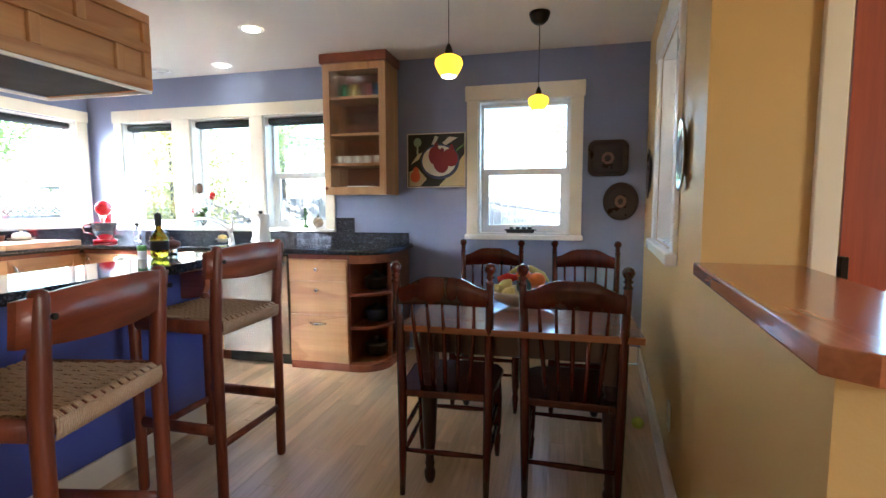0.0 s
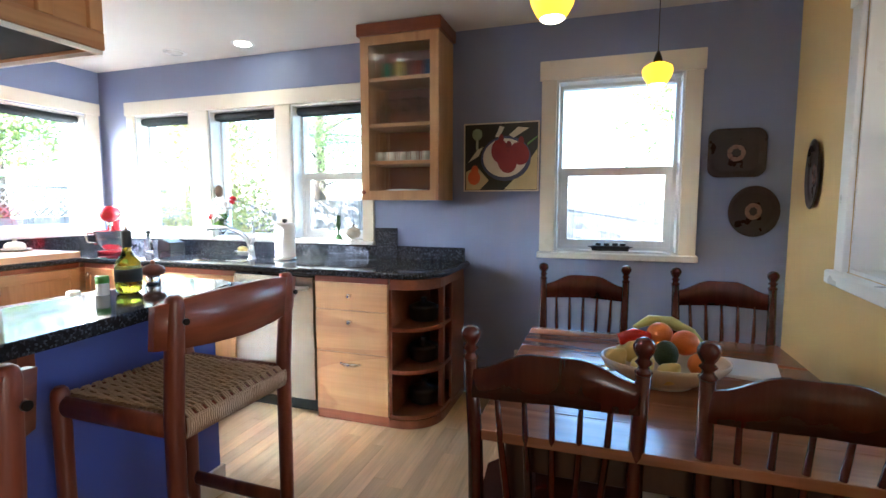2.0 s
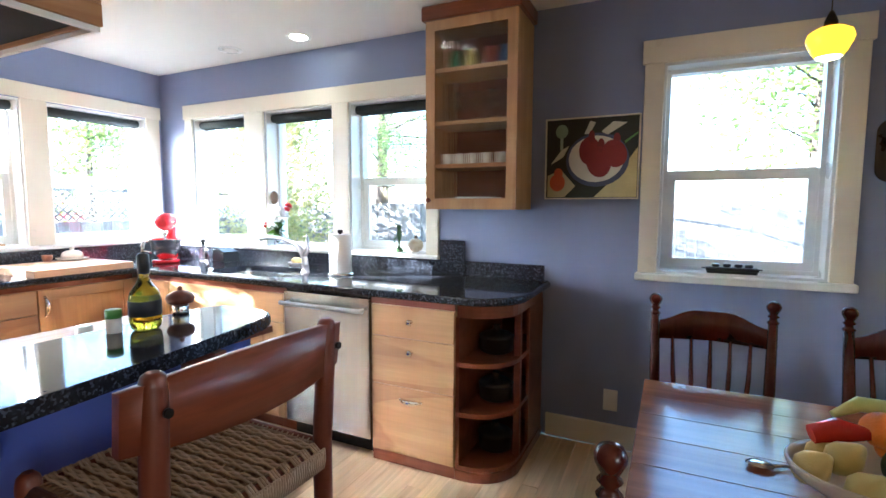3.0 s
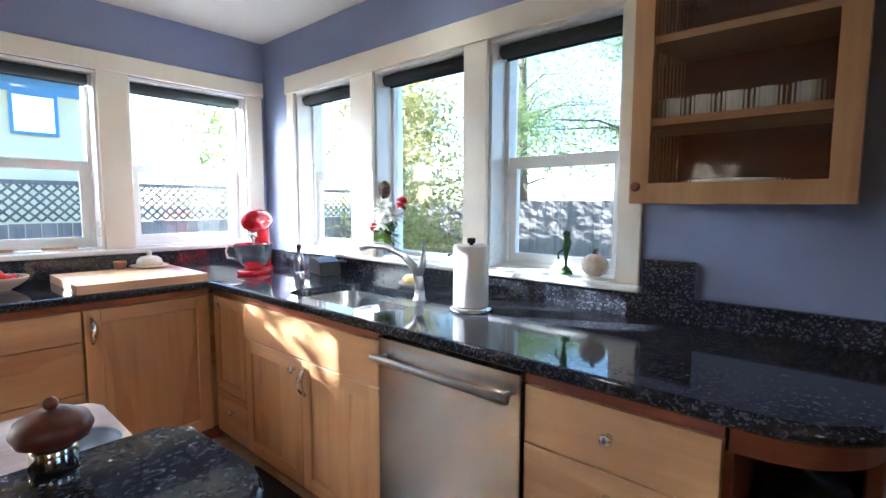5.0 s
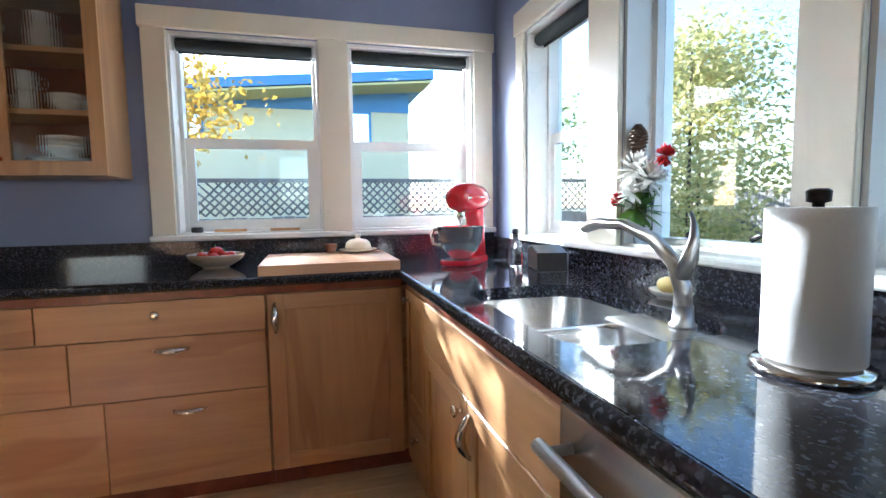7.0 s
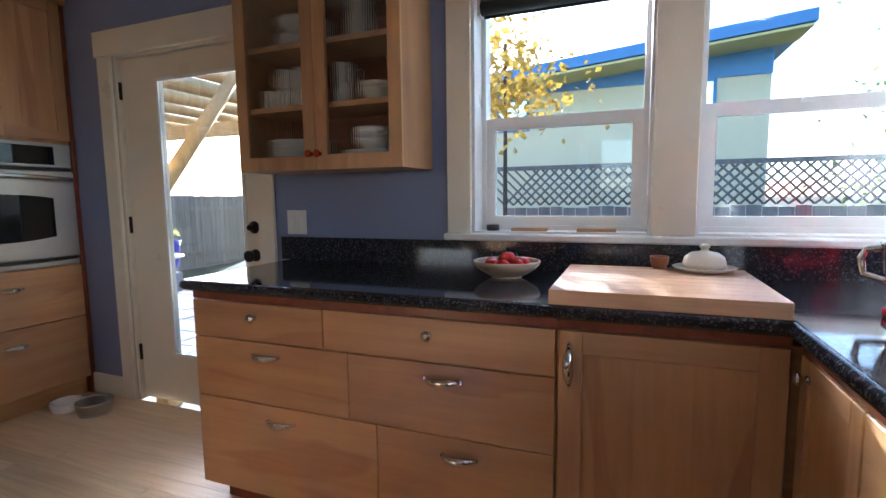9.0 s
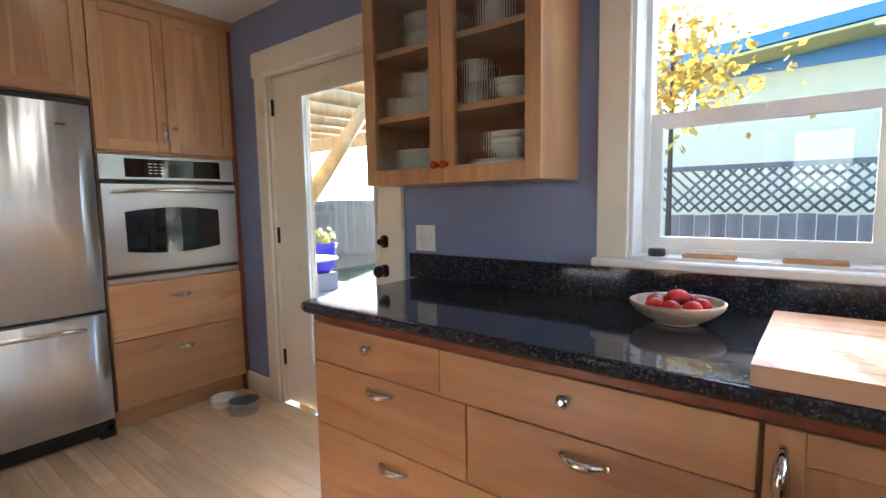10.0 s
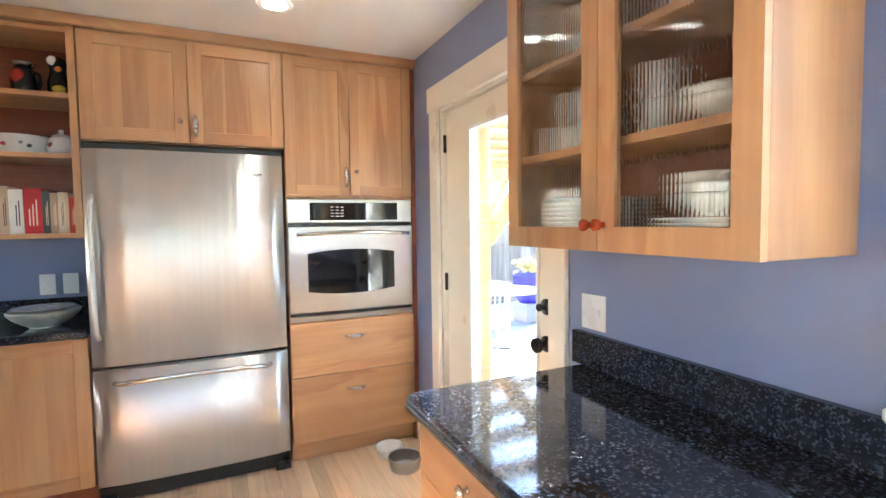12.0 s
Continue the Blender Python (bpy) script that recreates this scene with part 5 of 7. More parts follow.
hs = thing("neighbour_house", (-9.0, -1.0, GZ), "pale yellow neighbouring house with blue eaves", "house")
boxes("wall", SIDING, hs, ((-13.0, -7.0, GZ), (-7.6, 1.05, 3.28)))
boxes("frieze", EAVE, hs, ((-7.6, -7.0, 3.20), (-7.57, 1.06, 3.58)))
bm = bmesh.new()
roof = box(bm, (-13.2, -7.5, 3.62), (-6.75, 1.40, 3.80))
for v in roof:
    v.co.z += 0.09 * (v.co.y - 1.4) + 0.1
part("roof", bm, EAVE, hs, "sloping roof with a blue fascia")
bm = bmesh.new()
soffit = box(bm, (-7.57, -7.4, 3.56), (-6.77, 1.36, 3.60))
for v in soffit:
    v.co.z += 0.09 * (v.co.y - 1.4) + 0.1
part("soffit", bm, SOFFIT, hs)
for y in (-0.40, -3.6):
    w = boxes("window", EAVE, hs, ((-7.60, y, 2.5), (-7.54, y + 0.05, 3.2)), ((-7.60, y + 0.60, 2.5), (-7.54, y + 0.65, 3.2)), ((-7.60, y + 0.05, 3.15), (-7.54, y + 0.60, 3.2)), ((-7.60, y + 0.05, 2.5), (-7.54, y + 0.60, 2.55)))
    boxes("pane", SKYPANE, w, ((-7.59, y + 0.05, 2.55), (-7.57, y + 0.60, 3.15)))

# paved terrace and pergola by the garden door
tr = thing("pavement", (-2.0, -3.5, GZ), "grey paving stones of the terrace beside the house", "pavement", kind="structure")
bm = bmesh.new()
box(bm, (-0.19, -0.19, 0), (0.19, 0.19, 0.05), 0.006)
slab_me = bpy.data.meshes.new("paving_stone")
bm.to_mesh(slab_me)
bm.free()
slab_me.materials.append(PAVER)
rng = random.Random(11)
for i in range(10):
    for j in range(15):
        o = new("paving_stone", slab_me)
        o.parent = tr
        o.matrix_parent_inverse = world_of(tr).inverted()
        o.matrix_basis = Matrix.Translation((-0.45 - 0.39 * i, -9.4 + 0.39 * j, GZ + 0.10 + rng.uniform(-0.004, 0.004)))
boxes("bed", GRASS, tr, ((-4.4, -9.7, GZ), (-0.21, -3.6, GZ + 0.098)))
pg = thing("pergola", (-1.6, -3.6, GZ), "pale timber pergola over the terrace", "pergola")
for x, y in ((-2.9, -3.5), (-2.9, -8.6), (-0.32, -4.03)):
    boxes("post", PERGOLA, pg, ((x - 0.06, y - 0.06, GZ + 0.15), (x + 0.06, y + 0.06, 2.05)), bevel=0.006)
boxes("beam", PERGOLA, pg, ((-2.95, -9.4, 2.05), (-2.85, -3.2, 2.22)), bevel=0.006)
boxes("ledger", PERGOLA, pg, ((-0.38, -9.4, 2.05), (-0.26, -3.2, 2.20)), bevel=0.004)
for i in range(12):
    y = -9.2 + 0.54 * i
    bm = bmesh.new()
    tube(bm, [(-0.22, y, 2.27), (-3.4, y, 2.30)], 0.06, 4, flat=(0.45, 1.3))
    part("rafter", bm, PERGOLA, pg)
for a, b in (((-0.32, -4.08, 1.35), (-0.32, -4.75, 2.06)), ((-0.38, -4.03, 1.3), (-1.1, -4.03, 2.2)), ((-2.9, -8.5, 1.35), (-2.9, -7.8, 2.06))):
    bm = bmesh.new()
    tube(bm, [a, b], 0.06, 4)
    part("brace", bm, PERGOLA, pg)
fence(Matrix.Translation((-8.0, -10.6, GZ)), 8.0, 1.7, "weathered grey board fence beyond the terrace")

# ---- floor boards ----
fl = thing("floor", (2.6, -2.5, 0), "pale varnished hardwood floor of narrow boards", "floor", kind="structure")
rng = random.Random(21)
bm = bmesh.new()
box(bm, (-0.0, -8.0, -0.12), (5.3, 0.0, -0.0165))
box(bm, (5.3, -8.0, -0.12), (7.2, -1.9, -0.0165))
part("subfloor", bm, FLOOR, fl)
BW = 0.083
plank_mesh = {}
for r in range(56):
    x0 = 0.56 + BW * r
    y = -4.75 + rng.uniform(0, 0.8) - 0.8
    while y < -0.01:
        length = rng.choice((0.9, 1.2, 1.5, 1.8))
        a, b = max(y, -4.9), min(y + length, -0.02)
        if b - a > 0.1:
            key = round(b - a, 2)
            if key not in plank_mesh:
                pb = bmesh.new()
                box(pb, (0.0004, 0.0006, -0.016), (BW - 0.0004, key - 0.0006, 0.0), 0.0006)
                me = bpy.data.meshes.new("plank")
                pb.to_mesh(me)
                pb.free()
                me.materials.append(FLOOR)
                plank_mesh[key] = me
            o = new("plank", plank_mesh[key])
            o.parent = fl
            o.matrix_parent_inverse = world_of(fl).inverted()
            o.matrix_basis = Matrix.Translation((x0, a, 0))
        y += length
boxes("far_boards", FLOOR, fl, ((0.0, -4.9, -0.016), (0.559, -0.02, -0.0005)), ((5.209, -4.9, -0.016), (7.2, -1.9, -0.0005)), ((0.0, -8.0, -0.016), (7.2, -4.901, -0.0005)))


# ---- small things ----
def blob(bm, c, r, squash=(1, 1, 1), n=12, rings=8, m=None):
    prof = [(max(1e-4, r * math.sin(math.pi * i / rings)), -r * squash[2] * math.cos(math.pi * i / rings)) for i in range(rings + 1)]
    mm = (m if m is not None else Matrix.Identity(4))
    lathe(bm, prof, c, n, None if m is None else mm, squash[:2])


CERAMIC = mottled("white_glaze", (0.78, 0.77, 0.74), (0.83, 0.82, 0.80), 0.15, 8, 0.01)
CREAM = mottled("cream_glaze", (0.72, 0.66, 0.54), (0.78, 0.72, 0.60), 0.2, 8, 0.01)
REDGLOSS = mat("red_enamel", (0.42, 0.006, 0.012), 0.12)
PAPER = mottled("paper_towel", (0.80, 0.79, 0.77), (0.84, 0.83, 0.81), 0.9, 30, 0.05, 160)
RED = mottled("tomato_skin", (0.50, 0.018, 0.010), (0.58, 0.03, 0.012), 0.2, 14, 0.01)
ORANGE = mottled("orange_peel", (0.75, 0.17, 0.012), (0.80, 0.22, 0.02), 0.4, 20, 0.2, 220)
LEMON = mottled("pale_yellow_peel", (0.70, 0.55, 0.16), (0.76, 0.62, 0.24), 0.4, 12, 0.05)
AVOCADO = mottled("dark_green_peel", (0.02, 0.04, 0.012), (0.05, 0.08, 0.02), 0.5, 30, 0.3)
LIME = mottled("yellow_green_peel", (0.42, 0.45, 0.10), (0.60, 0.58, 0.18), 0.4, 10, 0.05)
TERRA = mottled("glazed_terracotta", (0.30, 0.12, 0.06), (0.22, 0.08, 0.04), 0.35, 10, 0.05)
DARKCLAY = mottled("dark_brown_lacquer", (0.018, 0.008, 0.007), (0.04, 0.016, 0.012), 0.3, 12, 0.08)
PEWTER = mat("pewter", (0.50, 0.52, 0.56), 0.18, 1.0)
PETAL = leaf_mat("white_petals", (0.78, 0.77, 0.74), (0.85, 0.84, 0.80), 0.25)
PETALRED = leaf_mat("red_petals", (0.45, 0.01, 0.015), (0.58, 0.03, 0.03), 0.2)
STEM = leaf_mat("flower_stems", (0.06, 0.14, 0.03), (0.20, 0.34, 0.05), 0.25)
CONE = mottled("pine_cone", (0.10, 0.06, 0.035), (0.16, 0.10, 0.06), 0.8, 30, 0.3)
OLIVE = glass_mat("olive_glass", (0.50, 0.46, 0.03))
CLEAR = glass_mat("clear_glass")
PRINT = mat("dark_print", (0.03, 0.03, 0.035), 0.5)


def vessel(name, at, profile, material, label, category, n=24, squash=(1, 1), turn=0.0):
    bm = bmesh.new()
    lathe(bm, profile, (0, 0, 0), n, Matrix.Translation(at) @ Matrix.Rotation(turn, 4, "Z"), squash)
    return solo(name, bm, material, label, category)


def hollow(r, h, foot=0.5, wall_t=0.006, flare=1.0):
    """The profile of an open bowl: outside up, over the rim, inside down."""
    out = [(r * foot, 0), (r * foot, h * 0.06)]
    steps = 7
    for i in range(steps + 1):
        t = i / steps
        out.append((r * (foot + (1 - foot) * math.sin(t * math.pi / 2) ** flare), h * (0.06 + 0.94 * t)))
    inner = [(max(0.002, a - wall_t), b) for a, b in out[2:]][::-1]
    return out + [(r - wall_t * 0.5, h + 0.002)] + inner + [(0.002, h * 0.06 + wall_t)]


# fruit bowl on the table
TZ = 0.7405
vessel("fruit_bowl", (4.415, -1.56, TZ), hollow(0.19, 0.085, 0.42, 0.008), CREAM, "oval cream pottery bowl heaped with fruit on the table", "bowl", 32, (1, 0.74), 0.15)
for i, (x, y, z, r) in enumerate(((4.405, -1.50, 0.145, 0.04), (4.475, -1.53, 0.130, 0.042), (4.51, -1.60, 0.085, 0.038), (4.44, -1.47, 0.10, 0.038))):
    bm = bmesh.new()
    blob(bm, (x, y, TZ + z), r, (1, 1, 0.92), 16, 10)
    solo("orange", bm, ORANGE, "ripe orange in the fruit bowl", "fruit", "oranges in the bowl")
for x, y, z, r in ((4.27, -1.585, 0.075, 0.034), (4.325, -1.57, 0.10, 0.034), (4.345, -1.635, 0.072, 0.034), (4.415, -1.655, 0.065, 0.033), (4.30, -1.52, 0.08, 0.03)):
    bm = bmesh.new()
    lathe(bm, [(0.002, -r * 1.1), (r * 0.6, -r * 0.9), (r, -r * 0.2), (r * 0.95, r * 0.3), (r * 0.6, r * 0.85), (r * 0.3, r * 1.25), (0.004, r * 1.4)], n=14, m=Matrix.Translation((x, y, TZ + z)) @ Matrix.Rotation(0.7, 4, (0.5, 1, 0)))
    solo("pear", bm, LEMON, "pale yellow pear in the fruit bowl", "fruit", "pears in the bowl")
bm = bmesh.new()
blob(bm, (4.415, -1.585, TZ + 0.105), 0.036, (1, 1, 1.15), 16, 10)
solo("avocado", bm, AVOCADO, "dark green avocado in the fruit bowl", "fruit")
bm = bmesh.new()
tube(bm, [(4.33, -1.46, TZ + 0.15), (4.38, -1.44, TZ + 0.175), (4.44, -1.45, TZ + 0.175), (4.50, -1.48, TZ + 0.15), (4.53, -1.52, TZ + 0.125)], [0.008, 0.017, 0.019, 0.016, 0.006], 10)
solo("banana", bm, LIME, "yellow-green banana on the heaped fruit", "fruit")
bm = bmesh.new()
tube(bm, [(4.28, -1.52, TZ + 0.12), (4.33, -1.51, TZ + 0.135), (4.38, -1.52, TZ + 0.14)], [0.02, 0.026, 0.012], 10)
solo("red_pepper", bm, RED, "red pepper in the fruit bowl", "vegetable")
bm = bmesh.new()
box(bm, (-0.13, -0.1, 0), (0.13, 0.1, 0.012), 0.002, pose(4.66, -1.33, TZ, 0, 0, -12))
nb = tagged(mesh_ob("magazine", bm, CERAMIC), "white folded magazine lying on the table", "magazine")
boxes("print", PRINT, nb, ((-0.11, -0.05, 0.0121), (-0.02, 0.04, 0.0128)), m=pose(4.66, -1.33, TZ, 0, 0, -12))
bm = bmesh.new()
blob(bm, (4.20, -1.47, TZ + 0.008), 0.022, (1.4, 1, 0.3), 12, 6)
tube(bm, [(4.22, -1.47, TZ + 0.008), (4.30, -1.43, TZ + 0.006)], 0.004, 8)
solo("spoon", bm, CHROME, "small dark metal spoon on the table", "spoon")

# painting
pic = thing("painting", (3.58, -0.02, 1.39), "square still life painting of red fruit on a plate", "painting")
boxes("frame", CREAM, pic, ((3.33, -0.03, 1.388), (3.826, -0.002, 1.396)), ((3.33, -0.03, 1.824), (3.826, -0.002, 1.832)), ((3.33, -0.03, 1.396), (3.338, -0.002, 1.824)), ((3.818, -0.03, 1.396), (3.826, -0.002, 1.824)), bevel=0.001)
cv = boxes("canvas", mottled("painted_black", (0.012, 0.014, 0.012), (0.03, 0.032, 0.026), 0.55, 9, 0.2), pic, ((3.338, -0.022, 1.396), (3.818, -0.004, 1.824)))
M_PIC = Matrix.Rotation(radians(90), 4, "X")


def daub(outline, layer, colour, name):
    bm = bmesh.new()
    prism(bm, outline, 0.0221 + 0.0004 * layer, 0.0224 + 0.0004 * layer, M_PIC)
    m = mottled("paint_" + name, colour, tuple(min(1, c * 1.35 + 0.01) for c in colour), 0.5, 16, 0.25, 90)
    part(name, bm, m, cv)


def oval(x, z, a, b, n=24, tilt=0.0):
    return [(x + a * math.cos(2 * math.pi * i / n) * math.cos(tilt) - b * math.sin(2 * math.pi * i / n) * math.sin(tilt),
             z + a * math.cos(2 * math.pi * i / n) * math.sin(tilt) + b * math.sin(2 * math.pi * i / n) * math.cos(tilt)) for i in range(n)]


daub([(3.60, 1.40), (3.815, 1.40), (3.815, 1.66), (3.74, 1.55), (3.66, 1.46)], 0, (0.50, 0.42, 0.20), "cloth")
daub([(3.345, 1.40), (3.44, 1.40), (3.50, 1.46), (3.42, 1.55), (3.345, 1.52)], 0, (0.45, 0.36, 0.18), "cloth_corner")
daub([(3.36, 1.58), (3.43, 1.62), (3.46, 1.68), (3.42, 1.66)], 0, (0.50, 0.45, 0.28), "slanted_shape")
daub(oval(3.61, 1.60, 0.165, 0.145), 1, (0.05, 0.06, 0.11), "plate_rim")
daub(oval(3.605, 1.605, 0.145, 0.125), 2, (0.60, 0.56, 0.45), "plate")
for i, (x, z, a, b) in enumerate(((3.57, 1.65, 0.055, 0.075), (3.62, 1.59, 0.065, 0.085), (3.70, 1.63, 0.062, 0.075))):
    daub(oval(x, z, a, b, tilt=0.2 * i), 3 + i, (0.20, 0.012, 0.014), "fruit")
    daub(oval(x + 0.01, z + b, a * 0.3, b * 0.45), 3 + i, (0.15, 0.01, 0.012), "fruit_neck")
daub(oval(3.40, 1.48, 0.042, 0.048), 3, (0.55, 0.10, 0.03), "orange_fruit")
daub(oval(3.405, 1.53, 0.024, 0.03), 3, (0.55, 0.10, 0.03), "orange_neck")
daub(oval(3.42, 1.76, 0.034, 0.038), 1, (0.20, 0.26, 0.16), "glass")
daub([(3.412, 1.66), (3.428, 1.66), (3.428, 1.73), (3.412, 1.73)], 1, (0.30, 0.33, 0.22), "stem")
daub([(3.63, 1.75), (3.69, 1.80), (3.76, 1.79), (3.66, 1.73)], 1, (0.52, 0.48, 0.34), "leaf_shape")
daub([(3.54, 1.74), (3.57, 1.81), (3.60, 1.80), (3.57, 1.74)], 1, (0.45, 0.42, 0.30), "leaf_shape")
daub([(3.75, 1.68), (3.815, 1.73), (3.815, 1.74), (3.75, 1.695)], 1, (0.10, 0.22, 0.05), "green_stroke")


# platters on the walls
MOTIF = mottled("faded_red_motif", (0.16, 0.05, 0.035), (0.28, 0.16, 0.10), 0.3, 30, 0.05)


def platter(m, label, shape, size):
    p = thing("wall_platter", m @ Vector((0, 0, 0)), label, "platter", "platters on the dining walls")
    bm = bmesh.new()
    rings = []
    for k, v in ((0.6, -0.004), (0.96, -0.016), (1.0, -0.02), (0.985, -0.024), (0.80, -0.013), (0.72, -0.010)):
        pts = rounded(-size[0] * k, -size[1] * k, size[0] * k, size[1] * k, min(size) * k * 0.42, 6) if shape == "square" else oval(0, 0, size[0] * k, size[1] * k, 32)
        rings.append([bm.verts.new(m @ Vector((u, v, z))) for u, z in pts])
    for a, b in zip(rings, rings[1:]):
        for i in range(len(a)):
            bm.faces.new((a[i], a[(i + 1) % len(a)], b[(i + 1) % len(b)], b[i])).smooth = True
    bm.faces.new(rings[0])
    bm.faces.new(rings[-1])
    part("dish", bm, PEWTER if "pewter" in label else DARKCLAY, p)
    if "pewter" not in label:
        for i in range(7):
            a = 6.283 * i / 7
            bm = bmesh.new()
            prism(bm, oval(0.035 * math.cos(a) * size[0] / 0.15, 0.035 * math.sin(a), 0.013, 0.022, 8, a), 0.0104, 0.0112, m @ Matrix.Rotation(radians(90), 4, "X"))
            part("painted_petal", bm, MOTIF, p, "faded red")


platter(Matrix.Translation((4.93, -0.002, 1.595)), "square dark brown lacquered platter on the blue wall", "square", (0.148, 0.138))
platter(Matrix.Translation((5.03, -0.002, 1.265)), "round dark brown lacquered platter on the blue wall", "round", (0.13, 0.145))
platter(M_RIGHT @ Matrix.Translation((0.45, -0.002, 1.445)), "oval dark brown lacquered platter on the ochre wall", "round", (0.10, 0.165))
platter(M_RIGHT @ Matrix.Translation((1.925, -0.002, 1.43)), "polished pewter plate on the ochre wall", "round", (0.085, 0.14))

# outlets and switches
def wall_plate(name, m, u, z, w, h, kind_):
    p = thing(name, m @ Vector((u, 0, z)), "white plastic " + ("double light switch" if kind_ else "power outlet") + " on the wall", "switch" if kind_ else "outlet")
    boxes("plate", WHITE, p, ((u - w / 2, -0.007, z - h / 2), (u + w / 2, -0.001, z + h / 2)), bevel=0.002, m=m)
    for k in ((-0.25, 0.25) if kind_ else (0,)):
        boxes("toggle" if kind_ else "socket", WHITE, p, ((u + k * w - 0.006, -0.014 if kind_ else -0.009, z - 0.012), (u + k * w + 0.006, -0.007, z + 0.012)), bevel=0.001, m=m)


wall_plate("light_switch", M_LEFT, -2.635, 1.105, 0.115, 0.12, True)
wall_plate("wall_outlet", M_BACK, 3.72, 0.27, 0.075, 0.12, False)
wall_plate("wall_outlet", M_RIGHT, 1.75, 0.33, 0.075, 0.12, False)
wall_plate("light_switch", M_SOUTH @ Matrix.Translation((0, 0.584, 0)), -2.07, 1.09, 0.075, 0.12, True)
wall_plate("wall_outlet", M_SOUTH @ Matrix.Translation((0, 0.584, 0)), -1.96, 1.09, 0.075, 0.12, False)

# island things
bt = thing("oil_bottle", (2.56, -1.85, IT), "olive glass oil bottle with a pouring spout on the island", "bottle")
bm = bmesh.new()
lathe(bm, [(0.03, 0.001), (0.040, 0.008), (0.044, 0.03), (0.044, 0.09), (0.040, 0.115), (0.022, 0.14), (0.014, 0.16), (0.0135, 0.20), (0.0155, 0.205), (0.0155, 0.215), (0.012, 0.217)], (2.56, -1.85, IT), 24)
part("body", bm, OLIVE, bt)
bm = bmesh.new()
lathe(bm, [(0.0446, 0.045), (0.0447, 0.09), (0.0446, 0.091)], (2.56, -1.85, IT), 24)
part("label", bm, PRINT, bt, "dark paper label")
bm = bmesh.new()
lathe(bm, [(0.0165, 0.17), (0.017, 0.225), (0.010, 0.232)], (2.56, -1.85, IT), 16)
part("collar", bm, BLACK, bt)
bm = bmesh.new()
tube(bm, [(2.56, -1.85, IT + 0.23), (2.56, -1.848, IT + 0.25), (2.552, -1.838, IT + 0.265)], [0.005, 0.004, 0.003], 8)
part("spout", bm, CHROME, bt)
mill = thing("pepper_mill", (2.47, -1.67, IT), "squat turned dark wood pepper mill on the island", "mill")
bm = bmesh.new()
lathe(bm, [(0.026, 0.001), (0.028, 0.006), (0.026, 0.03), (0.024, 0.034)], (2.47, -1.67, IT), 20)
part("base", bm, CHROME, mill)
bm = bmesh.new()
lathe(bm, [(0.022, 0.034), (0.040, 0.042), (0.046, 0.056), (0.040, 0.07), (0.022, 0.08), (0.010, 0.083)], (2.47, -1.67, IT), 20)
part("head", bm, STOOLWOOD, mill)
bm = bmesh.new()
blob(bm, (2.47, -1.67, IT + 0.09), 0.009)
part("knob", bm, CHERRY, mill)
for x, y, z, c, lab in ((2.52, -1.92, IT, (0.10, 0.30, 0.05), "small spice jar with a green lid on the island"), (2.385, -1.93, 0.9105, (0.80, 0.79, 0.76), "small spice jar with a white lid on the lower island worktop")):
    j = thing("spice_jar", (x, y, z), lab, "jar")
    bm = bmesh.new()
    lathe(bm, [(0.019, 0.001), (0.021, 0.004), (0.021, 0.04), (0.018, 0.045)], (x, y, z), 16)
    part("body", bm, CERAMIC, j)
    bm = bmesh.new()
    lathe(bm, [(0.022, 0.045), (0.022, 0.068), (0.019, 0.071)], (x, y, z), 16)
    part("lid", bm, mottled("jar_lid", c, tuple(k * 1.1 for k in c), 0.4, 10, 0.02), j)

PALEBLUE = mottled("pale_blue_glaze", (0.42, 0.52, 0.66), (0.48, 0.58, 0.72), 0.25, 9, 0.02)
vessel("spoon_rest", (2.31, -1.60, 0.9105), hollow(0.06, 0.018, 0.6, 0.004), PALEBLUE, "small pale blue glazed dish on the lower island worktop", "dish", 24, (1.0, 0.8))
bm = bmesh.new()
prism(bm, rounded(1.0, -1.18, 1.9, -0.66, 0.05, 6), 0.0006, 0.012, bevel=0.004)
solo("floor_mat", bm, mottled("black_rubber_mat", (0.012, 0.011, 0.011), (0.02, 0.019, 0.018), 0.8, 20, 0.4, 220), "black rubber kitchen mat on the floor before the sink", "mat")

# west counter
bd = thing("cutting_board", (0.4, -0.995, CT), "thick butcher block cutting board on the granite", "board")
for i in range(9):
    x0 = 0.135 + 0.535 * i / 9
    boxes("strip", BOARD, bd, ((x0, -1.28, CT + 0.0005), (x0 + 0.535 / 9, -0.71, CT + 0.042)), bevel=0.0012)
BZ = CT + 0.0425
bt = thing("butter_dish", (0.2, -0.84, BZ), "cream pottery butter dish with a domed lid on the board", "dish")
bm = bmesh.new()
lathe(bm, [(0.055, 0.0), (0.085, 0.008), (0.098, 0.016), (0.094, 0.018), (0.05, 0.010)], (0.2, -0.84, BZ), 28)
part("plate", bm, CREAM, bt)
bm = bmesh.new()
lathe(bm, [(0.064, 0.016), (0.066, 0.03), (0.06, 0.05), (0.042, 0.064), (0.014, 0.069), (0.011, 0.075), (0.017, 0.084), (0.012, 0.092), (0.003, 0.094)], (0.2, -0.84, BZ), 28)
part("lid", bm, CREAM, bt)
vessel("salt_cup", (0.165, -0.975, BZ), hollow(0.032, 0.042, 0.7, 0.004), TERRA, "small glazed terracotta cup on the cutting board", "cup", 18)
vessel("tomato_bowl", (0.25, -1.50, CT + 0.0005), hollow(0.125, 0.062, 0.45, 0.007), mottled("tan_stoneware", (0.52, 0.36, 0.24), (0.60, 0.44, 0.30), 0.3, 10, 0.03), "tan stoneware bowl of red tomatoes on the granite", "bowl", 32)
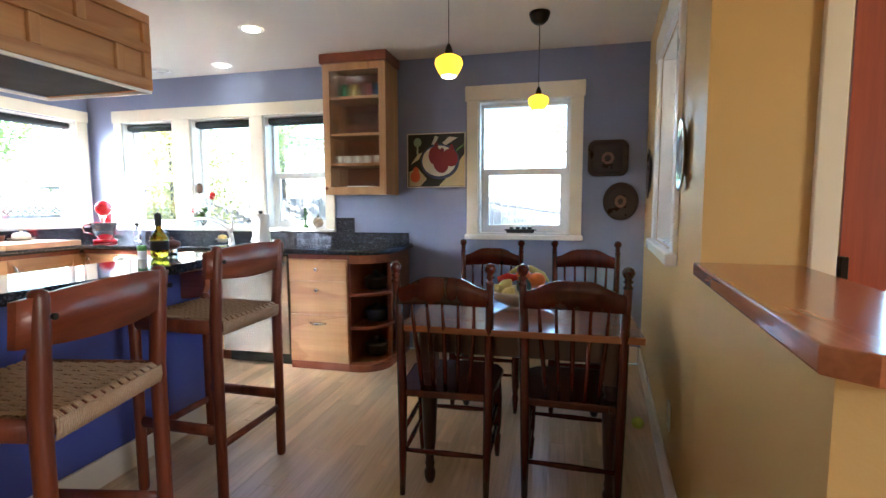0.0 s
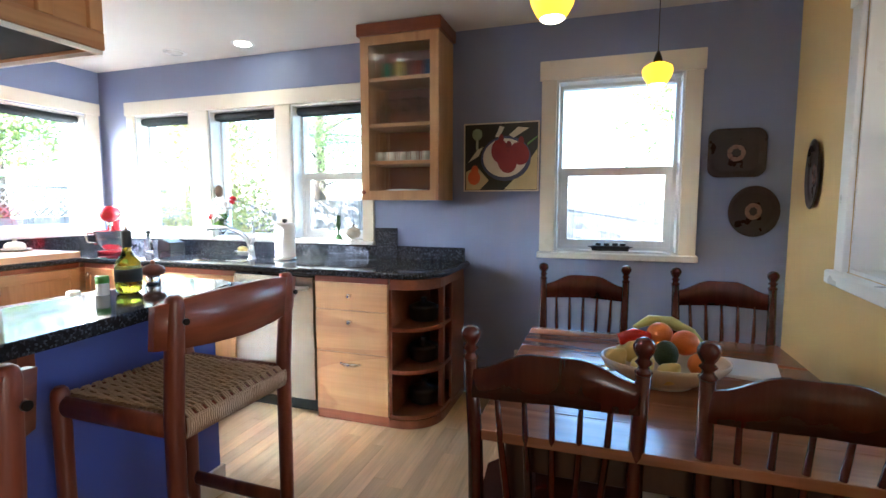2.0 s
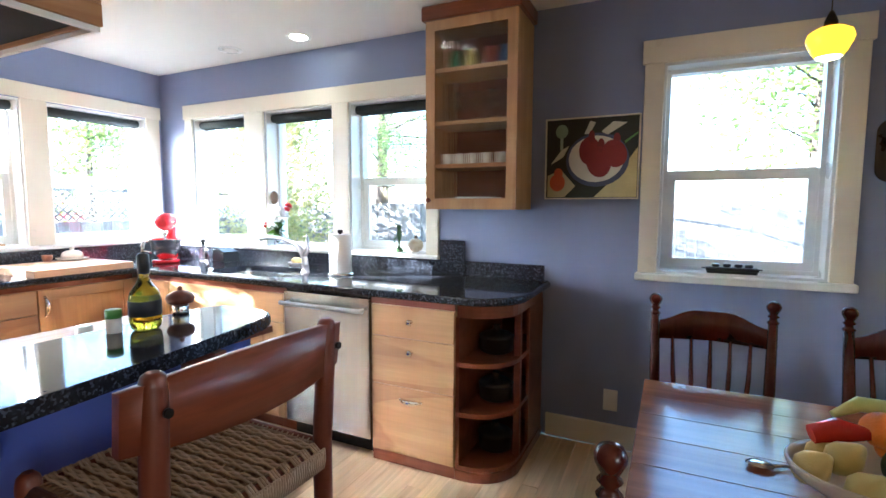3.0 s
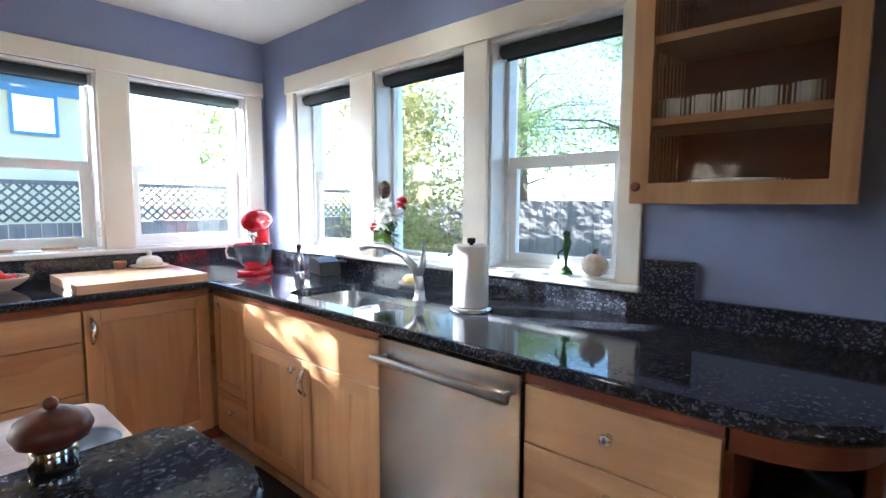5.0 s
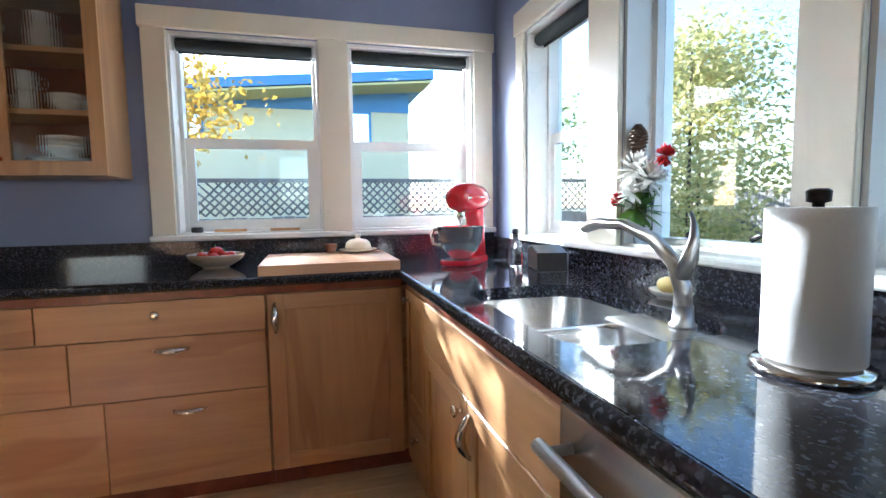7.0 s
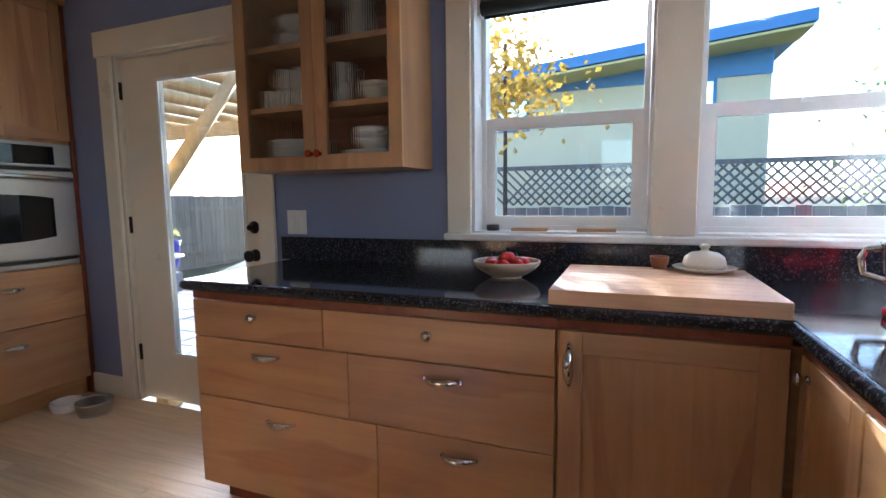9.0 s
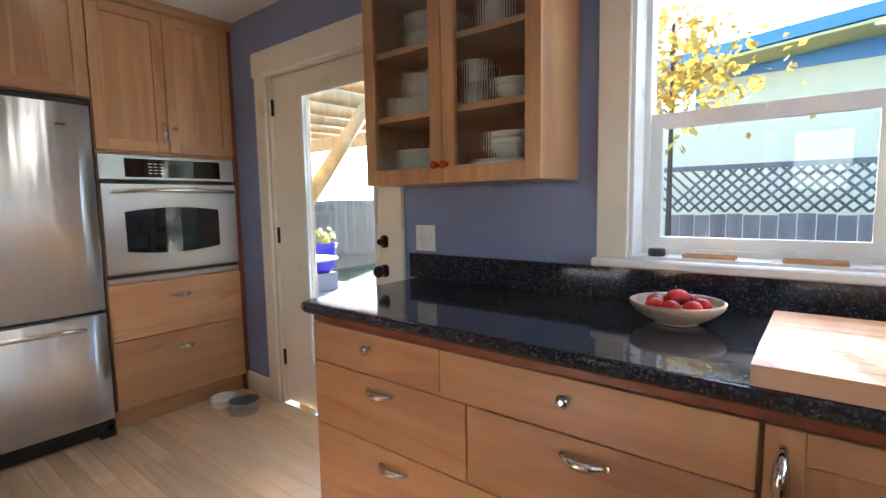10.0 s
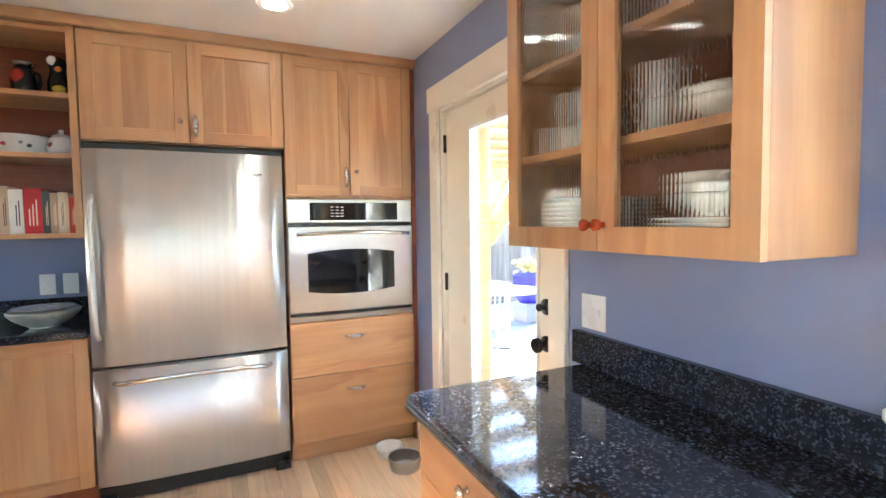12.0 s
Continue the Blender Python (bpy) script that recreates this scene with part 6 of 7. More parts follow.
rng = random.Random(5)
for i in range(9):
    a, d = 6.283 * i / 7, 0.062 if i < 7 else 0.012
    bm = bmesh.new()
    blob(bm, (0.25 + d * math.cos(a), -1.50 + d * math.sin(a), CT + (0.052 if i < 7 else 0.075)), 0.026, (1, 1, 0.85), 12, 8)
    tm = solo("tomato", bm, RED, "ripe red tomato in the bowl", "tomato", "tomatoes in the bowl")
    if i % 2:
        bm = bmesh.new()
        tube(bm, [(0.25 + d * math.cos(a), -1.50 + d * math.sin(a), CT + (0.073 if i < 7 else 0.096)), (0.255 + d * math.cos(a), -1.50 + d * math.sin(a), CT + (0.084 if i < 7 else 0.107))], 0.0022, 6)
        part("stalk", bm, STEM, tm)
bm = bmesh.new()
lathe(bm, [(0.026, 0), (0.028, 0.004), (0.028, 0.022), (0.024, 0.026)], (-0.035, -1.63, 1.0745), 20)
solo("black_tin", bm, BLACK, "small round black tin on the window sill", "tin")
for y in (-1.47, -1.20):
    t = thing("sill_tray", (-0.03, y, 1.0745), "narrow pale wooden tray on the window sill", "tray", "trays on the sill")
    boxes("tray", MAPLE_Y, t, ((-0.055, y - 0.075, 1.0745), (-0.01, y + 0.075, 1.0785)), ((-0.055, y - 0.075, 1.0786), (-0.051, y + 0.075, 1.0865)), ((-0.014, y - 0.075, 1.0786), (-0.01, y + 0.075, 1.0865)))

# stand mixer
mx = thing("stand_mixer", (0.52, -0.345, CT), "glossy red stand mixer with a steel bowl in the corner", "mixer")
MM = Matrix.Translation((0.52, -0.345, CT)) @ Matrix.Rotation(radians(-48), 4, "Z")
bm = bmesh.new()
prism(bm, [(x * 1.0, y) for x, y in oval(0.09, 0, 0.105, 0.092, 20)], 0.001, 0.026, MM, 0.008)
prism(bm, rounded(-0.10, -0.062, 0.08, 0.062, 0.05, 5), 0.001, 0.034, MM, 0.008)
base_ = part("base", bm, REDGLOSS, mx)
bm = bmesh.new()
tube(bm, [MM @ Vector(p) for p in ((-0.055, 0, 0.02), (-0.06, 0, 0.12), (-0.05, 0, 0.21), (-0.03, 0, 0.26))], [0.052, 0.042, 0.044, 0.05], 16)
part("column", bm, REDGLOSS, mx)
bm = bmesh.new()
tube(bm, [MM @ Vector(p) for p in ((-0.125, 0, 0.295), (-0.115, 0, 0.298), (-0.07, 0, 0.305), (0.0, 0, 0.308), (0.08, 0, 0.305), (0.135, 0, 0.298), (0.15, 0, 0.294))], [0.02, 0.045, 0.064, 0.068, 0.066, 0.05, 0.028], 20)
head_ = part("head", bm, REDGLOSS, mx)
bm = bmesh.new()
tube(bm, [MM @ Vector(p) for p in ((-0.10, 0, 0.302), (0.0, 0, 0.307), (0.11, 0, 0.302))], [0.0605, 0.0695, 0.0625], 20, flat=(1.0, 0.22))
part("band", bm, CHROME, head_, "chrome band")
bm = bmesh.new()
lathe(bm, [(0.02, 0.0), (0.02, -0.03), (0.008, -0.05), (0.006, -0.09)], (0.085, 0, 0.25), 14, MM)
part("beater_shaft", bm, CHROME, head_)
bm = bmesh.new()
lathe(bm, [(0.045, 0.028), (0.048, 0.04), (0.075, 0.06), (0.098, 0.11), (0.106, 0.175), (0.109, 0.177), (0.103, 0.175), (0.094, 0.11), (0.07, 0.064), (0.003, 0.05)], (0.09, 0, 0), 28, MM)
bw = part("bowl", bm, SINKSTEEL, mx, "polished steel bowl")
bm = bmesh.new()
tube(bm, [MM @ Vector(p) for p in ((0.09, -0.10, 0.16), (0.09, -0.145, 0.158), (0.09, -0.158, 0.13), (0.09, -0.15, 0.09), (0.09, -0.088, 0.075))], 0.009, 10)
part("handle", bm, CHROME, bw)

# corner odds and ends
bm = bmesh.new()
lathe(bm, [(0.03, 0), (0.032, 0.006), (0.030, 0.09), (0.014, 0.115), (0.013, 0.14)], (0.72, -0.20, CT), 18)
j = solo("cruet", bm, CLEAR, "small clear glass cruet on the granite", "cruet")
bm = bmesh.new()
lathe(bm, [(0.016, 0.141), (0.016, 0.16), (0.008, 0.166)], (0.72, -0.20, CT), 14)
part("stopper", bm, BLACK, j)
# telephone shape, widened so its black also stands for the backsplash's unlit part
bm = bmesh.new()
prism(bm, [(-0.07, 0.0), (0.07, 0.0), (0.06, 0.07), (-0.01, 0.095), (-0.065, 0.08)], -0.05, 0.05, Matrix.Translation((0.88, -0.13, CT + 0.001)) @ Matrix.Diagonal((1.35, 1.2, 1.05, 1)) @ Matrix.Rotation(radians(-14), 4, "Z") @ Matrix.Rotation(radians(90), 4, "X"), 0.006)
ph = solo("telephone", bm, BLACK, "black telephone shape by the corner, widened for the unlit backsplash", "telephone")

# tap, towel, washing-up things
TX, TY, TB = 1.785, -0.262, 0.90
fc = thing("kitchen_tap", (TX, TY, TB), "brushed steel kitchen tap with a pull-out spout", "tap")
bm = bmesh.new()
lathe(bm, [(0.030, 0.0), (0.030, 0.006), (0.024, 0.012), (0.022, 0.05)], (TX, TY, TB), 20)
part("collar", bm, STEEL_H, fc)
bm = bmesh.new()
tube(bm, [(TX, TY, TB + 0.03), (TX - 0.004, TY, TB + 0.09), (TX - 0.03, TY - 0.002, TB + 0.145), (TX - 0.095, TY - 0.006, TB + 0.195), (TX - 0.20, TY - 0.012, TB + 0.228), (TX - 0.31, TY - 0.018, TB + 0.230), (TX - 0.378, TY - 0.022, TB + 0.212)], [0.021, 0.020, 0.019, 0.0165, 0.015, 0.0165, 0.0145], 14)
part("spout", bm, STEEL_H, fc)
bm = bmesh.new()
tube(bm, [(TX - 0.01, TY, TB + 0.11), (TX + 0.012, TY + 0.004, TB + 0.16), (TX + 0.018, TY + 0.008, TB + 0.20), (TX + 0.014, TY + 0.01, TB + 0.235), (TX + 0.002, TY + 0.012, TB + 0.262)], [0.019, 0.018, 0.012, 0.007, 0.004], 12)
part("lever", bm, STEEL_H, fc)
bm = bmesh.new()
tube(bm, [(1.985, -0.14, CT), (1.985, -0.14, CT + 0.14), (1.96, -0.15, CT + 0.19), (1.91, -0.17, CT + 0.20), (1.88, -0.18, CT + 0.18)], 0.006, 8)
solo("filter_tap", bm, CHROME, "slim arched chrome water filter tap", "tap")
pt = thing("paper_towel_holder", (2.135, -0.34, CT), "upright paper towel roll on a chrome stand", "paper towel")
bm = bmesh.new()
lathe(bm, [(0.082, 0.0), (0.084, 0.006), (0.078, 0.014), (0.03, 0.018)], (2.135, -0.34, CT), 28)
part("stand", bm, CHROME, pt)
bm = bmesh.new()
lathe(bm, [(0.066, 0.02), (0.068, 0.022), (0.0675, 0.13), (0.068, 0.250), (0.066, 0.252), (0.02, 0.252)], (2.135, -0.34, CT), 32)
part("roll", bm, PAPER, pt)
bm = bmesh.new()
lathe(bm, [(0.008, 0.252), (0.008, 0.258), (0.016, 0.260), (0.017, 0.276), (0.012, 0.28)], (2.135, -0.34, CT), 14)
part("finial", bm, BRONZE, pt)
vessel("soap_dish", (1.585, -0.125, CT + 0.0005), hollow(0.055, 0.022, 0.6, 0.004), CERAMIC, "small white soap dish behind the sink", "dish", 20, (1.3, 0.8))
bm = bmesh.new()
blob(bm, (1.585, -0.125, CT + 0.036), 0.028, (1.6, 1, 0.9), 12, 8)
solo("sponge", bm, LEMON, "pale yellow sponge in the soap dish", "sponge")
for x in (1.88, 1.93):
    vessel("stopper", (x, -0.085, CT + 0.0005), [(0.024, 0), (0.024, 0.006), (0.012, 0.012), (0.012, 0.024), (0.02, 0.028), (0.016, 0.036)], CERAMIC, "white sink stopper beside the tap", "stopper", 16)

# flowers on the sill
VZ = 1.0445
vs_ = thing("flower_vase", (1.24, 0.055, VZ), "glass vase of white and red flowers with a pine cone", "vase")
bm = bmesh.new()
lathe(bm, [(0.03, 0.001), (0.034, 0.01), (0.03, 0.06), (0.028, 0.12), (0.036, 0.155), (0.033, 0.155), (0.025, 0.12), (0.027, 0.06), (0.003, 0.012)], (1.24, 0.055, VZ), 20)
part("glass", bm, CLEAR, vs_)
bm = bmesh.new()
rng = random.Random(9)
for i in range(14):
    a, r = rng.uniform(0, 6.28), rng.uniform(0.03, 0.10)
    tube(bm, [(1.24, 0.055, VZ + 0.02), (1.24 + 0.2 * r * math.cos(a), 0.055 + 0.2 * r * math.sin(a), VZ + 0.15), (1.24 + r * math.cos(a), 0.055 + r * 0.7 * math.sin(a), VZ + rng.uniform(0.2, 0.32))], [0.002, 0.0025, 0.0015], 5)
part("stem", bm, STEM, vs_)


def bloom(c, r, n, material, name, long):
    vs, fs = [], []
    rr = random.Random(int(c[0] * 1000 + c[2] * 7))
    for i in range(n):
        d = Vector((rr.gauss(0, 1), rr.gauss(0, 1), rr.gauss(0.25, 0.9))).normalized()
        s = d.cross(Vector((0.3, 0.2, 1))).normalized() * r * 0.13
        k = len(vs)
        o, tip = Vector(c), Vector(c) + d * r * rr.uniform(0.75, 1.05)
        vs += [o - s * 0.4, o + s * 0.4, o + d * r * 0.6 + s * long, tip, o + d * r * 0.6 - s * long]
        fs.append((k, k + 1, k + 2, k + 3, k + 4))
    me = bpy.data.meshes.new(name)
    me.from_pydata(vs, [], fs)
    me.materials.append(material)
    ob = new(name, me)
    ob.parent = vs_
    ob.matrix_parent_inverse = world_of(vs_).inverted()


for c, r in (((1.235, 0.02, 1.30), 0.085), ((1.30, 0.03, 1.265), 0.08), ((1.255, 0.0, 1.22), 0.07), ((1.19, 0.03, 1.25), 0.06)):
    bloom(c, r, 110, PETAL, "white_bloom", 1.0)
for c, r in (((1.37, 0.03, 1.335), 0.044), ((1.125, 0.02, 1.24), 0.04), ((1.19, -0.02, 1.20), 0.032)):
    bloom(c, r, 90, PETALRED, "red_bloom", 2.0)
bloom((1.14, 0.04, 1.325), 0.06, 16, STEM, "green_leaf", 2.4)
bloom((1.23, 0.03, 1.17), 0.12, 40, STEM, "green_leaf", 1.2)
bm = bmesh.new()
for k in range(10):
    z, r = 1.355 + 0.0105 * k, 0.038 * math.sin(math.pi * (0.25 + 0.72 * k / 10))
    for i in range(10):
        a = 6.283 * (i + 0.5 * (k % 2)) / 10
        box(bm, (r * 0.3, -0.007, -0.002), (r, 0.007, 0.002), 0, Matrix.Translation((1.235, 0.03, z)) @ Matrix.Rotation(a, 4, "Z") @ Matrix.Rotation(radians(-28), 4, "Y"))
part("pine_cone", bm, CONE, vs_, "brown pine cone on a stick")
bm = bmesh.new()
tube(bm, [(1.24, 0.055, VZ + 0.03), (1.235, 0.03, 1.45)], 0.003, 6)
part("stick", bm, CONE, vs_)

# figures on the right-hand sill
fg = mottled("green_figure_paint", (0.025, 0.07, 0.018), (0.06, 0.13, 0.03), 0.4, 20, 0.05)
bm = bmesh.new()
lathe(bm, [(0.026, 0), (0.028, 0.012), (0.018, 0.026), (0.006, 0.036), (0.006, 0.06), (0.011, 0.085), (0.017, 0.11), (0.014, 0.135), (0.009, 0.143), (0.017, 0.158), (0.013, 0.174), (0.003, 0.18)], (2.36, -0.005, VZ), 14)
tube(bm, [(2.36, -0.005, VZ + 0.112), (2.33, -0.018, VZ + 0.085), (2.34, -0.03, VZ + 0.065)], 0.005, 6)
tube(bm, [(2.36, -0.005, VZ + 0.112), (2.385, -0.02, VZ + 0.13), (2.38, -0.03, VZ + 0.155)], 0.005, 6)
solo("figurine", bm, fg, "slim green painted figurine on the window sill", "figurine")
pj = thing("pumpkin_jar", (2.48, 0.0, VZ), "white pumpkin-shaped pottery jar with painted leaves on the sill", "jar")
bm = bmesh.new()
rows = []
for i in range(11):
    t = math.pi * i / 10
    rows.append([bm.verts.new((2.48 + (0.048 * math.sin(t) * (1 + 0.07 * abs(math.sin(4 * a))) + 0.001) * math.cos(a), 0.0 + (0.048 * math.sin(t) * (1 + 0.07 * abs(math.sin(4 * a))) + 0.001) * math.sin(a), VZ + 0.0475 - 0.0465 * math.cos(t))) for a in [6.28318 * k / 32 for k in range(32)]])
for a, b in zip(rows, rows[1:]):
    for i in range(32):
        bm.faces.new((a[i], a[(i + 1) % 32], b[(i + 1) % 32], b[i])).smooth = True
part("body", bm, mottled("painted_cream_glaze", (0.76, 0.70, 0.58), (0.46, 0.32, 0.2), 0.3, 34, 0.05), pj)
bm = bmesh.new()
tube(bm, [(2.48, 0.0, VZ + 0.092), (2.48, 0.0, VZ + 0.105), (2.491, 0.0, VZ + 0.11)], [0.012, 0.008, 0.006], 8)
part("stem", bm, CONE, pj)
tr_ = thing("sill_train", (4.27, 0.02, 1.0145), "small black cast iron tray with handles on the dining window sill", "tray")
boxes("tray", BLACK, tr_, ((4.16, 0.0, 1.0145), (4.38, 0.05, 1.028)), ((4.155, -0.004, 1.028), (4.385, 0.054, 1.046)), bevel=0.004)
for x in (4.20, 4.25, 4.30, 4.345):
    vessel("votive", (x, 0.025, 1.0465), [(0.014, 0), (0.018, 0.005), (0.018, 0.016), (0.012, 0.017)], BLACK, "small dark glass votive in the iron tray", "candle", 14)
boxes("handle", BLACK, tr_, ((4.138, 0.015, 1.036), (4.154, 0.035, 1.042)), ((4.386, 0.015, 1.036), (4.402, 0.035, 1.042)), bevel=0.002)


# ---- crockery ----
def plates(x, y, z, r, n, label, step=0.011):
    for i in range(n):
        vessel("plate", (x, y, z + step * i), [(r * 0.55, 0), (r * 0.6, 0.003), (r * 0.97, 0.013), (r, 0.016), (r * 0.97, 0.0165), (r * 0.6, 0.007), (0.003, 0.006)], CERAMIC, label, "plate", 28)


def mug(x, y, z, turn):
    m = thing("mug", (x, y, z), "white china mug on the cabinet shelf", "mug", "mugs in the cabinet")
    bm = bmesh.new()
    lathe(bm, [(0.03, 0), (0.037, 0.004), (0.038, 0.082), (0.036, 0.083), (0.034, 0.08), (0.033, 0.01), (0.003, 0.008)], (x, y, z), 20)
    part("body", bm, CERAMIC, m)
    bm = bmesh.new()
    tube(bm, [(x + math.cos(turn) * a, y + math.sin(turn) * a, z + b) for a, b in ((0.036, 0.068), (0.056, 0.064), (0.062, 0.045), (0.055, 0.024), (0.036, 0.018))], 0.0045, 8)
    part("handle", bm, CERAMIC, m)


SH = (1.359, 1.617, 1.872, 2.122)
plates(0.15, -2.49, SH[0], 0.125, 9, "white dinner plate stacked in the cabinet", 0.013)
plates(0.15, -2.10, SH[0], 0.135, 5, "white dinner plate stacked in the cabinet")
for i in range(3):
    vessel("soup_bowl", (0.15, -2.10, SH[0] + 0.062 + 0.022 * i), hollow(0.085, 0.05, 0.5, 0.005), CERAMIC, "white soup bowl on the stacked plates", "bowl")
for i, (y, k) in enumerate(((-2.60, 0), (-2.51, 0), (-2.42, 0), (-2.51, 1), (-2.42, 1), (-2.22, 0), (-2.22, 1))):
    mug(0.19, y, SH[1] + 0.084 * k, -1.6 if i % 2 else 2.4)
for i in range(2):
    vessel("cereal_bowl", (0.17, -2.07, SH[1] + 0.02 * i), hollow(0.075, 0.055, 0.45, 0.005), CERAMIC, "white cereal bowl on the cabinet shelf", "bowl")
plates(0.14, -1.97, SH[1], 0.06, 4, "small white saucer on the cabinet shelf", 0.012)
plates(0.15, -2.45, SH[2], 0.11, 4, "white side plate stacked in the cabinet", 0.012)
vessel("mixing_bowl", (0.15, -2.45, SH[2] + 0.052), hollow(0.11, 0.07, 0.45, 0.006), CREAM, "cream mixing bowl on the stacked plates", "bowl")
vessel("pitcher", (0.17, -2.15, SH[2]), [(0.035, 0), (0.05, 0.02), (0.052, 0.08), (0.04, 0.13), (0.044, 0.16), (0.038, 0.158), (0.003, 0.02)], CERAMIC, "white china pitcher on the upper shelf", "pitcher")
vessel("serving_bowl", (0.16, -2.00, SH[2]), hollow(0.08, 0.06, 0.45, 0.005), TERRA, "brown serving bowl on the upper shelf", "bowl")
for x in (2.80, 2.88, 2.96, 3.04, 3.13):
    bm = bmesh.new()
    lathe(bm, [(0.026, 0), (0.03, 0.004), (0.032, 0.06), (0.030, 0.06), (0.028, 0.008), (0.003, 0.007)], (x, -0.2, 1.584), 18)
    solo("ramekin", bm, CERAMIC, "small white pot on the cabinet shelf", "pot", "pots in the glass cabinet")
for x in (2.85, 2.95, 3.06):
    vessel("wine_glass", (x, -0.16, 1.822), [(0.03, 0), (0.03, 0.003), (0.004, 0.008), (0.004, 0.07), (0.028, 0.10), (0.033, 0.14), (0.027, 0.17), (0.025, 0.17), (0.03, 0.14), (0.003, 0.09)], CLEAR, "clear wine glass on the cabinet shelf", "glass", 16)
for x, c in ((2.84, (0.05, 0.20, 0.08)), (2.93, (0.55, 0.42, 0.10)), (3.05, (0.30, 0.06, 0.04)), (3.13, (0.08, 0.12, 0.24))):
    vessel("glass_jar", (x, -0.17, 2.112), [(0.03, 0), (0.034, 0.005), (0.034, 0.08), (0.026, 0.09), (0.028, 0.11), (0.004, 0.112)], mottled("jar_glaze", c, tuple(k * 1.2 for k in c), 0.2, 10, 0.02), "small coloured jar on the top shelf", "jar", 16)
vessel("platter_bowl", (2.97, -0.17, 1.3485), hollow(0.12, 0.05, 0.4, 0.006), CERAMIC, "white serving bowl in the glass cabinet", "bowl")

# books and pottery on the open shelves
rng = random.Random(3)
x = 1.80
COVERS = [(0.50, 0.06, 0.03), (0.62, 0.50, 0.34), (0.66, 0.58, 0.44), (0.42, 0.30, 0.19), (0.07, 0.08, 0.09), (0.48, 0.015, 0.015), (0.78, 0.76, 0.70), (0.55, 0.40, 0.26), (0.55, 0.20, 0.20), (0.03, 0.03, 0.03), (0.30, 0.22, 0.12), (0.10, 0.14, 0.24)]
WIDTHS = [0.03, 0.012, 0.028, 0.03, 0.03, 0.07, 0.055, 0.035, 0.03, 0.035, 0.03, 0.04]
for i in range(24):
    w, c = WIDTHS[i % 12], COVERS[i % 12]
    if x + w > 2.70:
        break
    h = (0.18, 0.20, 0.205, 0.20, 0.21, 0.22, 0.215, 0.23, 0.185, 0.24, 0.19, 0.21)[i % 12]
    bk = thing("book", (x + w / 2, -4.42, 1.39), "upright cookbook with a coloured spine on the shelf" if i != 5 else "thick red cookbook with pale lettering on the shelf", "book", "books on the shelf")
    d = rng.uniform(0.14, 0.18)
    boxes("cover", mottled("book_cloth", c, tuple(min(1, k * 1.15 + 0.01) for k in c), 0.55, 30, 0.08), bk, ((x, -4.345 - d, 1.3905), (x + 0.003, -4.345, 1.39 + h)), ((x + w - 0.003, -4.345 - d, 1.3905), (x + w, -4.345, 1.39 + h)), ((x + 0.003, -4.348, 1.3905), (x + w - 0.003, -4.345, 1.39 + h)))
    boxes("pages", CREAM, bk, ((x + 0.0032, -4.34 - d, 1.394), (x + w - 0.0032, -4.3485, 1.385 + h)))
    if w > 0.025:
        for k in range(2 if i != 5 else 3):
            boxes("lettering", CREAM if sum(c) < 1 else PRINT, bk, ((x + w * (0.25 + 0.2 * k), -4.3448, 1.43), (x + w * (0.33 + 0.2 * k), -4.3442, 1.39 + h * (0.75 - 0.1 * k))))
    x += w + 0.0015
china = vessel("china_bowl", (2.035, -4.45, 1.7775), [(0.098, 0), (0.112, 0.008), (0.124, 0.085), (0.128, 0.092), (0.121, 0.09), (0.108, 0.012), (0.003, 0.01)], CERAMIC, "straight-sided white china bowl with painted flowers on the shelf", "bowl", 32)
for dx, dz, c in ((-0.06, 0.04, (0.06, 0.07, 0.12)), (-0.03, 0.055, (0.10, 0.12, 0.16)), (0.03, 0.045, (0.45, 0.06, 0.08)), (0.06, 0.035, (0.12, 0.20, 0.08))):
    bm = bmesh.new()
    blob(bm, (2.035 + dx, -4.45 + math.sqrt(0.117 ** 2 - dx ** 2), 1.7775 + dz), 0.012, (1.2, 0.3, 0.8), 10, 6)
    part("painted_flower", bm, mottled("flower_glaze", c, tuple(k * 1.3 for k in c), 0.25, 60, 0.02), china)
TPX, TPY, TPZ = 1.862, -4.42, 1.7775
tp = thing("teapot", (TPX, TPY, TPZ), "squat white china teapot with painted flowers and a lid", "teapot")
bm = bmesh.new()
lathe(bm, [(0.046, 0), (0.058, 0.006), (0.064, 0.04), (0.058, 0.072), (0.046, 0.09), (0.04, 0.094)], (TPX, TPY, TPZ), 24)
part("body", bm, CERAMIC, tp)
bm = bmesh.new()
lathe(bm, [(0.041, 0.0945), (0.036, 0.104), (0.014, 0.112), (0.009, 0.116), (0.013, 0.128), (0.004, 0.135)], (TPX, TPY, TPZ), 20)
part("lid", bm, CERAMIC, tp)
bm = bmesh.new()
tube(bm, [(TPX + 0.055, TPY, TPZ + 0.03), (TPX + 0.075, TPY, TPZ + 0.05), (TPX + 0.088, TPY, TPZ + 0.085)], [0.013, 0.009, 0.007], 10)
part("spout", bm, CERAMIC, tp)
bm = bmesh.new()
tube(bm, [(TPX - 0.052, TPY, TPZ + 0.08), (TPX - 0.068, TPY, TPZ + 0.082), (TPX - 0.07, TPY, TPZ + 0.05), (TPX - 0.058, TPY, TPZ + 0.025)], 0.006, 8)
part("handle", bm, CERAMIC, tp)
bm = bmesh.new()
blob(bm, (TPX + 0.03, TPY + 0.052, TPZ + 0.05), 0.014, (1.1, 0.35, 1), 10, 6)
part("painted_flower", bm, mottled("pink_flower_glaze", (0.42, 0.10, 0.10), (0.15, 0.20, 0.10), 0.25, 90, 0.02), tp)
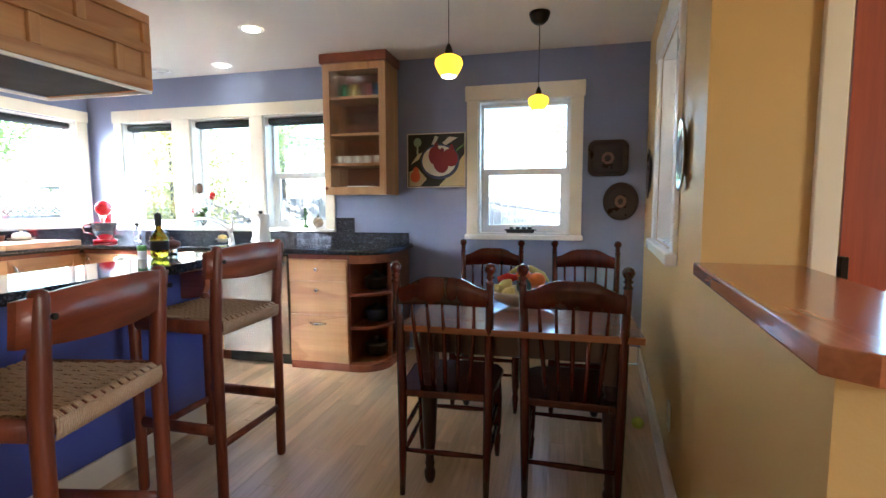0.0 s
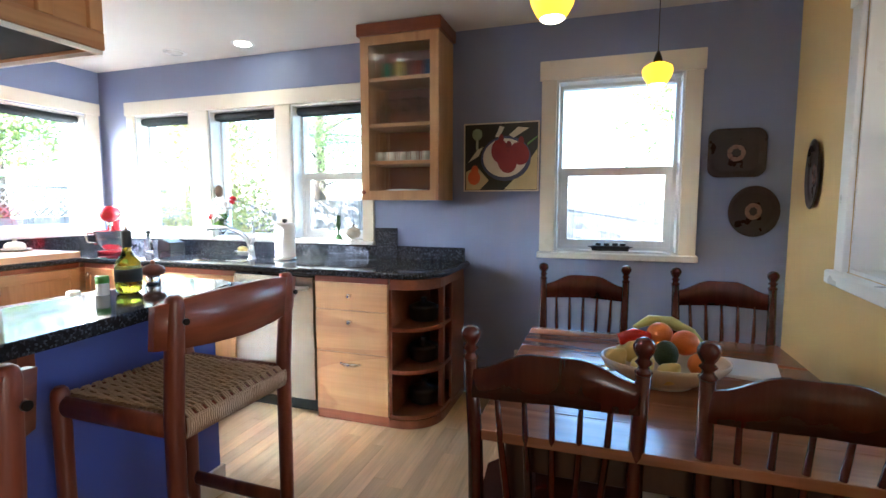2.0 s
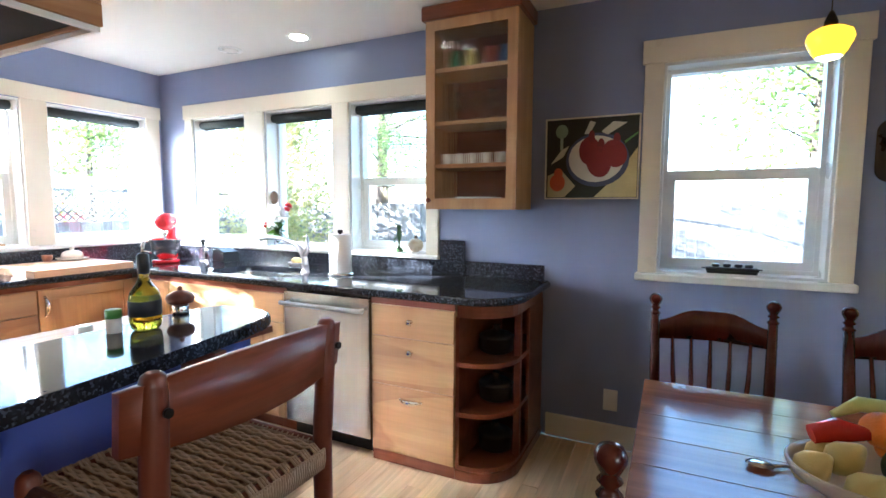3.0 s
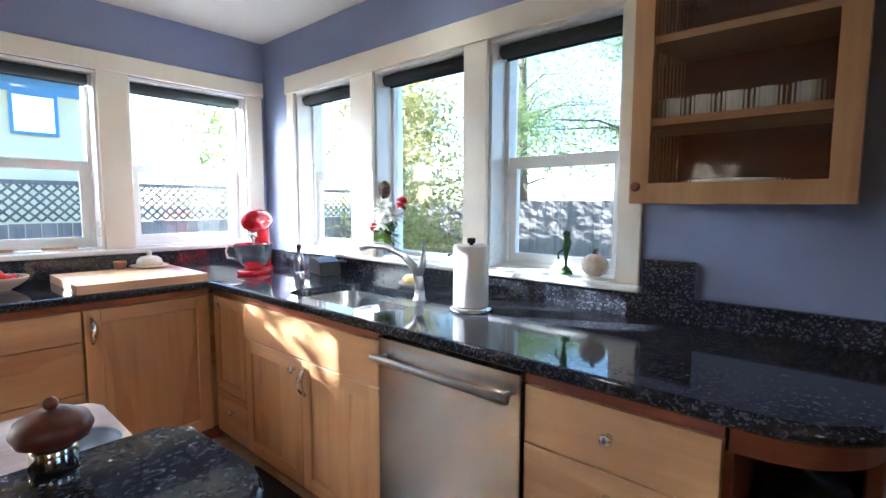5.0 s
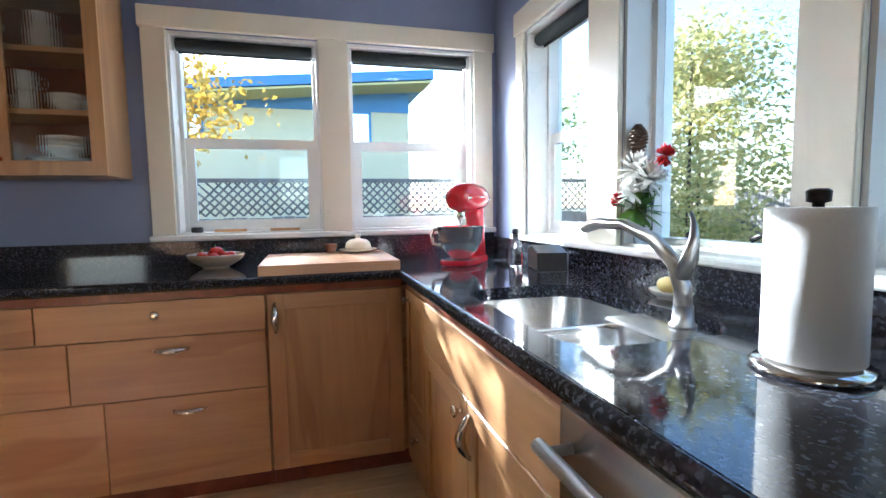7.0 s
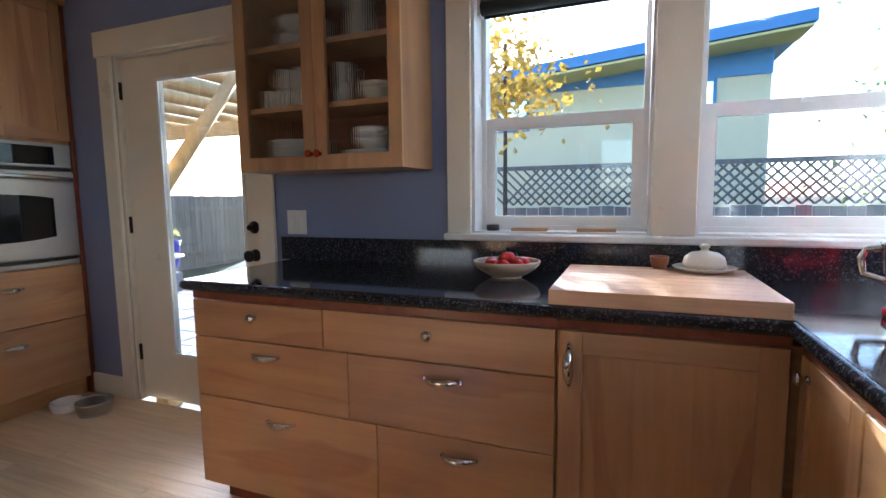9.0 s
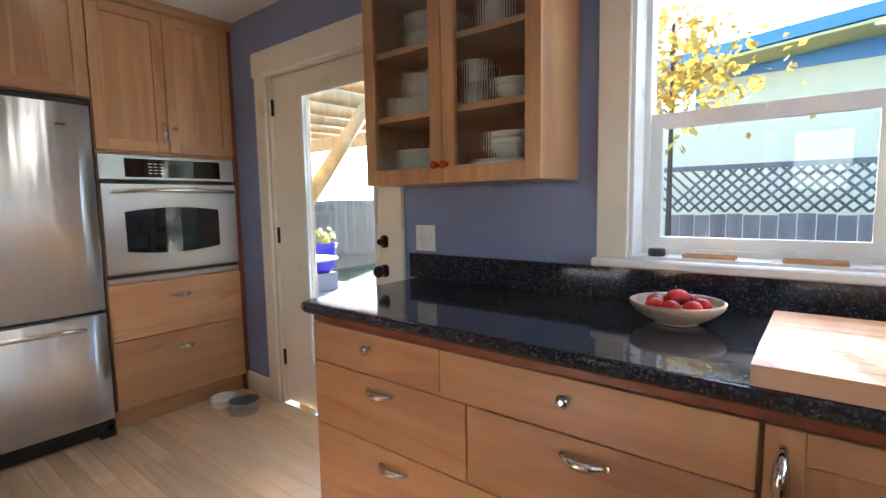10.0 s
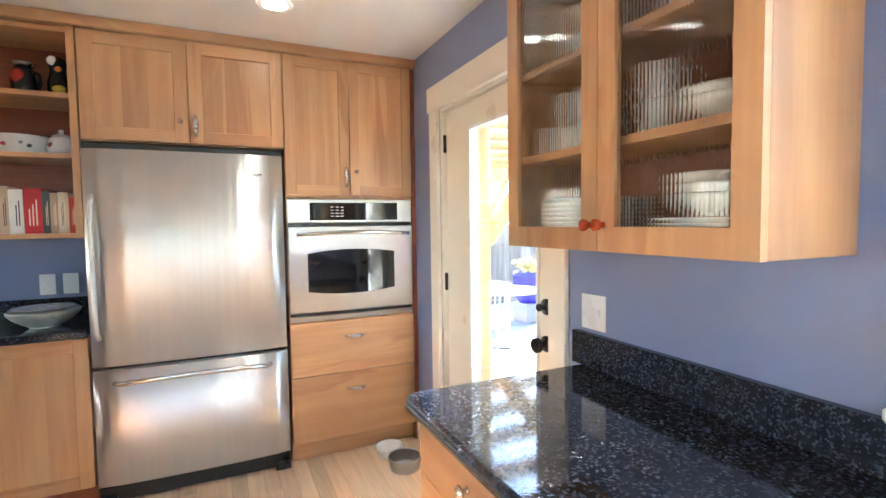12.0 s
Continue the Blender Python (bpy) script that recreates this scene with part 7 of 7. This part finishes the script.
BLACKGLAZE = mottled("black_glaze", (0.012, 0.012, 0.014), (0.022, 0.022, 0.025), 0.15, 10, 0.02)
REDGLAZE = mottled("dark_red_glaze", (0.30, 0.025, 0.02), (0.40, 0.04, 0.03), 0.2, 12, 0.02)
YELLOWGLAZE = mottled("yellow_glaze", (0.62, 0.48, 0.04), (0.70, 0.55, 0.08), 0.25, 10, 0.02)
pj = thing("ceramic_pitcher", (2.0, -4.43, 2.0675), "black and dark red ceramic pitcher with a silver rim", "pitcher")
bm = bmesh.new()
lathe(bm, [(0.04, 0), (0.052, 0.02), (0.054, 0.07), (0.044, 0.12), (0.036, 0.142)], (2.0, -4.43, 2.0675), 20)
part("body", bm, BLACKGLAZE, pj)
bm = bmesh.new()
lathe(bm, [(0.037, 0.1425), (0.044, 0.15), (0.046, 0.165), (0.04, 0.166), (0.02, 0.15)], (2.0, -4.43, 2.0675), 20)
part("rim", bm, PEWTER, pj)
bm = bmesh.new()
blob(bm, (2.012, -4.392, 2.155), 0.03, (1, 0.65, 1.3), 12, 8)
part("red_glaze_patch", bm, REDGLAZE, pj)
bm = bmesh.new()
tube(bm, [(1.965, -4.43, 2.19), (1.94, -4.43, 2.18), (1.936, -4.43, 2.13), (1.952, -4.43, 2.09)], 0.009, 8)
part("handle", bm, BLACKGLAZE, pj)
pj = thing("ceramic_jug", (1.86, -4.42, 2.0675), "black ceramic jug with white, orange and yellow paint", "jug")
bm = bmesh.new()
lathe(bm, [(0.034, 0), (0.046, 0.015), (0.047, 0.07), (0.036, 0.115), (0.032, 0.14), (0.04, 0.165), (0.036, 0.192), (0.014, 0.203)], (1.86, -4.42, 2.0675), 20)
part("body", bm, BLACKGLAZE, pj)
for name, c, r, sq, m_ in (("white_paint", (1.876, -4.388, 2.245), 0.022, (1, 0.5, 1.1), CERAMIC), ("orange_paint", (1.852, -4.385, 2.205), 0.014, (1.1, 0.5, 1), ORANGE), ("yellow_paint", (1.852, -4.382, 2.105), 0.03, (1, 0.45, 0.75), YELLOWGLAZE)):
    bm = bmesh.new()
    blob(bm, c, r, sq, 12, 8)
    part(name, bm, m_, pj)
vessel("large_bowl", (1.985, -4.47, 0.9085), hollow(0.155, 0.09, 0.4, 0.008), mottled("grey_stoneware", (0.34, 0.36, 0.32), (0.42, 0.44, 0.40), 0.3, 10, 0.03), "grey stoneware bowl on the granite beside the refrigerator", "bowl", 32)
vessel("blue_dish", (1.985, -4.47, 0.999), [(0.06, 0), (0.12, 0.008), (0.135, 0.014), (0.12, 0.014), (0.003, 0.006)], mottled("blue_white_glaze", (0.12, 0.15, 0.30), (0.75, 0.75, 0.75), 0.2, 30, 0.01), "blue and white dish resting on the stoneware bowl", "dish", 28)

# pots on the rounded end shelf
for z in (0.0745, 0.3445, 0.5945):
    vessel("iron_pot", (3.19, -0.42, z), [(0.07, 0), (0.085, 0.01), (0.088, 0.08), (0.092, 0.085), (0.07, 0.10), (0.02, 0.115), (0.016, 0.135), (0.02, 0.14)], BLACK, "black lidded iron pot on the end shelf", "pot", 24)

# pet bowls and a ball on the floor
vessel("pet_bowl", (0.245, -4.16, 0.0005), hollow(0.085, 0.05, 0.9, 0.012), CERAMIC, "white pet food bowl on the floor", "bowl", 28)
vessel("water_bowl", (0.225, -3.945, 0.0005), hollow(0.095, 0.075, 0.85, 0.004), STEEL_H, "stainless steel pet water bowl on the floor", "bowl", 28)
bm = bmesh.new()
blob(bm, (5.02, -1.17, 0.0325), 0.032, n=18, rings=12)
solo("tennis_ball", bm, woven("felt", (0.40, 0.50, 0.06), (0.50, 0.58, 0.10)), "yellow-green tennis ball on the floor by the wall", "ball")

# terrace furniture
IRON = mottled("white_painted_iron", (0.62, 0.60, 0.54), (0.70, 0.68, 0.62), 0.45, 10, 0.05)
PZ = GZ + 0.155


def garden_chair(x, y, turn):
    M = Matrix.Translation((x, y, PZ)) @ Matrix.Rotation(turn, 4, "Z")
    c = thing("garden_chair", (x, y, PZ), "white painted iron garden chair on the terrace", "chair", "garden chairs")
    for sx in (-1, 1):
        for sy in (-1, 1):
            bm = bmesh.new()
            tube(bm, [M @ Vector((0.22 * sx, 0.2 * sy, 0)), M @ Vector((0.19 * sx, 0.17 * sy, 0.44))], 0.011, 8)
            part("leg", bm, IRON, c)
    bm = bmesh.new()
    prism(bm, rounded(-0.21, -0.2, 0.21, 0.2, 0.06, 5), 0.44, 0.46, M, 0.004)
    part("seat", bm, PERGOLA, c, "tan wooden seat")
    bm = bmesh.new()
    for i in range(7):
        u = -0.18 + 0.06 * i
        tube(bm, [M @ Vector((u, 0.19, 0.46)), M @ Vector((u * 1.05, 0.27, 0.86 + 0.05 * math.cos(u * 6)))], 0.007, 6)
    tube(bm, [M @ Vector((-0.2 + 0.04 * i, 0.27, 0.86 + 0.05 * math.cos((-0.2 + 0.04 * i) * 6))) for i in range(11)], 0.011, 8)
    part("backrest", bm, IRON, c)


garden_chair(-1.58, -6.12, 2.2)
garden_chair(-1.35, -7.1, 0.9)
gt = thing("garden_table", (-2.25, -6.75, PZ), "round white painted iron garden table", "table")
bm = bmesh.new()
lathe(bm, [(0.42, 0.70), (0.45, 0.705), (0.45, 0.725), (0.42, 0.73)], (-2.25, -6.75, PZ), 32)
part("tabletop", bm, IRON, gt)
bm = bmesh.new()
lathe(bm, [(0.22, 0), (0.22, 0.015), (0.03, 0.05), (0.028, 0.66), (0.10, 0.70)], (-2.25, -6.75, PZ), 20)
part("pedestal", bm, IRON, gt)
pot = thing("flower_pot", (-3.4, -7.9, PZ), "cobalt blue glazed flower pot with leaves", "pot")
bm = bmesh.new()
lathe(bm, [(0.16, 0), (0.24, 0.1), (0.27, 0.4), (0.29, 0.5), (0.25, 0.5), (0.22, 0.3), (0.01, 0.25)], (-3.4, -7.9, PZ + 0.3), 28)
part("pot", bm, mottled("cobalt_glaze", (0.04, 0.03, 0.42), (0.06, 0.05, 0.50), 0.15, 8, 0.02), pot)
boxes("stand", PAVER, pot, ((-3.6, -8.1, PZ), (-3.2, -7.7, PZ + 0.3)), bevel=0.01)
vs, fs = leaves(random.Random(4), [(-3.4, -7.9, PZ + 0.86), (-3.45, -7.85, PZ + 0.9)], 90, 0.09, 0.08)
me = bpy.data.meshes.new("leaf")
me.from_pydata(vs, [], fs)
me.materials.append(HEDGE)
ob = new("foliage", me)
ob.parent, ob.matrix_parent_inverse = pot, world_of(pot).inverted()
